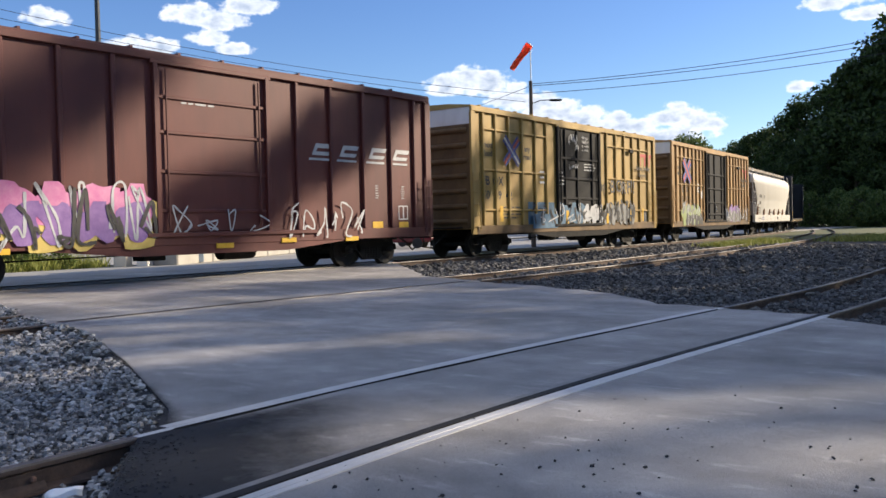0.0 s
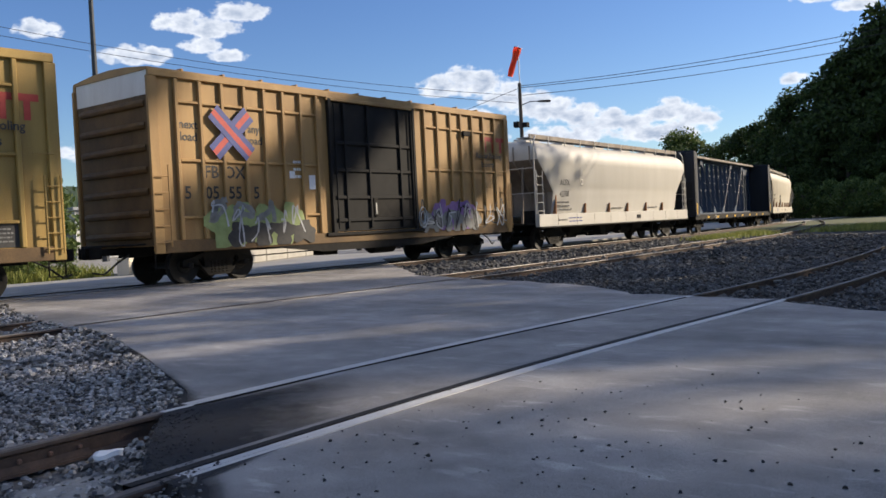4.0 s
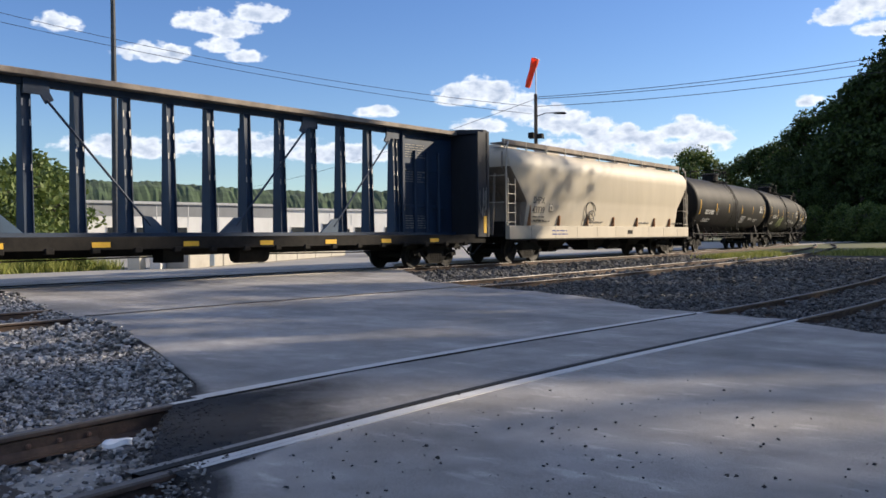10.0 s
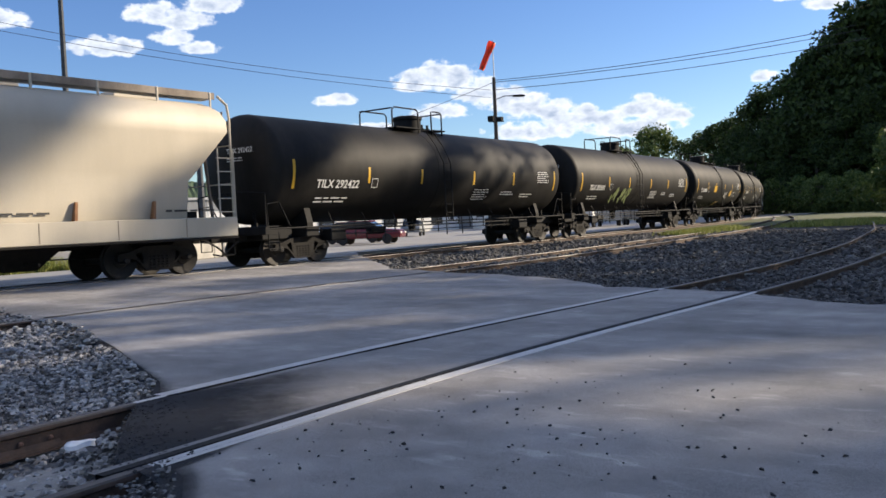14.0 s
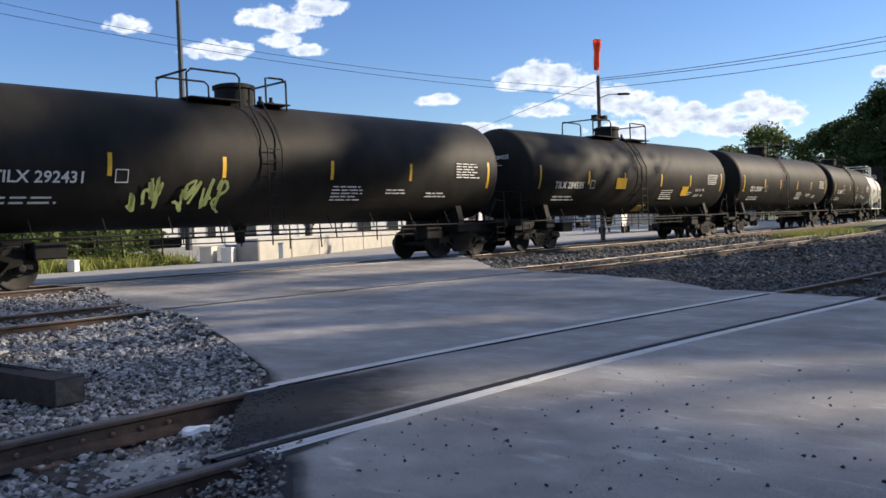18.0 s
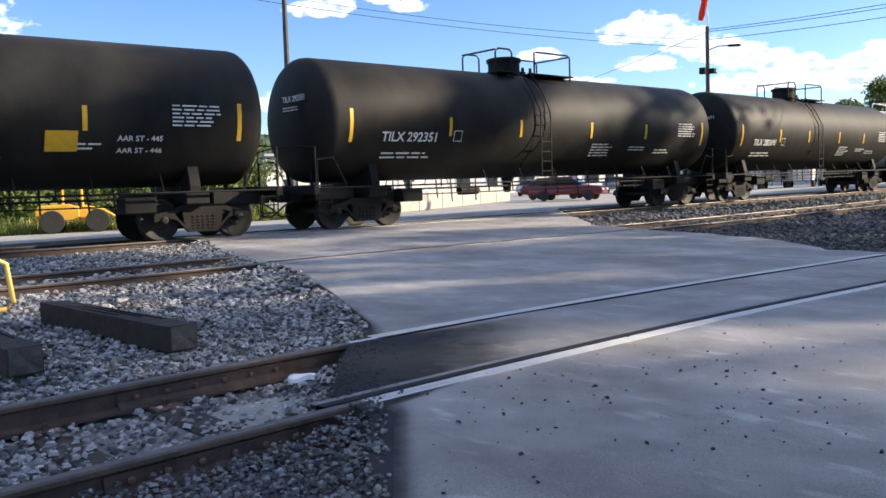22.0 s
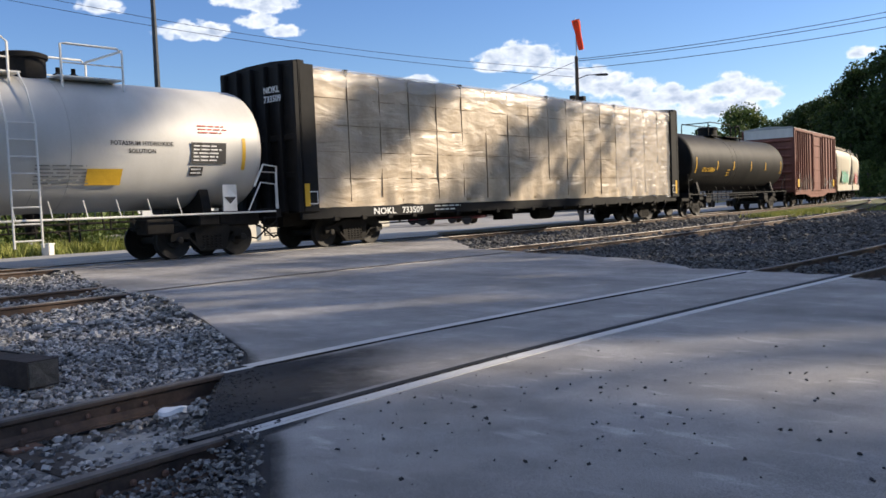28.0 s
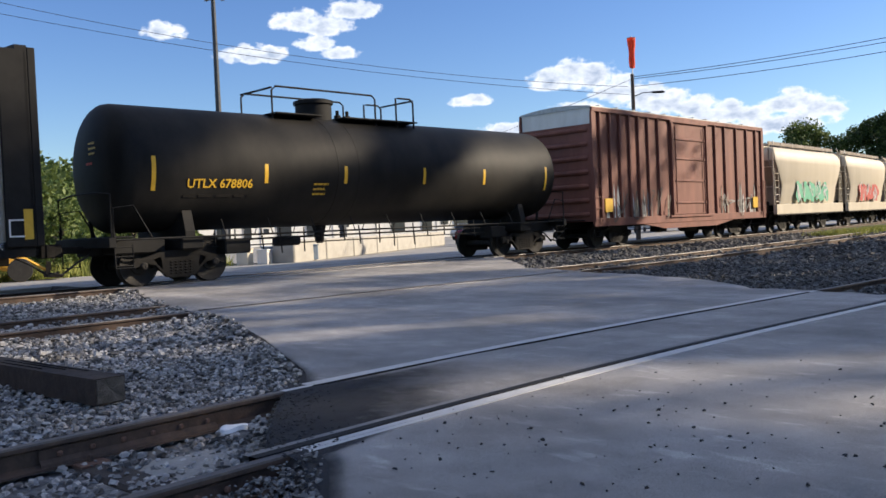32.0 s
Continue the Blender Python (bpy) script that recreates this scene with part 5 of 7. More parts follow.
    for x in (-w, w):
        for k, (a, b) in enumerate(loops):
            rod("platform_rail", [(x, a, zt - .3), (x, a, zt + .55 + .1 * k), (x, a + .12, zt + .66), (x, b - .12, zt + .66), (x, b, zt + .56), (x, b, zt - .3)], .028, rail_mat, car)
            if paint == "tankw":
                rod("platform_rail", [(x, a, zt + .25), (x, b, zt + .25)], .018, rail_mat, car)
    for y in (loops[0][0], loops[1][1]):
        rod("platform_rail", [(-w, y, zt + .62), (w, y, zt + .62)], .028, rail_mat, car)
    # reflector stripes follow the shell
    if stripes:
        q = [-h + 1.05] + [(h - 1.05) * f for f in ((-.58, -.225, .19, .56) if stripe_n == 4 else (-.58, -.36))] + [h - 1.05]
        for k, y in enumerate(q):
            a0, a1 = (-23, 7) if k in (0, len(q) - 1) else (-16, 2)
            bm = bmesh.new()
            prev = None
            for j in range(9):
                a = radians(a0 + (a1 - a0) * j / 8)
                rr = R + .006 + (0 if 0 < k < len(q) - 1 else .0)
                v = [bm.verts.new((rr * math.cos(a), y + d, zc + rr * math.sin(a))) for d in (-.05, .05)]
                if prev:
                    bm.faces.new((prev[0], prev[1], v[1], v[0]))
                prev = v
            part("reflector_stripe", bm, "yellow", car, "yellow reflective stripe")
    return car, h, R, zc


def on_tank(R, zc, z):
    """x of the shell at height z, and the lean of its surface."""
    d = z - zc
    return math.sqrt(max(R * R - d * d, .01)) + .012, math.degrees(math.asin(d / R))


def tank_text(car, R, zc, text, y, z, size, material="white", label=""):
    x, lean = on_tank(R, zc, z + size * .35)
    ob = lettering("lettering", text, size, material, car, (x, y, z + size * .35), (90 - lean, 0, 90), label)
    return ob


def tank_print(car, R, zc, y, z, w, hgt, rows, seed, material="white"):
    x, lean = on_tank(R, zc, z + hgt / 2)
    ob = bars("small_print", 0, -hgt / 2, w, hgt, rows, material, car, 0, "", seed)
    ob.matrix_basis = pose(x, y, z + hgt / 2, 0, -lean, 0)
    return ob


def furnish_train():
    # --- brown-red boxcar
    car, h, W = boxcar("brown-red steel boxcar with sprayed letters along the bottom", 5.9, 22.3, "redbox", "brown", 5.28,
                       (-7.3, -6.2, -5.0, -3.83, -2.62), (2.65, 3.9, 5.19, 6.38, 7.46), (-1.63, 1.65), "redbox")
    # slanted word as plain shapes
    for k in range(4):
        bm = bmesh.new()
        y = (3.2, 4.25, 5.44, 6.48)[k]
        polyplate(bm, [(y, 3.12), (y + .62, 3.12), (y + .70, 3.22), (y + .16, 3.22), (y + .22, 3.32), (y + .72, 3.32), (y + .80, 3.44), (y + .16, 3.44)], W + .012, W + .016)
        part("slanted_mark", bm, "spraywhite", car, "slanted pale lettering shape")
        bm = bmesh.new()
        polyplate(bm, [(y - .12, 2.98), (y + .66, 2.98), (y + .68, 3.04), (y - .09, 3.04)], W + .012, W + .016)
        part("slanted_mark", bm, "spraywhite", car)
    bars("small_print", -.9, 4.05, 1.1, .22, 2, "spraywhite", car, W + .035, "", 3)
    blobs("sprayed_letter", car, W + .1, -8.0, -1.7, .75, 1.9, "ochre", 5, 6, "ochre sprayed letters")
    blobs("sprayed_letter", car, W + .106, -8.0, -1.8, 1.3, 2.2, "pink", 6, 7, "pink sprayed letters")
    blobs("sprayed_letter", car, W + .112, -7.6, -1.9, .9, 1.8, "purple", 8, 7, "purple sprayed letters")
    strokes("sprayed_stroke", car, W + .118, -8.0, -1.7, .75, 2.25, "spraywhite", 7, 9, .06)
    strokes("sprayed_stroke", car, W + .124, -8.0, -1.7, .75, 2.1, "dark", 9, 10, .09)
    strokes("sprayed_stroke", car, W + .118, 2.2, 5.1, .85, 1.85, "spraywhite", 17, 6, .05, "white sprayed letters")
    strokes("sprayed_stroke", car, W + .118, -1.4, 1.7, 1.0, 1.75, "spraywhite", 27, 4, .04)
    for y, z in ((-5.2, .8), (.2, .76), (2.25, .84), (4.6, .82)):
        box("reflector", W + .06, W + .095, y - .25, y + .25, z - .06, z + .06, "yellow", car, "yellow reflector", bev=0)
    for y, z in ((5.78, 1.17), (6.94, 1.15)):
        box("reflector", W + .004, W + .012, y - .22, y + .22, z - .12, z + .12, "yellow", car, "yellow placard", bev=0)
    for w, m, e in ((.42, "white", 0), (.36, "redbox", .004)):
        box("plate_mark", W + .004 + e, W + .008 + e, 6.93 - w / 2, 6.93 + w / 2, 1.55 - w / 2, 1.55 + w / 2, m, car, "white-framed plate mark", bev=0)
    box("plate_mark", W + .013, W + .015, 6.91, 6.95, 1.38, 1.72, "white", car, bev=0)
    for y in (5.7, 6.85):
        bars("small_print", y, 1.95, .16, .42, 6, "spraywhite", car, W + .006, "", int(y * 10))
    # --- yellow boxcars
    for u0, u1, paint, lab, seed, a, b, door in (
            (24.62, 40.33, "yellowbox", "yellow steel boxcar with dark doors and blue sprayed letters", 11, [-7.14, -6.35, -5.47, -4.54, -3.59, -2.74], [2.55, 3.46, 4.35, 5.25, 6.05, 7.02], (-1.9, 1.84)),
            (42.5, 57.9, "tanbox", "faded tan-yellow steel boxcar with dark doors", 31, [-6.95, -6.25, -5.58, -4.86, -4.19, -3.53, -2.87, -2.25], [2.69, 3.38, 4.11, 4.73, 5.41, 6.11, 6.83], (-1.8, 2.08))):
        car, h, W = boxcar(lab, u0, u1, paint, "rail", 5.28, [a[0] - .0] + a[1:], b, door, "black", (1.64, 3.03, 4.45), True)
        x = W + .008
        lettering("lettering", "next\nload", .30, "dark", car, (x, -6.75 if seed == 11 else -6.6, 3.82), label="dark painted words", align="CENTER")
        lettering("lettering", "any\nroad", .30, "dark", car, (x, -4.1 if seed == 11 else -4.55, 3.82), label="dark painted words", align="CENTER")
        # crossed rails emblem as plain shapes
        for d, m in ((1, "bluelet"), (-1, "bluelet")):
            for o, mm in ((-.11, "bluelet"), (.0, "red" if d > 0 else "spraywhite"), (.11, "bluelet")) if seed == 11 else ((-.15, "bluelet"), (0, "red"), (.15, "bluelet")):
                bm = bmesh.new()
                c = Vector((-5.34, 3.76))
                t = Vector((.5, d * .46)) * (1.0 if seed == 11 else 1.15)
                nrm = Vector((-t.y, t.x)).normalized()
                wd = .04 if seed == 11 else .075
                pts = [c - t + nrm * (o - wd), c + t + nrm * (o - wd), c + t + nrm * (o + wd), c - t + nrm * (o + wd)]
                polyplate(bm, [(p.x, p.y) for p in pts], x + (.10 if d > 0 else .106) - .012, x + (.104 if d > 0 else .110) - .012)
                part("emblem_bar", bm, mm, car, "crossed blue and red emblem")
        for text, y, z in ((("FB", -6.92, 2.52), ("OX", -6.15, 2.52), ("50", -6.92, 2.02), ("49", -6.15, 2.02), ("42", -5.43, 2.02)) if seed == 11 else
                           (("FB", -5.97, 2.62), ("OX", -5.25, 2.62), ("5", -6.7, 2.1), ("05", -5.97, 2.1), ("55", -5.25, 2.1), ("5", -4.55, 2.1))):
            lettering("lettering", text, .44, "dark", car, (x, y, z), label="dark painted letters or figures", align="CENTER")
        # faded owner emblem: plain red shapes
        for k in range(3):
            bm = bmesh.new()
            y = 6.2 + k * .5
            polyplate(bm, [(y, 3.75), (y + .14, 3.75), (y + .14, 4.15), (y + .32, 4.15), (y + .32, 4.3), (y - .18, 4.3), (y - .18, 4.15), (y, 4.15)], x, x + .003)
            part("emblem_shape", bm, "red", car, "faded red emblem")
        lettering("lettering", "Railcar Pooling", .27, "dark", car, (x + .09, 5.55, 3.52))
        lettering("lettering", "Experts", .27, "dark", car, (x + .09, 5.85, 3.2))
        box("hasp", W + .09, W + .17, 4.75, 5.15, 4.25, 4.42, "grime", car, "dark rusty hasp")
        bars("small_print", -6.0, 1.3, 1.6, .5, 4, "dark", car, x, "", seed)
        bars("small_print", -3.2, 2.6, .4, .6, 3, "white", car, x, "", seed + 1)
        rod("grab_rail", [(W + .16, h - .6, 3.05), (W + .16, h - .15, 3.05)], .018, paint, car)
        if seed == 11:
            box("sprayed_panel", W + .002, W + .006, -4.1, -2.1, .95, 1.95, "sprayblue", car, "blue-grey sprayed panel", bev=0)
            box("sprayed_panel", W + .096, W + .1, -3.9, -2.0, .95, 1.5, "sprayblue", car, "blue-grey sprayed panel", bev=0)
            blobs("sprayed_letter", car, W + .101, -1.9, .5, 1.05, 1.95, "sprayblue", 3, 3, "blue sprayed letters")
            blobs("sprayed_letter", car, W + .104, .2, 2.0, 1.05, 1.9, "spraywhite", 33, 3, "white sprayed letters")
            blobs("sprayed_letter", car, W + .098, 2.2, 5.3, 1.0, 1.95, "spraygrey", 35, 5, "grey sprayed letters")
            strokes("sprayed_stroke", car, W + .112, 1.8, 5.4, .95, 2.15, "dark", 12, 9, .10, "dark outlines of sprayed letters")
            strokes("sprayed_stroke", car, W + .112, -4.0, 1.8, .95, 1.9, "dark", 52, 9, .07)
            strokes("sprayed_stroke", car, W + .114, -3.6, 1.9, 1.0, 1.95, "spraywhite", 14, 7, .05)
            for k, ch in enumerate("BORF!!"):
                lettering("sprayed_letter", ch, .78, "dark", car, (W + .098, 2.78 + (0, .58, 1.15, 1.72, 2.13, 2.38)[k], 2.42 + (0, .03, -.02, .02, .05, .02)[k]), label="dark sprayed letter")
            strokes("sprayed_stroke", car, W + .013, 1.95, 2.5, 2.3, 3.0, "dark", 13, 4, .04, "small dark sprayed letters")
            strokes("sprayed_stroke", car, W + .115, -1.05, -.25, 4.25, 4.75, "spraywhite", 44, 4, .035, "white pen scribble on the door")
            strokes("sprayed_stroke", car, W + .115, -.5, -.15, 4.05, 4.35, "spraywhite", 45, 3, .025)
            for k in range(4):
                strokes("sprayed_stroke", car, W + .115, .1, .72, 4.05 + .17 * k, 4.17 + .17 * k, "spraywhite", 46 + k, 5, .022)
            strokes("sprayed_stroke", car, W + .115, -1.05, -.2, 3.3, 3.5, "spraywhite", 61, 5, .03)
            bars("small_print", .4, 3.25, 1.15, .36, 3, "spraywhite", car, W + .06, "", 71)
            bars("small_print", -1.7, 2.6, .35, .6, 4, "spraywhite", car, W + .06, "", 72)
            box("reflector", W + .1, W + .106, 6.2, 6.32, 1.15, 1.75, "yellow", car, "yellow reflector", bev=0)
            box("data_panel", W + .004, W + .01, 6.45, 6.95, 1.12, 1.62, "dark", car, "dark data panel", bev=0)
            bars("small_print", 6.52, 1.2, .36, .34, 4, "spraygrey", car, W + .013, "", 73)
            for y, z in ((-1.2, 1.35), (2.45, 1.35), (4.85, 1.4), (-6.1, 1.5)):
                box("reflector", W + .1, W + .106, y - .1, y + .1, z - .28, z + .28, "yellow", car, "faded yellow reflector", bev=0)
        else:
            blobs("sprayed_letter", car, W + .092, -6.2, -3.0, .85, 2.0, "lime", 15, 4, "olive sprayed letters")
            blobs("sprayed_letter", car, W + .095, -5.6, -2.6, .85, 1.5, "dark", 25, 4, "dark shades of sprayed letters")
            strokes("sprayed_stroke", car, W + .099, -6.1, -2.9, .9, 2.05, "spraywhite", 15, 6, .05, "white outlines of sprayed letters")
            strokes("sprayed_stroke", car, W + .096, -6.2, -4.0, 1.5, 2.1, "spraygrey", 17, 3, .16, "pale sprayed fill")
            blobs("sprayed_letter", car, W + .092, 2.9, 5.2, 1.0, 2.05, "purple", 26, 3, "dull purple sprayed letters")
            blobs("sprayed_letter", car, W + .094, 2.3, 5.6, .95, 1.7, "spraygrey", 16, 6, "pale sprayed letters")
            for cy_, r_ in ((2.35, .34), (2.35, .2)):
                bm = bmesh.new()
                tube(bm, [(W + .098, cy_ + r_ * .6 * math.cos(q / 14 * 6.283), 1.45 + r_ * math.sin(q / 14 * 6.283)) for q in range(15)], .02, 4)
                part("sprayed_ring", bm, "spraywhite", car, "white sprayed ring")
            box("paper_notice", W + .004, W + .008, -2.62, -2.38, 2.35, 2.75, "paper", car, "torn white paper notice", bev=0)
            box("paper_notice", W + .004, W + .008, -3.35, -3.15, 2.65, 2.85, "paper", car, bev=0)
            strokes("sprayed_stroke", car, W + .10, 2.2, 7.4, .95, 2.1, "dark", 18, 9, .06)
            strokes("sprayed_stroke", car, W + .104, 2.2, 7.4, 1.0, 1.9, "spraywhite", 19, 7, .05)
    # --- first hopper
    car, h = hopper("dusty pale grey covered hopper car", 60.1, 77.05, paint="hopperpale")
    hop_text(car, "ACFX", .34, -6.55, 2.62, "dark reporting letters")
    hop_text(car, "42708", .34, -6.55, 2.14, "dark car number")
    bars("small_print", -6.76, 1.68, 1.2, .3, 2, "dark", car, 1.468, "", 5)
    bars("small_print", -6.9, 1.08, .9, .16, 1, "dark", car, 1.566, "", 6)
    hop_marks(car, h, 7, (-6.95, -4.2, -1.7, .4, 2.7, 4.9))
    plate(car, 1.555, -4.55, 2.78, "hopperpale", "dark")
    # --- blue empty centre-beam car
    car, h = centerbeam("empty blue centre-beam lumber flatcar with bare uprights", 78.5, 100.75, False)
    for k, z in enumerate((3.75, 2.9, 1.3)):
        bars("small_print", -h + .55, z, 1.1, .5, 6, "spraygrey", car, .075, "", 20 + k)
        bars("small_print", h - 2.7, z, 1.1, .5, 6, "spraygrey", car, .075, "", 24 + k)
    lettering("lettering", "2121", .26, "spraywhite", car, (1.505, -6.5, .84), label="pale car number")
    strokes("sprayed_stroke", car, 1.592, h - .5, h - .05, 1.6, 2.8, "spraygrey", 29, 3, .03)
    for k in range(8):
        y = -h + 2.9 + k * (2 * h - 5.8) / 7
        box("reflector", 1.502, 1.51, y - .22, y + .22, .86, .98, "yellow", car, "yellow reflector", bev=0)
    # --- second hopper
    car, h = hopper("dusty cream covered hopper car with a drawn loop", 102.25, 120.45)
    hop_text(car, "SHPX", .38, -7.3, 2.30, "dark reporting letters")
    hop_text(car, "43939", .38, -7.3, 1.92, "dark car number")
    bars("small_print", -7.25, 1.58, 1.2, .26, 2, "dark", car, 1.452, "", 8)
    hop_marks(car, h, 9, (-7.55, -5.2, -2.7, -.1, 2.5, 4.6, 6.6))
    bm = bmesh.new()
    for cy, cz, r in ((-2.45, 2.1, .46), (-2.3, 1.88, .28), (-2.5, 1.68, .36)):
        tube(bm, [(1.52 + .02 * (cz > 2), cy + r * math.cos(a / 14 * 6.283), cz + r * .8 * math.sin(a / 14 * 6.283)) for a in range(13)], .022, 5)
    part("drawn_loop", bm, "dark", car, "dark spray-drawn loops")
    plate(car, 1.505, -5.85, 2.15, "hopper", "dark")
    # --- black tank cars
    spec = [(122.52, 138.39, "TILX 292422", 0), (141.15, 157.17, "TILX 292431", 1), (160.06, 175.29, "TILX 284535", 2), (178.24, 193.92, "TILX 292351", 0), (196.84, 212.06, "TILX 282691", 0)]
    for k, (a, b, text, extra) in enumerate(spec):
        lab = ("long black tank car with yellow stripes and white numbers", "black tank car with yellow-green sprayed letters", "black tank car with yellow placards on its side")[extra]
        dome, loops = (((-.4, [(-2.2, -.7), (.1, .75)]),) * 2 + ((-.33, [(-2.6, -1.2), (.4, 1.75)]),) + ((-.82, [(-1.9, -1.2), (-.2, 1.49)]),) * 2)[k]
        car, h, R, zc = tank(lab, a, b, "tank", 1.6, 2.8, dome_at=dome, loops=loops)
        tank_text(car, R, zc, text, -h + 2.0, 2.08, .36, "white", "white reporting letters and number")
        tank_print(car, R, zc, -h + 2.1, 1.72, 1.7, .26, 2, 30 + k)
        tank_print(car, R, zc, 1.6, 1.75, 1.2, .5, 5, 40 + k)
        tank_print(car, R, zc, 3.6, 1.95, 1.0, .2, 2, 50 + k)
        tank_print(car, R, zc, h - 2.6, 2.45, 1.1, .5, 6, 60 + k)
        if extra == 2:
            for j, line in enumerate(("AAR ST - 445", "AAR ST - 446")):
                tank_text(car, R, zc, line, h - 3.75, 2.1 - .24 * j, .17, "white", "small white letters")
        else:
            tank_print(car, R, zc, h - 3.8, 1.85, 1.0, .22, 2, 70 + k)
        lettering("end_letters", text, .2, "white", car, (-.2, -h + .185, 3.25), (90, 0, 0), "small white letters on the tank end")
        bars("end_print", -.4, 3.0, .8, .14, 2, "white", car, 0, "", 80 + k).matrix_basis = pose(.2, -h + .185, 0, 0, 0, -90)
        for w, m, e in ((.3, "white", 0), (.26, "tank", .004)):
            x, lean = on_tank(R, zc, 2.36)
            o = box("plate_mark", -.002, .002, -w / 2, w / 2, -w / 2, w / 2, m, car, "small white-framed plate mark", bev=0)
            o.matrix_basis = pose(x + .004 + e, -h * .565 + .75, 2.36, 0, -lean, 0)
        for s in (-.22, .22):
            rod("ladder_stile", [(R + .10, dome + s, 1.2), (R + .10, dome + s, 3.1), (R * .86, dome + s, 3.75), (.9, dome + s, zc + R - .02)], .02, "black", car)
        for j in range(7):
            rod("ladder_rung", [(R + .10, dome - .22, 1.35 + j * .29), (R + .10, dome + .22, 1.35 + j * .29)], .014, "black", car)
        if extra == 1:
            x, lean = on_tank(R, zc, 2.0)
            strokes("sprayed_letter", car, 0, -1.3, 1.3, -.5, .5, "lime", 77, 7, .08, "yellow-green sprayed letter", pose(x + .03, -3.0, 1.95, 0, -lean, 0))
        if extra == 2:
            for y, z, w in ((-1.97, 2.42, .78), (3.82, 2.15, .62), (.55, 1.45, .7)):
                x, lean = on_tank(R, zc, z)
                o = box("placard", -.003, .003, -w / 2, w / 2, -.22, .22, "yellow", car, "yellow placard", bev=0)
                o.matrix_basis = pose(x + .004, y, z, 0, -lean, 0)
    # --- white tank car
    car, h, R, zc = tank("white tank car with railings and side ladder", 215.25, 224.75, "tankw", 1.5, 2.70, True, rail_mat="whitepaint", frame="grime", stripe_n=2, dome_at=.13, loops=[(-3.0, -.5), (.6, 2.0)])
    tank_text(car, R, zc, "GATX 90758", -h + 1.55, 2.3, .42, "dark", "dark reporting letters and number")
    tank_print(car, R, zc, -h + 1.6, 2.2, 1.8, .22, 2, 90, "dark")
    tank_text(car, R, zc, "POTASSIUM HYDROXIDE", 1.3, 2.60, .135, "dark", "dark painted words")
    tank_text(car, R, zc, "SOLUTION", 1.72, 2.43, .135, "dark")
    x, lean = on_tank(R, zc, 1.95)
    o = box("placard", -.003, .003, -.4, .4, -.2, .2, "yellow", car, "orange-yellow placard", bev=0)
    o.matrix_basis = pose(x + .004, 1.2, 1.95, 0, -lean, 0)
    for y_, z_, w_, h_ in ((3.75, 2.5, .95, .5), (3.45, 2.08, .34, .22)):
        x, lean = on_tank(R, zc, z_)
        o = box("data_panel", -.003, .003, -w_ / 2, w_ / 2, -h_ / 2, h_ / 2, "dark", car, "dark panel with white print", bev=0)
        o.matrix_basis = pose(x + .002, y_, z_, 0, -lean, 0)
        o = bars("small_print", -w_ * .44, -h_ * .42, w_ * .88, h_ * .84, 5 if w_ > .5 else 2, "white", car, 0, "", int(91 + 10 * w_))
        o.matrix_basis = pose(x + .008, y_, z_, 0, -lean, 0)
    tank_print(car, R, zc, 3.5, 2.95, .9, .24, 3, 98, "red")
    for s_ in (-1, 1):      # hazard placard on its holder above each truck
        box("placard_holder", 1.44, 1.46, s_ * (h - 1.5) - .2, s_ * (h - 1.5) + .2, 1.1, 1.75, "whitepaint", car, "white placard holder", bev=.01)
        bm = bmesh.new()
        polyplate(bm, [(0, -.2), (.2, 0), (0, .2), (-.2, 0)], 0, .004)
        part("hazard_placard", bm, "white", car, "white diamond placard", (1.463, s_ * (h - 1.5), 1.45))
        bm = bmesh.new()
        polyplate(bm, [(0, -.17), (.17, 0), (.0, .0), (-.17, 0)], 0, .003)
        part("hazard_placard", bm, "dark", car, "dark lower half of the placard", (1.468, s_ * (h - 1.5), 1.45))
    tank_print(car, R, zc, -.3, 1.75, 1.3, .5, 6, 92, "spraygrey")
    for y in (-.88, -.32):
        rod("ladder_stile", [(R + .12, y - .0, .5), (R + .12, y, 3.0), (R * .86, y, 3.75), (.9, y, zc + R - .05)], .024, "whitepaint", car)
    for k in range(8):
        z = .65 + k * .34
        rod("ladder_rung", [(R + .12, -.88, z), (R + .12, -.32, z)], .018, "whitepaint", car)
    for s in (-1, 1):
        for x in (-1.42, 1.42):
            rod("end_guard", [(x, s * (h - .05), 1.1), (x, s * (h - .05), 2.2), (x, s * (h - .45), 2.25), (x, s * (h - .75), 1.7)], .026, "whitepaint", car, "white pipe railing")
    # --- loaded centre-beam car
    car, h = centerbeam("centre-beam flatcar loaded with wrapped lumber packs", 226.4, 248.9, True, 5.0)
    load(car, h)
    lettering("lettering", "NOKL", .26, "white", car, (1.505, -8.6, .86), label="white reporting letters", stretch=1.3)
    lettering("lettering", "733509", .26, "white", car, (1.505, -7.4, .86), label="white car number", stretch=1.2)
    bars("small_print", -5.9, .86, 1.3, .22, 2, "white", car, 1.503, "", 93)
    for y in (-h, h):
        box("plate_mark", 1.58, 1.584, y + (.14 if y < 0 else -.5), y + (.5 if y < 0 else -.14), 1.2, 1.55, "white", car, "small white plate mark", bev=0)
        box("plate_mark", 1.584, 1.587, y + (.17 if y < 0 else -.47), y + (.47 if y < 0 else -.17), 1.23, 1.52, "black", car, bev=0)
    lettering("lettering", "NOKL\n733509", .24, "white", car, (.35, -h - .175, 4.2), (90, 0, 0), "white letters on the bulkhead")
    # --- black tank car with yellow letters
    car, h, R, zc = tank("black tank car with worn yellow letters", 251.4, 265.3, "tank", 1.48, 2.70, dome_at=-1.43, loops=[(-3.27, .2), (1.0, 1.68)])
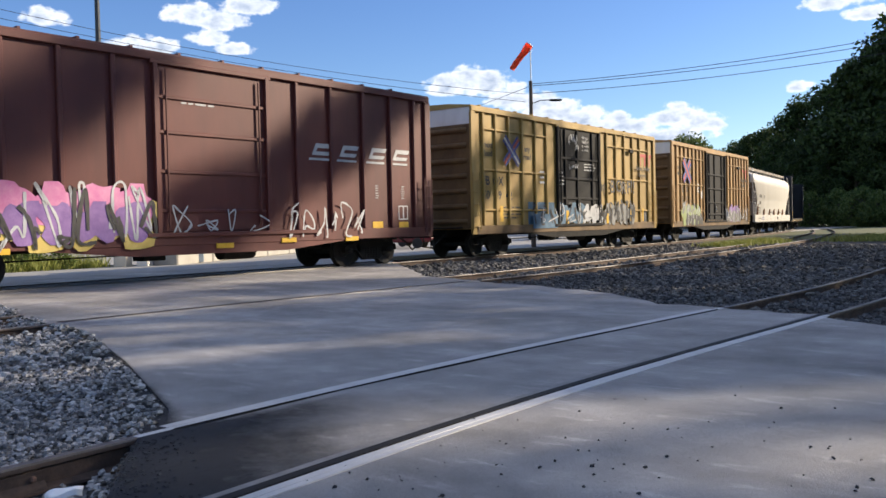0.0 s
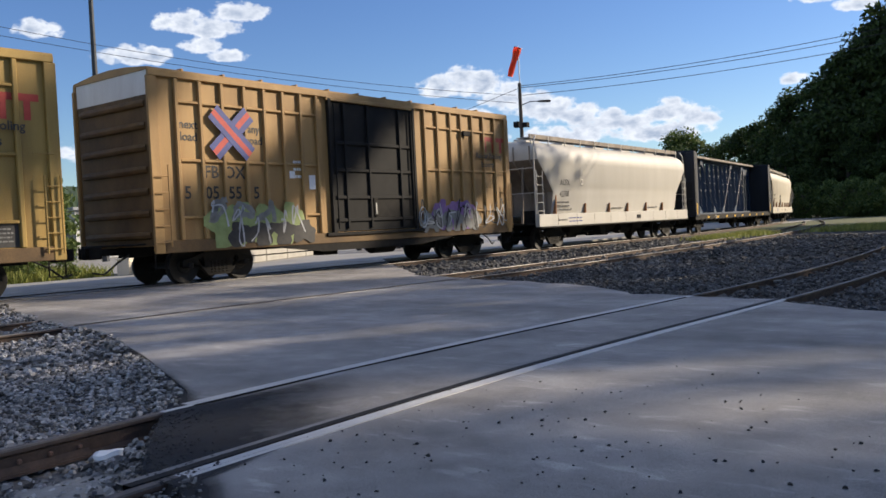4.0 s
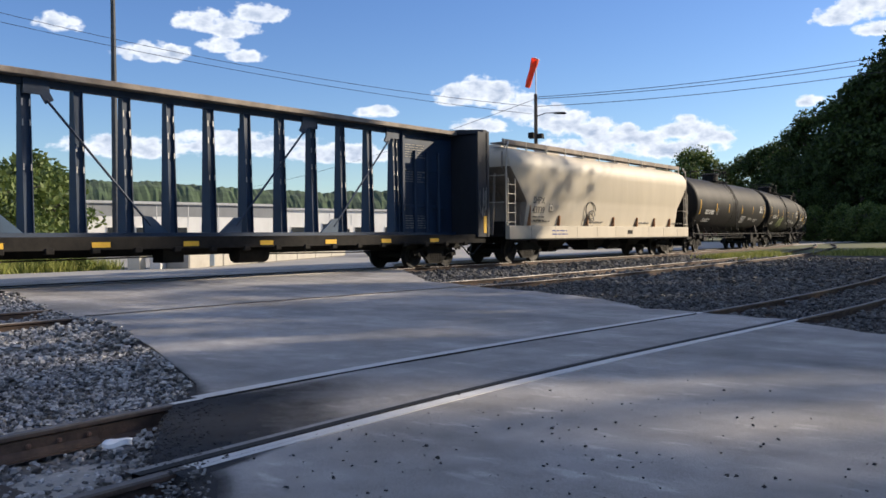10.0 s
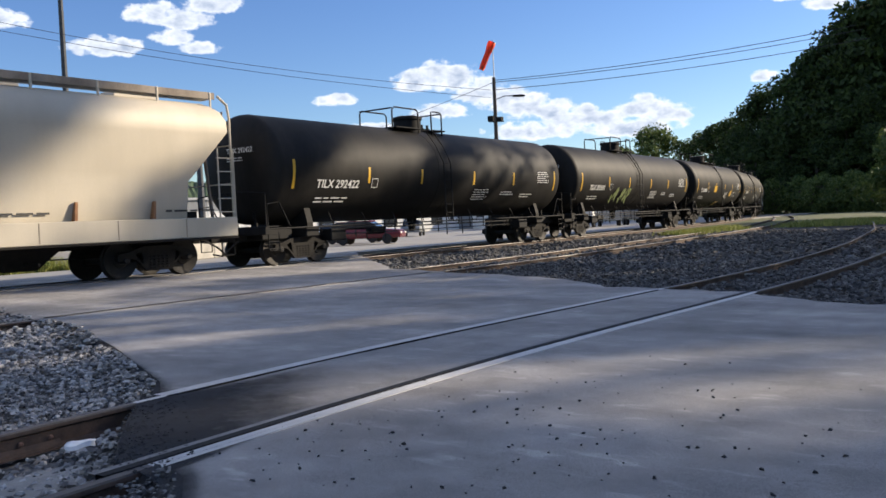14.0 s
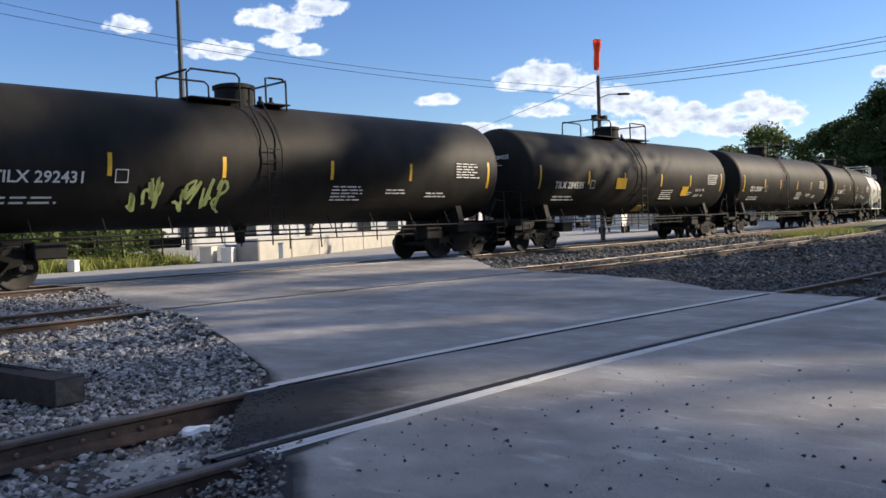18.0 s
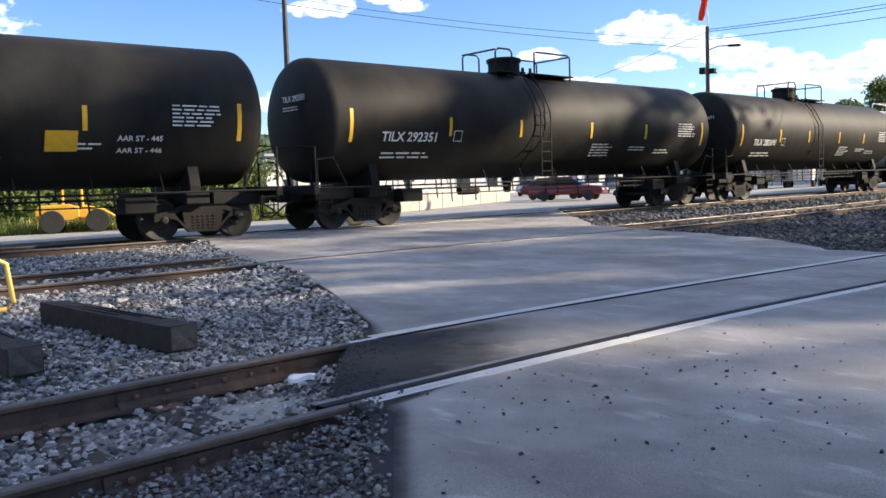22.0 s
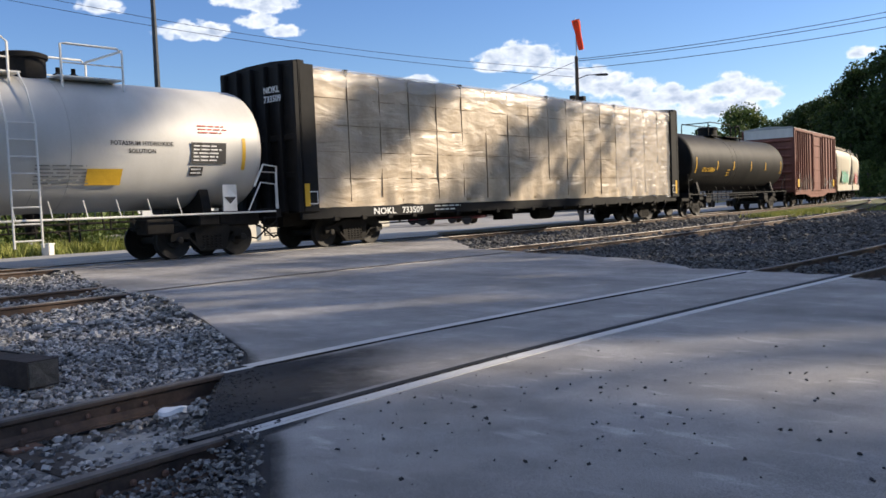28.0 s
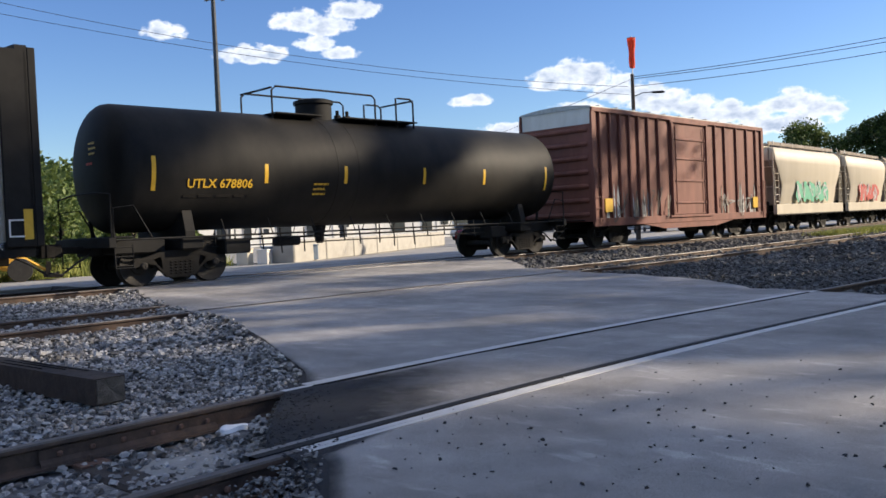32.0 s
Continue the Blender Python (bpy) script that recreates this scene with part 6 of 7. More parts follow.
    tank_text(car, R, zc, "UTLX 678806", -h + 1.85, 2.08, .30, "yellow", "worn yellow reporting letters")
    tank_print(car, R, zc, -h + 1.8, 1.9, 2.0, .2, 1, 94, "grime")
    tank_print(car, R, zc, -2.6, 1.95, .5, .4, 3, 95, "yellow")
    bars("end_label", -.2, 2.95, .4, .34, 3, "yellow", car, 0, "yellow label on the tank end", 96).matrix_basis = pose(.35, -h + .187, 0, 0, 0, -90)
    bars("end_label", -.2, 2.72, .4, .14, 1, "red", car, 0, "red label on the tank end", 97).matrix_basis = pose(.2, -h + .187, 0, 0, 0, -90)
    # --- faded red boxcar
    car, h, W = boxcar("faded red steel boxcar with pale sprayed letters", 267.9, 282.5, "redbox2", "plain", 5.2,
                       (-6.77, -6.1, -5.44, -4.77, -4.11, -3.39, -2.61), (2.3, 3.24, 4.4, 5.5, 6.5), (-1.61, 1.45), "redbox2", (), True)
    for k_ in range(34):        # pale paint run down from old sprayed letters
        rr_ = random.Random(300 + k_)
        y_ = rr_.uniform(-6.6, -1.8) if k_ < 22 else rr_.uniform(2.4, 6.4)
        w_, z_ = rr_.uniform(.05, .22), rr_.uniform(1.5, 2.5)
        bm = bmesh.new()
        polyplate(bm, [(y_, .98), (y_ + w_, 1.0), (y_ + w_ * .9, z_ * .8), (y_ + w_ * .55, z_), (y_ + w_ * .2, z_ * .86)], W + .004, W + .006 + .0004 * k_)
        part("washed_mark", bm, ("spraygrey", "spraywhite", "hopperdirt")[k_ % 3], car, "pale washed paint mark")
    strokes("sprayed_stroke", car, W + .11, -6.2, -1.8, .95, 2.2, "dark", 62, 7, .05)
    strokes("sprayed_stroke", car, W + .11, 2.6, 5.8, .95, 2.0, "spraygrey", 65, 4, .05)
    for y in (-6.4, 6.2):
        box("reflector", W + .06, W + .1, y - .25, y + .25, 1.3, 1.8, "yellow", car, "yellow reflector", bev=0)
    # --- short hoppers behind
    for k, u in enumerate((284.1, 296.0, 307.9)):
        car, h = hopper("short pale grey covered hopper with sprayed letters", u, u + 10.8, 4.5, True, "hopper")
        blobs("sprayed_letter", car, 1.575, -2.6, 2.6, 1.5, 2.6, ("green", "red", "teal")[k], 71 + k, 5, "sprayed letters")
        strokes("sprayed_stroke", car, 1.585, -2.6, 2.6, 1.5, 2.7, "spraywhite", 81 + k, 6, .09)


def hop_text(car, text, size, y, z, label):
    """Dark letters on the rounded side of a hopper."""
    zs, xs = (1.42, 2.0, 2.55, 3.0, 3.55), (1.36, 1.47, 1.53, 1.56, 1.56)
    x0, x1 = np.interp([z, z + size * .75], zs, xs)
    lettering("lettering", text, size, "dark", car, (float(x0) + .006, y, z), (90 + math.degrees(math.atan2(x1 - x0, size * .75)), 0, 90), label)


def plate(car, x, y, z, ground_paint, line):
    """A small framed plate mark."""
    for w, m, e in ((.3, line, 0), (.26, ground_paint, .004)):
        box("plate_mark", x + e, x + e + .003, y - w / 2, y + w / 2, z - w / 2, z + w / 2, m, car, "small framed plate mark", bev=0)
    box("plate_mark", x + .008, x + .010, y - .05, y + .05, z - .07, z + .06, line, car, bev=0)


def hop_marks(car, h, seed, ribs):
    for k, y in enumerate(ribs):
        bm = bmesh.new()
        polyplate(bm, [(y, 1.43), (y + .07, 1.43), (y + .10, 2.2 if k == 0 else 1.85), (y + .04, 2.2 if k == 0 else 1.85)], 1.36, 1.51)
        part("side_rib", bm, "rustrib", car, "short rusty rib")
        if k % 2 == 0:
            bars("small_print", y + .4, 1.55, 1.5, .12, 1, "dark", car, 1.435, "", seed + k)
    box("sill_box", 1.56, 1.575, 1.3, 1.8, 1.08, 1.26, "grime", car, bev=0)
    bars("small_print", -5.9, 1.02, 1.5, .28, 2, "bluelet", car, 1.562, "", seed)
    for k in range(9):
        y = -h + 1.6 + k * (2 * h - 3.2) / 8
        box("sill_seam", 1.558, 1.564, y - .012, y + .012, .95, 1.4, "hopperdirt", car, bev=0)


def load(car, h):
    """Lumber packs under wrap on both sides of the beam."""
    n, rows = 17, 5
    y0, y1 = -h + .6, h - .4
    rnd = random.Random(3)
    w = (y1 - y0) / n
    hz_ = (4.82 - 1.16) / rows
    variants = []
    for v in range(4):
        bm = bmesh.new()
        block(bm, -.59, .59, -w / 2 + .015, w / 2 - .015, -hz_ / 2 + .01, hz_ / 2 - .01)
        bmesh.ops.subdivide_edges(bm, edges=bm.edges[:], cuts=5, use_grid_fill=True)
        for q in bm.verts:
            k = noise.noise(q.co * 2.2 + Vector((v * 9, 0, 0)))
            q.co.x += .03 * k + (.02 if abs(q.co.y) < w * .4 and abs(q.co.z) < hz_ * .38 else 0) * (1 if q.co.x > 0 else -1)
        variants.append(mesh_of(bm, "wrap", "all", "lumber_pack"))
    for s in (-1, 1):
        for r in range(rows):
            for k in range(n):
                part("lumber_pack", variants[rnd.randrange(4)], None, car, "pack of lumber in pale wrapping", (s * .80, y0 + w * (k + .5), 1.16 + hz_ * (r + .5) + rnd.uniform(-.01, .01)), (0, 0, rnd.uniform(-.4, .4)))
    # loose hanging wrap over the packs of the seen side
    bm = bmesh.new()
    nu, nv = 130, 26
    cols = []
    for i in range(nu + 1):
        y = y0 - .05 + (y1 - y0 + .1) * i / nu
        col = []
        for j in range(nv + 1):
            t = j / nv
            if t < .12:     # over the top
                x, z = .25 + t / .12 * 1.14, 5.02 - .19 * t / .12 + .05 * noise.noise(Vector((y * .9, t * 9, 2)))
            else:
                u = (t - .12) / .88
                x, z = 1.44, 4.82 - u * (3.76 + .16 * noise.noise(Vector((y * .8, 0, 7))) + .05 * math.sin(y * 2.7))
                x += .035 * noise.noise(Vector((y * 1.1, z * .7, 0))) + .032 * noise.noise(Vector((y * 3.1 + z, z * 1.6, 4))) + .05 * u ** 4 * math.sin(y * 7 + 2 * math.sin(y))
                # seams between the packs pull the wrap in
                f = ((y - y0) / w) % 1
                g = ((z - 1.16) / hz_) % 1
                x -= .007 * math.exp(-(min(f, 1 - f) / .05) ** 2) + .005 * math.exp(-(min(g, 1 - g) / .06) ** 2)
            col.append(bm.verts.new((x, y, z)))
        cols.append(col)
    for A, B in zip(cols, cols[1:]):
        for k in range(nv):
            bm.faces.new((A[k], A[k + 1], B[k + 1], B[k]))
    part("wrapping", bm, "wrap", car, "wrinkled pale translucent wrapping", smooth="all")
    bm = bmesh.new()
    cols = []
    for i in range(61):
        y = y1 - 5.2 + 5.75 * i / 60
        col = []
        for j in range(25):
            u = j / 24
            z = 5.0 - u * (3.95 + .25 * noise.noise(Vector((y * 1.3, 0, 3))) + .12 * i / 60)
            x = 1.0 + .5 * min(1, u * 7) + .05 * noise.noise(Vector((y * 1.7, z * .8, 11))) + .035 * noise.noise(Vector((y * 5 + z * 2, z * 2.5, 5))) + .10 * u ** 5 * math.sin(y * 5)
            if i > 54:
                x -= (i - 54) * .12
            col.append(bm.verts.new((x, y, z)))
        cols.append(col)
    for A, B in zip(cols, cols[1:]):
        for k in range(24):
            bm.faces.new((A[k], A[k + 1], B[k + 1], B[k]))
    part("clear_sheet", bm, "clearsheet", car, "loose clear plastic sheet with creases", smooth="all")
    bm = bmesh.new()
    prev = None
    for i in range(201):
        y = y0 + (y1 - y0) * i / 200
        low = 4.42 + .16 * noise.noise(Vector((y * .7, 2, 0))) + .07 * math.sin(y * 4.1)
        ring = []
        for j in range(7):
            u = j / 6
            x = .5 + 1.02 * min(1, u * 2.6) + .03 * noise.noise(Vector((y * 3, u * 3, 8))) + .03 * u * math.sin(y * 6.5 + math.sin(y * 2))
            ring.append(bm.verts.new((x, y, 5.03 - .14 * min(1, u * 2.6) - max(0, u - .38) / .62 * (4.89 - low))))
        if prev:
            for j in range(6):
                bm.faces.new((prev[j], prev[j + 1], ring[j + 1], ring[j]))
        prev = ring
    part("plastic_hem", bm, "clearsheet", car, "clear plastic hem folded over the top", smooth="all")
    # the wrap's loose upper hem, tied down at intervals
    for k in range(34):
        y = y0 + (y1 - y0) * (k + .5) / 34
        rod("hem_fold", [(.35, y - .25, 5.01), (.9, y - .05, 4.97 + .03 * math.sin(k * 2.1)), (1.43, y + .2, 4.80)], .012, "wrap", car, "", n=5)
    for k in range(1, n):
        y = y0 + w * k
        box("strap", 1.41, 1.452, y - .010, y + .010, 1.25 + rnd.choice((0, 0, 0, 0, .1, 1.3)), 4.8, "strap", car, "dark seam strap", bev=.004)
        if k % 4 == 1:
            box("corner_guard", 1.33, 1.45, y - .06, y + .06, 4.78, 4.90, "black", car, "black corner protector")
    for r in range(1, rows):
        box("seam", 1.41, 1.449, y0, y1, 1.16 + hz_ * r - .007, 1.16 + hz_ * r + .007, "strap", car, bev=.003)


furnish_train()


# ---------- trees ----------
def tree_meshes(seed, height, radius, leaves, leaf, low=.22, clump_n=34):
    rnd = random.Random(seed)
    rng = np.random.default_rng(seed)
    bm = bmesh.new()
    tube(bm, [(0, 0, -.3), (.1, .05, height * .25), (.25 * rnd.uniform(-1, 1), .2, height * .55), (.2, -.1, height * .85)], [height * .022, height * .017, height * .011, .03], 8)
    clumps = []
    for k in range(clump_n):
        t = rnd.uniform(low, 1.0)
        prof = math.sin(min(1, (t - low * .6) / (1 - low * .6)) * math.pi * .86 + .28)
        a = rnd.uniform(0, 6.283)
        r = radius * max(.15, prof) * rnd.uniform(.35, 1.0)
        c = Vector((r * math.cos(a), r * math.sin(a), height * t * .97))
        clumps.append((c, rnd.uniform(.16, .30) * radius + .4))
        if k < 14:
            base = Vector((0, 0, max(height * .15, c.z - r * .8)))
            tube(bm, [base, base.lerp(c, .5) + Vector((0, 0, .3)), c], [.11, .07, .025], 5)
    trunk = mesh_of(bm, "bark", True, "trunk")
    cen = np.array([c[0] for c in clumps])
    rad = np.array([c[1] for c in clumps])
    idx = rng.integers(0, len(clumps), leaves)
    d = rng.normal(size=(leaves, 3))
    d /= np.linalg.norm(d, axis=1)[:, None]
    rr = rng.uniform(.25, 1.12, leaves) ** .6
    p = cen[idx] + d * (rad[idx] * rr)[:, None] * np.array([1.15, 1.15, .8])
    a = rng.normal(size=(leaves, 3))
    a /= np.linalg.norm(a, axis=1)[:, None]
    b = np.cross(a, rng.normal(size=(leaves, 3)))
    b /= np.linalg.norm(b, axis=1)[:, None]
    s = leaf * rng.uniform(.5, 1.25, leaves)[:, None]
    v = np.stack([p - a * s, p + b * s * .5, p + a * s, p - b * s * .5], 1).reshape(-1, 3)
    me = bpy.data.meshes.new("crown")
    me.from_pydata(v.tolist(), [], np.arange(leaves * 4).reshape(-1, 4).tolist())
    return trunk, me


TREES = []
for seed, hgt, rad, n in ((1, 15, 4.6, 12000), (2, 18, 5.2, 13000), (3, 13, 4.4, 11000), (4, 16, 4.0, 11000)):
    t_me, c_me = tree_meshes(seed, hgt, rad, n, .26, .10, 46)
    c_me.materials.append(M["leaf"])
    TREES.append((hgt, t_me, c_me))
THIN = []       # airy crowns
for seed, hgt, rad, n in ((21, 16, 4.8, 1900), (22, 17, 5.2, 2100), (23, 15, 4.4, 1600)):
    t_me, c_me = tree_meshes(seed, hgt, rad, n, .33, .22, 17)
    c_me.materials.append(M["leaf"])
    THIN.append((hgt, t_me, c_me))
t_me, c_me = tree_meshes(25, 30, 4.6, 2300, .42, .72, 18)
c_me.materials.append(M["leaf"])
HIGH = (30, t_me, c_me)
t_me, c_me = tree_meshes(9, 5.0, 2.2, 2600, .22, .08)
c_me.materials.append(M["leaf2"])
BUSH = (5.0, t_me, c_me)


def tree(kind, x, y, scale, turn, label, z=None, name="tree", group=""):
    hgt, a, b = kind
    t = empty(name, label, "tree" if name == "tree" else "bush", pose(x, y, (gz(x) if z is None else z) - .15, 0, 0, turn) @ Matrix.Diagonal((scale, scale, scale, 1)), group)
    part("trunk", a, None, t)
    part("crown", b, None, t)
    return t


rnd = random.Random(12)
# the wood beyond the bend: bearing from +y to the left, distance, and how high it stands (degrees)
for bear, dist, el in [(18.0, 178, 4.9), (17.0, 172, 5.2), (16.0, 165, 5.8), (15.1, 158, 6.4), (14.3, 154, 7.3), (13.2, 152, 7.7), (12.3, 150, 7.6), (11.7, 146, 8.9), (10.7, 144, 10.3), (9.6, 142, 11.0), (8.6, 142, 11.7), (7.5, 142, 11.9), (6.3, 144, 12.3), (4.9, 147, 12.6), (3.4, 150, 13.0), (2.0, 152, 13.4), (.5, 154, 13.5), (-1.2, 156, 13.5),
                       (15.6, 176, 5.0), (13.7, 170, 6.2), (12.8, 166, 6.0), (11.2, 163, 8.0), (10.1, 160, 9.2), (8.0, 160, 10.4), (5.6, 162, 11.0), (2.8, 166, 11.5), (0, 168, 12),
                       (16.5, 158, 3.6), (14.8, 146, 4.2), (13.4, 142, 5.0), (11.9, 138, 5.4), (10.2, 134, 5.8), (8.9, 133, 6.6), (6.9, 134, 7.2), (5.4, 137, 7.0), (4.0, 140, 7.6), (1.3, 143, 8),
                       (23.2, 195, 4.2), (24.6, 200, 3.6), (26.5, 205, 3.2), (29, 210, 2.6), (19.0, 188, 4.4)]:
    k = TREES[rnd.randrange(4)]
    a = radians(bear - (1.0 if bear < 14 else .4))
    hgt = dist * math.tan(radians(el)) + 1.2
    tree(k, -dist * math.sin(a), dist * math.cos(a), hgt / k[0], rnd.uniform(0, 360), "tall leafy tree at the dark edge of the wood", -.2, group="trees of the wood")
# a tree apart and growth before the wood; lighter leaves stand for sunlight
LIGHT = []
for seed, hgt, rad, n in ((5, 15, 5.6, 9000), (6, 9, 4.4, 9000)):
    t_me, c_me = tree_meshes(seed, hgt, rad, n, .27, .12, 40)
    c_me.materials.append(M["leaf2"])
    LIGHT.append((hgt, t_me, c_me))
for bear, dist, hgt, k in [(20.6, 168, 17.0, 0), (22.4, 176, 13.5, 0), (5.9, 78, 7.4, 1), (4.4, 74, 8.4, 1), (2.9, 72, 8.8, 1), (1.3, 70, 9.2, 1), (-.5, 68, 9.6, 1), (3.6, 66, 5.2, 1)]:
    a = radians(bear)
    tree(LIGHT[k], -dist * math.sin(a), dist * math.cos(a), hgt / LIGHT[k][0], rnd.uniform(0, 360), "leafy tree standing before the wood, sunlight put into its light green", -.2, group="trees of the wood")
# low growth at the foot of the wood
for bear, dist, hgt in [(13.5, 134, 5), (12, 128, 5), (10.5, 122, 5), (9, 118, 5), (7.6, 116, 5), (6.2, 114, 5), (15, 140, 6), (16.4, 150, 6), (11.2, 124, 4.5), (8.3, 117, 4.5), (9.8, 120, 4.5), (4.6, 112, 5), (3.0, 112, 5)]:
    a = radians(bear)
    tree(BUSH, -dist * math.sin(a), dist * math.cos(a), hgt / 5.0, rnd.uniform(0, 360), "leafy bush at the foot of the wood", -.2, "bush", "bushes of the wood")
# unseen trees right of the road, their gaps placed to dapple train and road
for x, y, hgt in [(13, 41, 25), (8.5, 31.5, 12.5), (11.5, 35, 15), (15.5, 21.3, 14), (19.5, 24, 18), (26, 33, 20), (25, 19, 17), (3, 33, 13.5), (6.5, 40.5, 16), (2.5, 26, 10.5), (5, 48, 13), (2, 42, 10.5), (9, 57, 15), (3.5, 56, 12)]:
    k = THIN[rnd.randrange(3)]
    tree(k, x, y, hgt / k[0], rnd.uniform(0, 360), "unseen tall leafy tree placed to dapple the crossing", None, group="trees of the wood")
# unseen high crown, added to shade the road around one sun streak
for x, y, turn in ((24.2, 42, 40),):
    tree(HIGH, x, y, 1.0, turn, "unseen tall tree with a high crown, placed to shade the road", None, group="trees of the wood")


def unseen_spreading_tree(x, y, hgt, half, turn, leaves, seed):
    """A bare trunk with a flat, wide crown on level limbs; half: the crown's half length, width and thickness."""
    rnd_, rng = random.Random(seed), np.random.default_rng(seed)
    bm = bmesh.new()
    tube(bm, [(0, 0, -.3), (.1, .1, hgt * .4), (-.1, .1, hgt * .75), (0, 0, hgt)], [.28, .2, .15, .05], 8)
    cl = []
    for k in range(16):
        u = -1 + 2 * (k + .5) / 16
        c = Vector((u * half[0], rnd_.uniform(-.7, .7) * half[1], hgt - half[2] + rnd_.uniform(-.6, .6) * half[2]))
        cl.append((c, rnd_.uniform(.55, .95) * half[2]))
        base = Vector((0, 0, hgt - half[2] * 1.6 - abs(u) * .8))
        tube(bm, [base, base.lerp(c, .55) + Vector((0, 0, .2)), c], [.09, .06, .02], 5)
    cen, rad = np.array([c[0] for c in cl]), np.array([c[1] for c in cl])
    idx = rng.integers(0, len(cl), leaves)
    d = rng.normal(size=(leaves, 3))
    d /= np.linalg.norm(d, axis=1)[:, None]
    q = cen[idx] + d * (rad[idx] * rng.uniform(.2, 1.15, leaves) ** .6)[:, None] * np.array([1.3, 1.2, .9])
    a = rng.normal(size=(leaves, 3))
    a /= np.linalg.norm(a, axis=1)[:, None]
    b = np.cross(a, rng.normal(size=(leaves, 3)))
    b /= np.linalg.norm(b, axis=1)[:, None]
    w = .3 * rng.uniform(.5, 1.25, leaves)[:, None]
    me = bpy.data.meshes.new("crown")
    me.from_pydata(np.stack([q - a * w, q + b * w * .5, q + a * w, q - b * w * .5], 1).reshape(-1, 3).tolist(), [], np.arange(leaves * 4).reshape(-1, 4).tolist())
    me.materials.append(M["leaf"])
    tree((1.0, mesh_of(bm, "bark", True, "trunk"), me), x, y, 1.0, turn, "unseen tall tree with a flat spreading crown, placed to band train and road with shade", None, group="trees of the wood")


# unseen flat crowns set to cast slanting bands of shade on train and road
for k, (x, y, hgt, half, turn, leaves) in enumerate([(7.5, 50, 22.7, (4.0, 1.4, 1.1), 0, 1500), (14, 50, 27.6, (3.8, 1.6, 1.3), 0, 1300), (1.6, 50, 18.0, (3.4, 1.4, 1.1), 0, 620), (20, 50, 32.2, (4.0, 1.6, 1.4), 0, 1100), (-1.2, 50, 15.0, (3.2, 1.3, 1.0), 0, 240),
                                                     (10.3, 28.8, 11.4, (4.2, 1.4, 1.2), 54, 1500), (15.8, 36.5, 16, (4.2, 1.5, 1.3), 54, 1500), (21.5, 33.7, 17.2, (6.5, 1.5, 1.2), 54, 2400), (20.1, 40.8, 17.2, (6.5, 1.5, 1.2), 54, 2400)]):
    unseen_spreading_tree(x, y, hgt, half, turn, leaves, 60 + k)
# green growth and trees behind the yard
for x, y, hgt in [(-33.5, -1, 3.2), (-34, 3, 2.6), (-33.2, 6.5, 2.2), (-34.2, 9, 3.0), (-34, 12, 1.8), (-35, 14.5, 2.8), (-34, 17, 2.6), (-36, 6, 3.5), (-38, 10, 4), (-39, 15, 4), (-36, 1, 4), (-42, 5, 5), (-44, 12, 5), (-46, 18, 5), (-36, 18.6, 2.2), (-41, 0, 5), (-50, 8, 6), (-52, 16, 6), (-55, 22, 6), (-60, 30, 6.5), (-66, 36, 6.5), (-56, 4, 7), (-58, 27, 6), (-70, 38, 7), (-62, 22, 7), (-75, 32, 8), (-31.2, 16.4, 1.5), (-31, 17.8, 1.2), (-31.4, 12.6, 1.3), (-68, 26, 8), (-80, 42, 9), (-64, 12, 8)]:
    tree(BUSH, x, y, hgt / 5.0, rnd.uniform(0, 360), "sunlit green bush behind the yard", -.1, "bush", "bushes behind the yard")


def grass(name, spots, hgt, label):
    n = len(spots)
    rng = np.random.default_rng(8)
    sp = np.array(spots)
    a = rng.uniform(0, 6.283, n)
    w = .02 + rng.uniform(0, .02, n)
    hh = hgt * rng.uniform(.4, 1.2, n)
    lean = rng.normal(0, .35, (n, 2)) * hh[:, None]
    dx, dy = np.cos(a) * w, np.sin(a) * w
    v = np.zeros((n, 3, 3))
    v[:, 0] = sp + np.stack([dx, dy, np.zeros(n)], 1)
    v[:, 1] = sp - np.stack([dx, dy, np.zeros(n)], 1)
    v[:, 2] = sp + np.stack([lean[:, 0], lean[:, 1], hh], 1)
    me = bpy.data.meshes.new(name)
    me.from_pydata(v.reshape(-1, 3).tolist(), [], np.arange(3 * n).reshape(-1, 3).tolist())
    me.materials.append(M["grass"])
    return tagged(new(name, me), label, "grass", kind="stuff")


g = random.Random(6)
grass("grass", [(g.gauss(-14.2, .45), g.uniform(40, 50), -.08) for _ in range(3500)], .28, "bright green grass strip between the tracks")
grass("grass", [(g.gauss(-9.5, 1.6), g.uniform(52, 66), -.15) for _ in range(5000)], .3, "sunlit weeds beside the curved track")
grass("grass", [(-30.4 - abs(g.gauss(0, 2.0)), g.uniform(-15, 19.5), -.12) for _ in range(16000)], .55, "tall yellow-green weeds behind the yard")


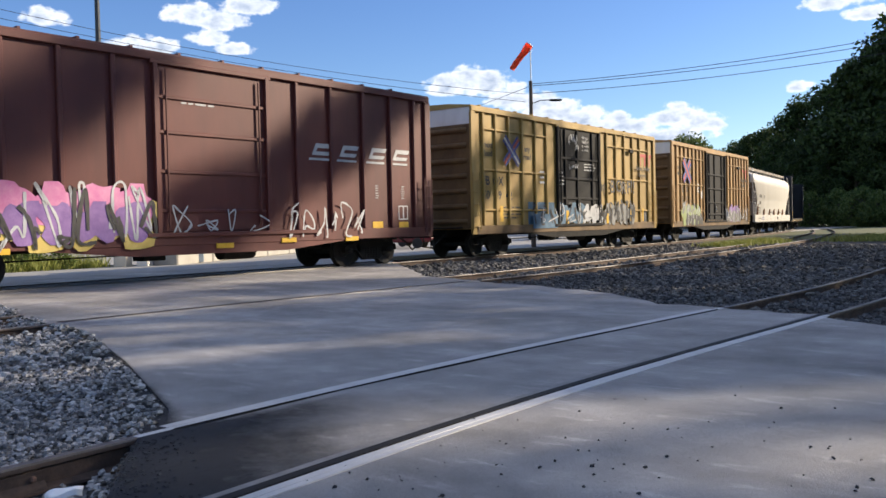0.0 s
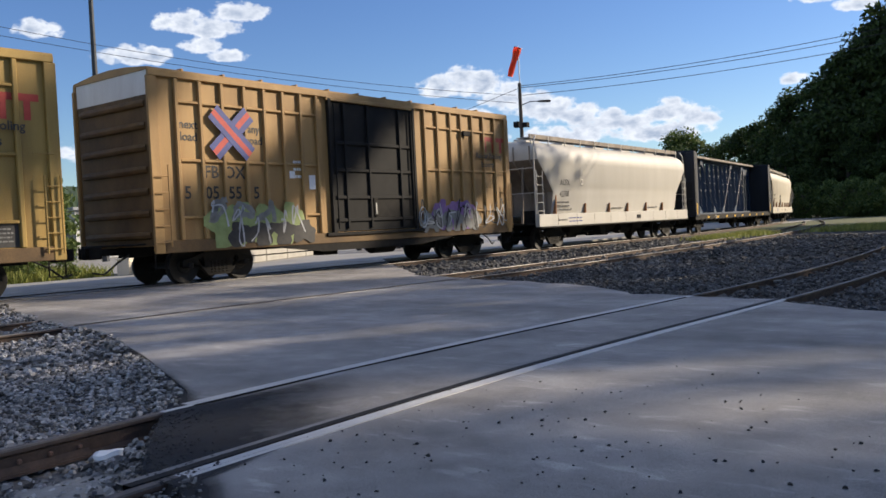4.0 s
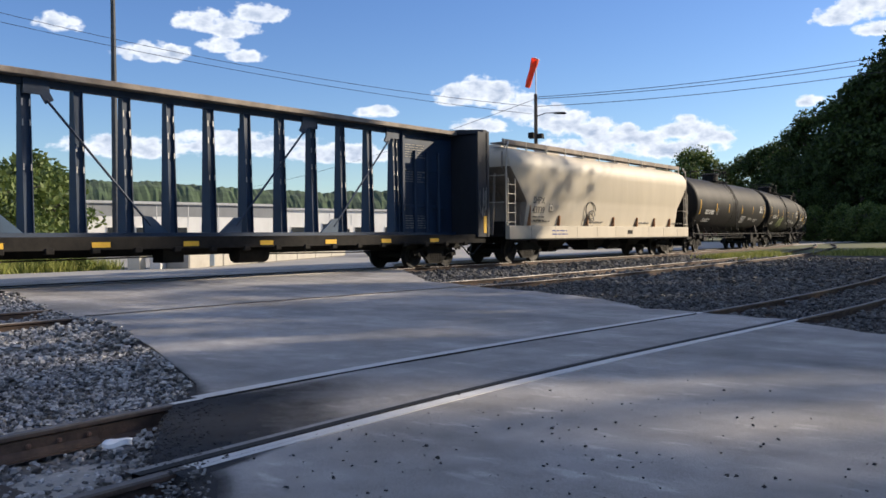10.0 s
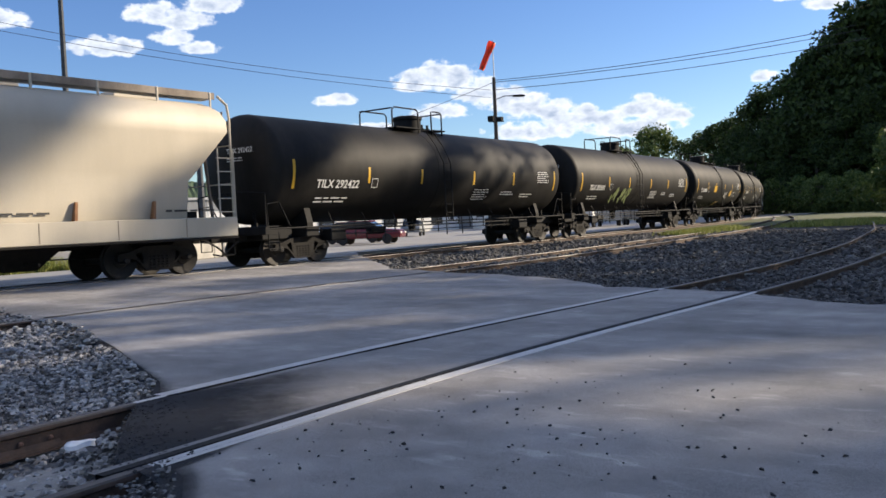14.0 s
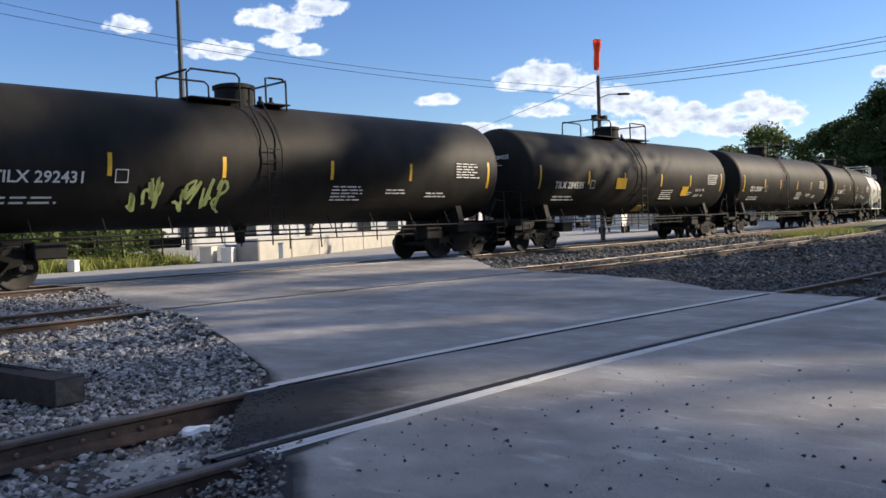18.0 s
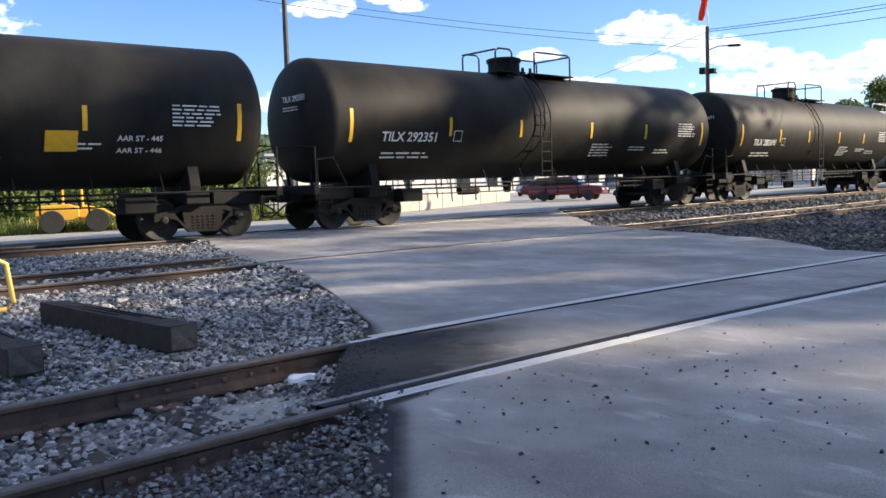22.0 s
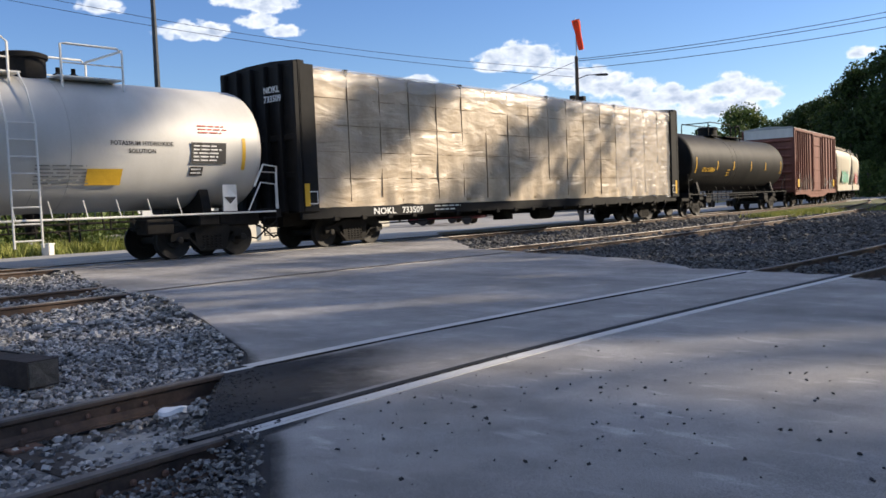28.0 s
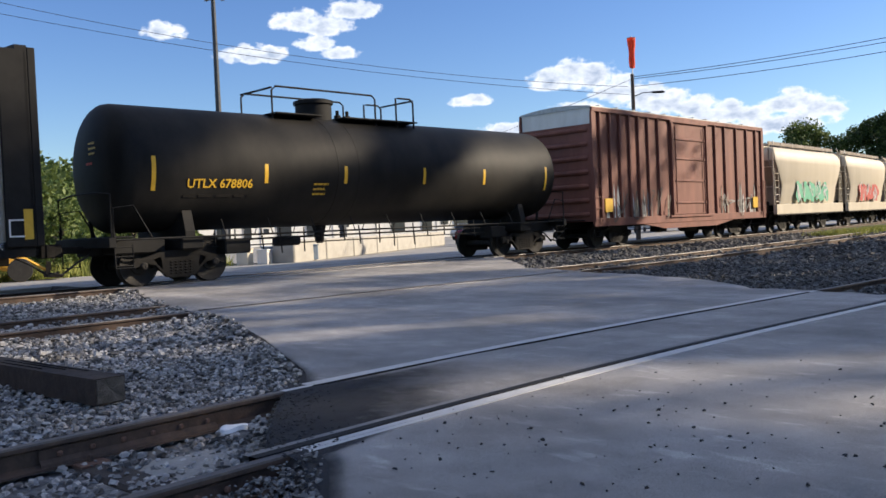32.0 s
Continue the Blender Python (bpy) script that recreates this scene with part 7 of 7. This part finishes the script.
# ---------- far things ----------
def hills(name, dist, heights, label, seed):
    """A wooded ridge: bumpy surface rising from its foot."""
    bm = bmesh.new()
    prev = None
    for k in range(900):
        b = -30 + 160 * k / 899
        a = radians(b)
        hgt = np.interp(b, [q[0] for q in heights], [q[1] for q in heights]) * dist / 57.3
        ring = []
        for j in range(9):
            t = j / 8
            r = dist * (1 + .25 * t)
            z = hgt * math.sin(t * math.pi / 2) * 1.1 + (1.6 * noise.noise(Vector((b * 1.3, t * 6, seed))) + 1.3 * noise.noise(Vector((b * 6, t * 20, seed))) + .8 * noise.noise(Vector((b * 15, t * 40, seed)))) * (dist / 450) * (t > .05)
            ring.append(bm.verts.new((-r * math.sin(a), r * math.cos(a), z - .5)))
        if prev:
            for j in range(8):
                bm.faces.new((prev[j], ring[j], ring[j + 1], prev[j + 1]))
        prev = ring
    bmesh.ops.recalc_face_normals(bm, faces=bm.faces)
    return tagged(part(name, bm, "woods", None), label, "hills", kind="structure")


M["woods"] = mat("far_woods", (.018, .035, .016), (.06, .095, .04), .09, .95, bump=1.0, fine=.5, contrast=1.4)
hills("backdrop", 420, [(-30, 2), (20, 3.0), (32, 3.6), (35.5, 4.3), (38, 3.8), (44, 3.5), (50, 3.8), (56, 4.3), (62, 4.3), (75, 4.6), (130, 3)], "wooded hills in the distance", 1)


def building(name, label, x, y, turn, w, d, hgt, wall, windows, doors=(), stripe=None):
    """A flat-roofed long building; its front is the local +y... seen side at local y = 0."""
    b = empty(name, label, "building", pose(x, y, -.1, 0, 0, turn))
    bm = bmesh.new()
    block(bm, -w / 2, w / 2, 0, d, 0, hgt)
    part("wall", bevelled(bm, .03), wall, b)
    box("roof", -w / 2 - .25, w / 2 + .25, -.25, d + .25, hgt, hgt + .25, "roof", b, "flat grey roof with a pale edge")
    if stripe:
        box("band", -w / 2 - .02, w / 2 + .02, -.03, .0, hgt - 1.2, hgt - .05, stripe, b, bev=0)
    for wx, wz, ww, wh in windows:
        wd = box("window", wx - ww / 2, wx + ww / 2, -.06, .04, wz, wz + wh, "whitepaint", b, "window with a pale frame")
        box("pane", -ww / 2 + .08, ww / 2 - .08, -.075, -.04, -wh / 2 + .08, wh / 2 - .08, "glass", wd, bev=0)
    for wx, ww, wh in doors:
        dd = box("door", wx - ww / 2, wx + ww / 2, -.08, .04, 0, wh, "whitepaint", b, "pale door")
        box("door_pane", -ww * .25, ww * .25, -.09, -.05, wh * .1, wh * .35, "glass", dd, bev=0)
    n = int(w / 3)
    for k in range(n + 1):
        xx = -w / 2 + w * k / n
        box("wall_seam", xx - .03, xx + .03, -.035, 0, 0, hgt, wall, b, bev=.005)
    return b


def at(bear, dist):
    return -dist * math.sin(radians(bear)), dist * math.cos(radians(bear))


x, y = at(41, 108)
building("warehouse", "long low white warehouse with a grey roof", x, y, 76, 46, 16, 4.4, "wall", [(-20, 1.0, 2.2, 1.5), (-15.5, 1.0, 1.4, 1.5), (-12, .9, 2.0, 1.6), (-8, .9, 1.6, 2.0), (-3, .9, 2.4, 1.6), (1, .9, 1.4, 1.6), (7, .9, 2.4, 1.8), (10, .9, 1.4, 1.8), (15, .9, 2.2, 1.8), (20, .9, 2.2, 1.6)],
         [(-18, 1.4, 2.3), (-5.5, 2.2, 2.6), (4, 2.8, 3.0), (12.5, 3.2, 3.4), (17.8, 1.3, 2.3)])
x, y = at(53.5, 90)
building("warehouse", "dark-topped grey workshop building", x, y, 80, 20, 12, 4.6, "wall", [(-7.5, .8, 1.6, 1.6), (-5, .8, 1.0, 1.6), (-1, .8, 1.8, 1.6), (2, .8, 1.0, 1.8)], [(6, 2.6, 2.8), (-3, 1.2, 2.2)], "wallgrey")
x, y = at(33, 120)
building("shed", "small grey shed beside the warehouse", x, y, 33, 10, 8, 4.2, "wallgrey", [(-2, 1, 1.4, 1.4)], [(2, 2.2, 2.6)])
# low retaining blocks and boxes at the yard's edge
for k in range(7):
    bx, by = -29.3 - k * 1.55, 22.0 + k * 2.9
    tagged(box("concrete_block", bx - .5, bx + .5, by - 1.6, by + 1.6, -.08, .85, "blockgrey", None, bev=.05), "pale concrete barrier block at the yard edge", "barrier", "barrier blocks").rotation_euler[2] = radians(28)
for bx, by, s, m in ((-29.5, 19.4, .5, "beige"), (-29.0, 20.0, .45, "whitepaint"), (-30.3, 14.3, .3, "whitepaint")):
    o = empty("utility_cabinet", "small pale utility cabinet standing at the yard", "cabinet", pose(bx, by, -.06, 0, 0, 30))
    box("cabinet_body", -s / 2, s / 2, -s / 2, s / 2, 0, s * 1.25, m, o)
    box("cabinet_lid", -s / 2 - .03, s / 2 + .03, -s / 2 - .03, s / 2 + .03, s * 1.25, s * 1.25 + .05, m, o)
    box("cabinet_door", s / 2, s / 2 + .02, -s * .4, s * .4, .1, s * 1.15, m, o)


o = empty("storage_box", "blue-grey steel storage box standing at the yard edge", "box", pose(-29.9, 21.9, -.06, 0, 0, -25))
box("box_body", -.6, .6, -1.1, 1.1, .06, .66, "totegrey", o)
box("box_lid", -.63, .63, -1.13, 1.13, .66, .71, "totegrey", o)
for q in (-.8, .8):
    box("skid", -.6, .6, q - .08, q + .08, 0, .06, "wood", o)
for q in (-.75, -.25, .25, .75):
    box("side_rib", .6, .63, q - .03, q + .03, .06, .66, "totegrey", o)


def wheel_of(name, parent, x, y, r, w):
    t = part("wheel", lathe(bmesh.new(), [(-w / 2, r * .6), (-w / 2, r * .95), (-w * .3, r), (w * .3, r), (w / 2, r * .95), (w / 2, r * .6)], 20, "x"), "rubber", parent, "", (x, y, r), smooth=True)
    part("rim", lathe(bmesh.new(), [(-w * .4, r * .2), (-w * .45, r * .6), (w * .45, r * .6), (w * .4, r * .2)], 16, "x"), "galv", t, smooth=True)


def loader():
    o = empty("wheel_loader", "yellow wheel loader parked before the weeds", "loader", pose(-30.0, 10.2, -.05, 0, 0, -20) @ Matrix.Diagonal((.74, .74, .74, 1)))
    for y in (-.95, .95):
        for x in (-.85, .85):
            wheel_of("wheel", o, x, y, .52, .4)
    bm = bmesh.new()
    polyplate(bm, [(-1.6, .55), (.2, .55), (.2, 1.15), (-.2, 1.3), (-1.5, 1.25), (-1.65, 1.0)], -.6, .6)
    part("engine_cover", bevelled(bm, .04), "loader", o)
    bm = bmesh.new()
    polyplate(bm, [(.2, .5), (1.3, .5), (1.3, .9), (.2, 1.1)], -.45, .45)
    part("front_frame", bevelled(bm, .03), "loader", o)
    for x in (-.5, .5):
        for y in (-.5, .35):
            rod("cab_post", [(x, y, 1.1), (x, y * .9, 2.15)], .05, "loader", o)
    box("cab_roof", -.62, .62, -.65, .5, 2.13, 2.22, "loader", o)
    box("seat", -.25, .25, -.35, .05, 1.15, 1.55, "rubber", o)
    for x in (-.42, .42):
        rod("lift_arm", [(x, .3, 1.2), (x, 1.2, 1.0), (x, 2.0, .45)], .07, "loader", o)
    bm = bmesh.new()
    polyplate(bm, [(1.9, .15), (2.6, .1), (2.7, .2), (2.15, .3), (2.2, .8), (2.05, .85)], -.95, .95)
    part("bucket", bm, "grime", o, "dark worn bucket")


loader()


def parked_car(x, y, turn, paint, label, scale=1.0):
    o = empty("car", label, "car", pose(x, y, gz(x) - .0, 0, 0, turn))
    bm = bmesh.new()
    polyplate(bm, [(-2.2, .35), (2.2, .35), (2.25, .62), (2.1, .82), (1.1, .92), (-2.05, .95), (-2.25, .75)], -.85, .85)
    part("body", bevelled(bm, .05, 2), paint, o, smooth=True)
    bm = bmesh.new()
    polyplate(bm, [(-1.7, .93), (1.05, .90), (.35, 1.38), (-1.1, 1.42)], -.74, .74)
    part("cabin", bevelled(bm, .05), "glass", o, "dark glazed cabin")
    box("roof", -.7, .7, -1.1, .35, 1.38, 1.44, paint, o)
    for wx in (-.8, .8):
        for wy in (-1.35, 1.4):
            wheel_of("wheel", o, wx, wy, .31, .2)
    for wx in (-.6, .6):
        box("headlight", wx - .15, wx + .15, 2.18, 2.26, .58, .70, "white", o, bev=.02)


parked_car(-33.5, 40.5, -65, "carred", "dark red car parked in the yard")
parked_car(-37.5, 44, -65, "carred", "dark red car parked in the yard behind")
parked_car(-52, 58, 20, "whitepaint", "white car parked by the warehouse")
parked_car(-46, 62, 30, "wallgrey", "grey car parked by the warehouse")
parked_car(-40, 70, 30, "whitepaint", "white car parked far in the yard")
for k in range(6):
    bx, by = at(30 - k * 1.6, 72 + k * 3)
    o = empty("trailer", "pale box trailer standing in the far yard", "trailer", pose(bx, by, -.05, 0, 0, 20 + 9 * (k % 3)), "trailers in the far yard")
    box("trailer_body", -1.0, 1.0, -2.2, 2.2, .55, 1.75, ("whitepaint", "galv", "wallgrey")[k % 3], o)
    for s in (-.9, .9):
        wheel_of("wheel", o, s, -.9, .36, .25)
        wheel_of("wheel", o, s, .2, .36, .25)
    rod("drawbar", [(0, 2.2, .6), (0, 3.2, .45)], .06, "grime", o)

# ---------- poles and wires ----------
SOCK = (-23.3, 39.2)


def sock_pole():
    o = empty("utility_pole", "wooden pole with a lamp arm and a windsock mast", "pole", pose(SOCK[0], SOCK[1], 0))
    bm = tube(bmesh.new(), [(0, 0, -.2), (0, 0, 4), (0, 0, 8.6)], [.13, .115, .09], 10)
    part("pole", bm, "wood", o, smooth=True)
    rod("mast", [(0.02, 0, 8.4), (.02, 0, 10.55)], .025, "galv", o)
    rod("lamp_arm", [(0, 0, 7.42), (.4, .3, 7.6), (.85, .7, 7.62)], .025, "grime", o)
    bm = bmesh.new()
    lathe(bm, [(-.34, .03), (-.25, .06), (.22, .07), (.34, .03)], 10, "y")
    part("lamp_head", bm, "grime", o, "", (1.0, .82, 7.6), (0, 0, -49), smooth=True)
    box("floodlight", .12, .42, -.12, .12, 6.25, 6.5, "grime", o)
    box("junction_box", -.42, -.14, -.12, .12, 6.3, 6.6, "grime", o)
    rod("bracket", [(-.4, 0, 6.3), (.5, 0, 6.25)], .03, "grime", o)
    return o


sock_pole()


def windsock():
    s = empty("windsock", "limp orange fabric windsock on its ring", "windsock", pose(SOCK[0] + .02, SOCK[1], 10.5))
    bm = bmesh.new()
    rings = []
    for k in range(9):
        t = k / 8
        r = .20 - .07 * t
        rings.append([bm.verts.new((r * math.cos(j / 14 * 6.283) * (1 + .12 * math.sin(t * 9 + j)), r * .75 * math.sin(j / 14 * 6.283), -.05 - 1.55 * t)) for j in range(14)])
    for A, B in zip(rings, rings[1:]):
        for k in range(14):
            bm.faces.new((A[k], A[(k + 1) % 14], B[(k + 1) % 14], B[k]))
    bmesh.ops.solidify(bm, geom=bm.faces[:], thickness=.01)
    part("fabric_tube", bm, "orange", s, smooth="all")
    bm = bmesh.new()
    tube(bm, [(.21 * math.cos(j / 16 * 6.283), .16 * math.sin(j / 16 * 6.283), -.05) for j in range(17)], .015, 5)
    part("ring", bm, "galv", s)
    return s


WINDSOCK = windsock()


def tower(bear, dist, top, label, lamps):
    x, y = at(bear, dist)
    o = empty("light_mast", label, "mast", pose(x, y, 0))
    bm = tube(bmesh.new(), [(0, 0, -.3), (0, 0, top * .5), (0, 0, top)], [.28, .22, .16], 10)
    part("mast_pole", bm, "mastgrey", o, smooth=True)
    if lamps:
        box("cross_bar", -1.0, 1.0, -.06, .06, top - .9, top - .78, "grime", o)
        box("cross_bar", -.06, .06, -1.0, 1.0, top - .5, top - .38, "grime", o)
        for dx, dy in ((-.9, 0), (.9, 0), (0, .9), (0, -.9), (-.45, .1), (.45, .1)):
            box("floodlight", dx - .2, dx + .2, dy - .12, dy + .12, top - 1.3, top - .45, "wallgrey", o)
            rod("whip", [(dx, dy, top - .5), (dx, dy, top + .35)], .03, "grime", o)
    else:
        box("lamp_head", -.1, .8, -.15, .15, top - .1, top + .05, "grime", o)
    return o


tower(57.85, 70, 21.2, "tall grey mast with floodlights and antennas", True)
tower(50.2, 62, 8.8, "slim grey lamp post in the yard", False)


def wires():
    def sag(a, b, drop, r, label):
        a, b = Vector(a), Vector(b)
        pts = [a.lerp(b, k / 24) - Vector((0, 0, drop * (1 - (2 * k / 24 - 1) ** 2))) for k in range(25)]
        ob = part("overhead_wire", tube(bmesh.new(), pts, r, 5), "wire", None, smooth=True)
        tagged(ob, label, "wire", "overhead wires")
    top = (SOCK[0], SOCK[1], 8.35)
    for k, (z, e) in enumerate(((8.45, 10.3), (8.35, 10.0), (7.95, 9.45))):
        d = 46
        x, y = at(8.5, d)
        sag((SOCK[0], SOCK[1], z), (x + .3 * k, y, 1.15 + d * math.tan(radians(e)) + .1), .25, .016, "black overhead wire running into the trees")
    for k, (b0, e0, b1, e1) in enumerate(((78, 15.4, 31, 8.5), (78, 14.6, 31, 8.0))):
        x0, y0 = at(b0, 60)
        x1, y1 = at(b1, 60)
        sag((x0, y0, 1.15 + 60 * math.tan(radians(e0))), (x1, y1, 1.15 + 60 * math.tan(radians(e1))), 1.3 - .3 * k, .016, "thin overhead wire behind the train")
    sag(top, (-75, 62, 6.5), .6, .014, "thin overhead wire sloping away to the far yard")


wires()

# ---------- small things near by ----------
def crossing_sign():
    """Crossbuck, stop sign and plate on one post beside the road; its face looks down the road."""
    o = empty("crossing_sign", "white crossbuck over a red stop sign on a steel post", "sign", pose(SIGN[0], SIGN[1], gz(SIGN[0]) - .1, 0, 0, 2))
    rod("post", [(0, 0, -.1), (0, 0, 3.55)], .035, "galv", o, "grey steel post", n=8)
    for tilt, words in ((-52, "RAIL    ROAD"), (52, "CROSSING")):
        m = pose(0, -.05 - (.012 if tilt > 0 else 0), 3.0, 0, -tilt, 0)
        blade = part("blade", box_mesh(1.22, .006, .23, "whitepaint", .002), None, o, "white reflective blade with black words")
        blade.matrix_basis = m
        lettering("lettering", words, .155, "dark", blade, (0, -.006, -.055), (90, 0, 0), "black letters", "CENTER", 1.25)
    octo = [(math.cos(radians(22.5 + 45 * k)), math.sin(radians(22.5 + 45 * k))) for k in range(8)]
    for name, r, y, m, lab in (("stop_border", .325, -.045, "whitepaint", "white border"), ("stop_face", .30, -.05, "stopred", "red eight-sided face")):
        bm = bmesh.new()
        polyplate(bm, [(a * r, b * r) for a, b in octo], 0, .005)
        ob = part(name, bm, m, o, lab)
        ob.matrix_basis = pose(0, y, 2.11, 0, 0, -90)
    lettering("lettering", "STOP", .24, "spraywhite", o, (0, -.058, 2.025), (90, 0, 0), "white letters", "CENTER", .92)
    box("track_plate", -.33, .33, -.046, -.04, .86, 1.12, "whitepaint", o, "white plate with black letters", bev=.001)
    lettering("lettering", "TRACKS", .155, "dark", o, (0, -.049, .93), (90, 0, 0), "black letters", "CENTER", .9)


SIGN = (-.78, 12.75)
M["stopred"] = mat("stop_red", (.30, .022, .018), (.40, .035, .028), 3, .5, bump=0)
crossing_sign()


def kerb_block():
    o = empty("concrete_block", "dark weathered block lying at the foot of the sign", "block", pose(-.95, 12.95, gz(-1) - .12, 0, 0, 12))
    bm = bmesh.new()
    block(bm, -.3, .55, -.22, .22, 0, .42)
    part("block_body", bevelled(bm, .03, 2), "timber", o, smooth=True)
    rod("lifting_loop", [(-.05, 0, .44), (-.03, 0, .53), (.13, 0, .53), (.15, 0, .44)], .014, "rail", o)


kerb_block()


def timber(x, y, turn, label, length=2.6, tilt=0.0):
    bm = bmesh.new()
    block(bm, -length / 2, length / 2, -.12, .12, 0, .2)
    bmesh.ops.subdivide_edges(bm, edges=bm.edges[:], cuts=4, use_grid_fill=True)
    for v in bm.verts:
        v.co += .008 * noise.noise_vector(v.co * 4 + Vector((x, y, 0)))
    ob = part("timber", bm, "timber", None, smooth=True)
    ob.matrix_basis = pose(x, y, gz(x) - .06, 0, tilt, turn)
    for e in (-1, 1):
        box("end_grain", min(e * (length / 2 - .004), e * (length / 2 + .008)), max(e * (length / 2 - .004), e * (length / 2 + .008)), -.112, .112, .008, .192, "endgrain", ob, "weathered grey sawn end", bev=.004)
    for k in range(3):
        y_ = (-.06, .015, .07)[k]
        box("crack", -length * (.3 - .08 * k), length * (.12 + .1 * k), y_ - .004, y_ + .004, .199, .2075, "black", ob, "long dark drying crack", bev=0)
    return tagged(ob, label, "timber", "loose timbers")


timber(-7.62, 2.82, 3.5, "dark old railway sleeper lying loose on the ballast")
timber(-7.65, 1.72, 1.0, "dark old railway sleeper lying loose beside another")


def yellow_frame():
    o = empty("tube_frame", "yellow painted bent tube frame standing by the rail", "frame", pose(-9.95, 2.03, gz(-10.2) - .06, 0, 0, 88))
    rod("frame_loop", [(-.85, 0, .03), (.55, 0, .03), (.63, 0, .10), (.58, 0, .52), (.48, 0, .58), (.38, 0, .56), (-.85, 0, .06)], .028, "frameyellow", o, n=8)
    rod("frame_strut", [(-.15, 0, .33), (-.05, 0, .05)], .024, "frameyellow", o, n=8)
    rod("frame_foot", [(-.1, -.3, .03), (-.1, .3, .03)], .024, "frameyellow", o, n=8)


yellow_frame()


def paper_bag():
    bm = bmesh.new()
    block(bm, -.085, .085, -.045, .045, 0, .03)
    bmesh.ops.subdivide_edges(bm, edges=bm.edges[:], cuts=4, use_grid_fill=True)
    for v in bm.verts:
        v.co += .022 * noise.noise_vector(v.co * 11)
    ob = part("paper_bag", bm, "paper", None, smooth="all")
    ob.matrix_basis = pose(-4.8, 3.0, gz(-4.8) - .07, 0, 0, 60)
    tagged(ob, "crumpled white paper bag lying between the rails", "litter")


paper_bag()
bm = bmesh.new()
rings = []
for j in range(5):
    rr = (j + .3) / 4.3
    rings.append([bm.verts.new((.42 * rr * (1 + .3 * noise.noise(Vector((math.cos(a) * 1.3, math.sin(a) * 1.3, 4)))) * math.cos(a), .34 * rr * (1 + .4 * noise.noise(Vector((math.cos(a) * 2, math.sin(a) * 2, 1)))) * math.sin(a), .035 * (1 - rr * rr) + .008 * noise.noise(Vector((math.cos(a) * 3 * rr, math.sin(a) * 3 * rr, 7))))) for a in [q / 28 * 6.283 for q in range(28)]])
for A, B in zip(rings, rings[1:]):
    for q in range(28):
        bm.faces.new((A[q], A[(q + 1) % 28], B[(q + 1) % 28], B[q]))
bm.faces.new(rings[0])
bmesh.ops.recalc_face_normals(bm, faces=bm.faces)
ob = part("sand", bm, "sand", None, smooth="all")
ob.matrix_basis = pose(-4.62, 2.7, gz(-4.7) - .186, 0, 0, 75)
tagged(ob, "pale washed-out sand between the rails", "sand", kind="stuff")
g = random.Random(33)
spots = []
for _ in range(380):
    x = g.uniform(-5.15, -3.75)
    y = y_left(x) + abs(g.gauss(0, .22)) - .06
    spots.append((x, y, gz(x) + .008, g.choice((.005, .007, .009, .012, .015))))
ob = stones("loose_gravel", spots, "black tar crumbs along the broken road edge", "tar")
g = random.Random(21)
spots = []
for _ in range(260):
    x, y = g.gauss(-2.7, 1.1), g.gauss(3.9, 1.3)
    if on_asphalt(x, y, -.3) and -4 < x - .2 and y > 1.2:
        spots.append((x, y, gz(x) + .008, g.choice((.004, .005, .006, .007, .009, .012))))
ob = stones("loose_gravel", spots, "small dark stones scattered on the road")
ob.data.materials[0] = M["tar"]


# ---------- what moves ----------
# seconds, metres that the train has come
RUN = [(0, 0), (2, 15.1), (4, 30.25), (6.5, 49.3), (9, 68.1), (11, 82.7), (13, 97.35), (15.5, 116.05), (17.5, 131.5), (19, 142.95), (21.5, 161.7), (23, 173.3), (25.5, 192.1), (27.5, 207.6), (28, 211.45), (30, 226.25), (32, 242.05)]


def run(t):
    return float(np.interp(t, [r[0] for r in RUN], [r[1] for r in RUN]))


def motions():
    for car, middle, spacing in TRAIN:
        rows = []
        for k in range(65):
            t = k * .5
            s = middle - run(t)
            a, b = main_line(s - spacing / 2), main_line(s + spacing / 2)
            turn = math.degrees(math.atan2(a[0] - b[0], b[1] - a[1]))
            rows.append((t, pose((a[0] + b[0]) / 2, (a[1] + b[1]) / 2, RAIL, 0, 0, turn)))
        walk(car, rows)
    steps = int(run(32) / (.42 * radians(80))) + 1
    for w, place, r in ROLLING:
        rows = []
        for k in range(steps + 1):
            t = 32 * k / steps
            rows.append((t, pose(*place, math.degrees(run(t) / r), 0, 0)))
        walk(w, rows)
    sway = [(0, 38), (1, 30), (2, 28), (4, 18), (7, 14), (9, 17), (11, 14), (13, 8), (14, 24), (14.6, 20), (15, 2), (17.8, 3), (19, 0), (19.5, 4), (20, 12), (21, 26), (22, 12), (23, 9), (24, 22), (24.5, 25), (25.5, 10), (28, -9), (30, -8), (32, 0)]
    walk(WINDSOCK, [(t, pose(SOCK[0] + .02, SOCK[1], 10.5, 0, a, 30)) for t, a in sway])


motions()
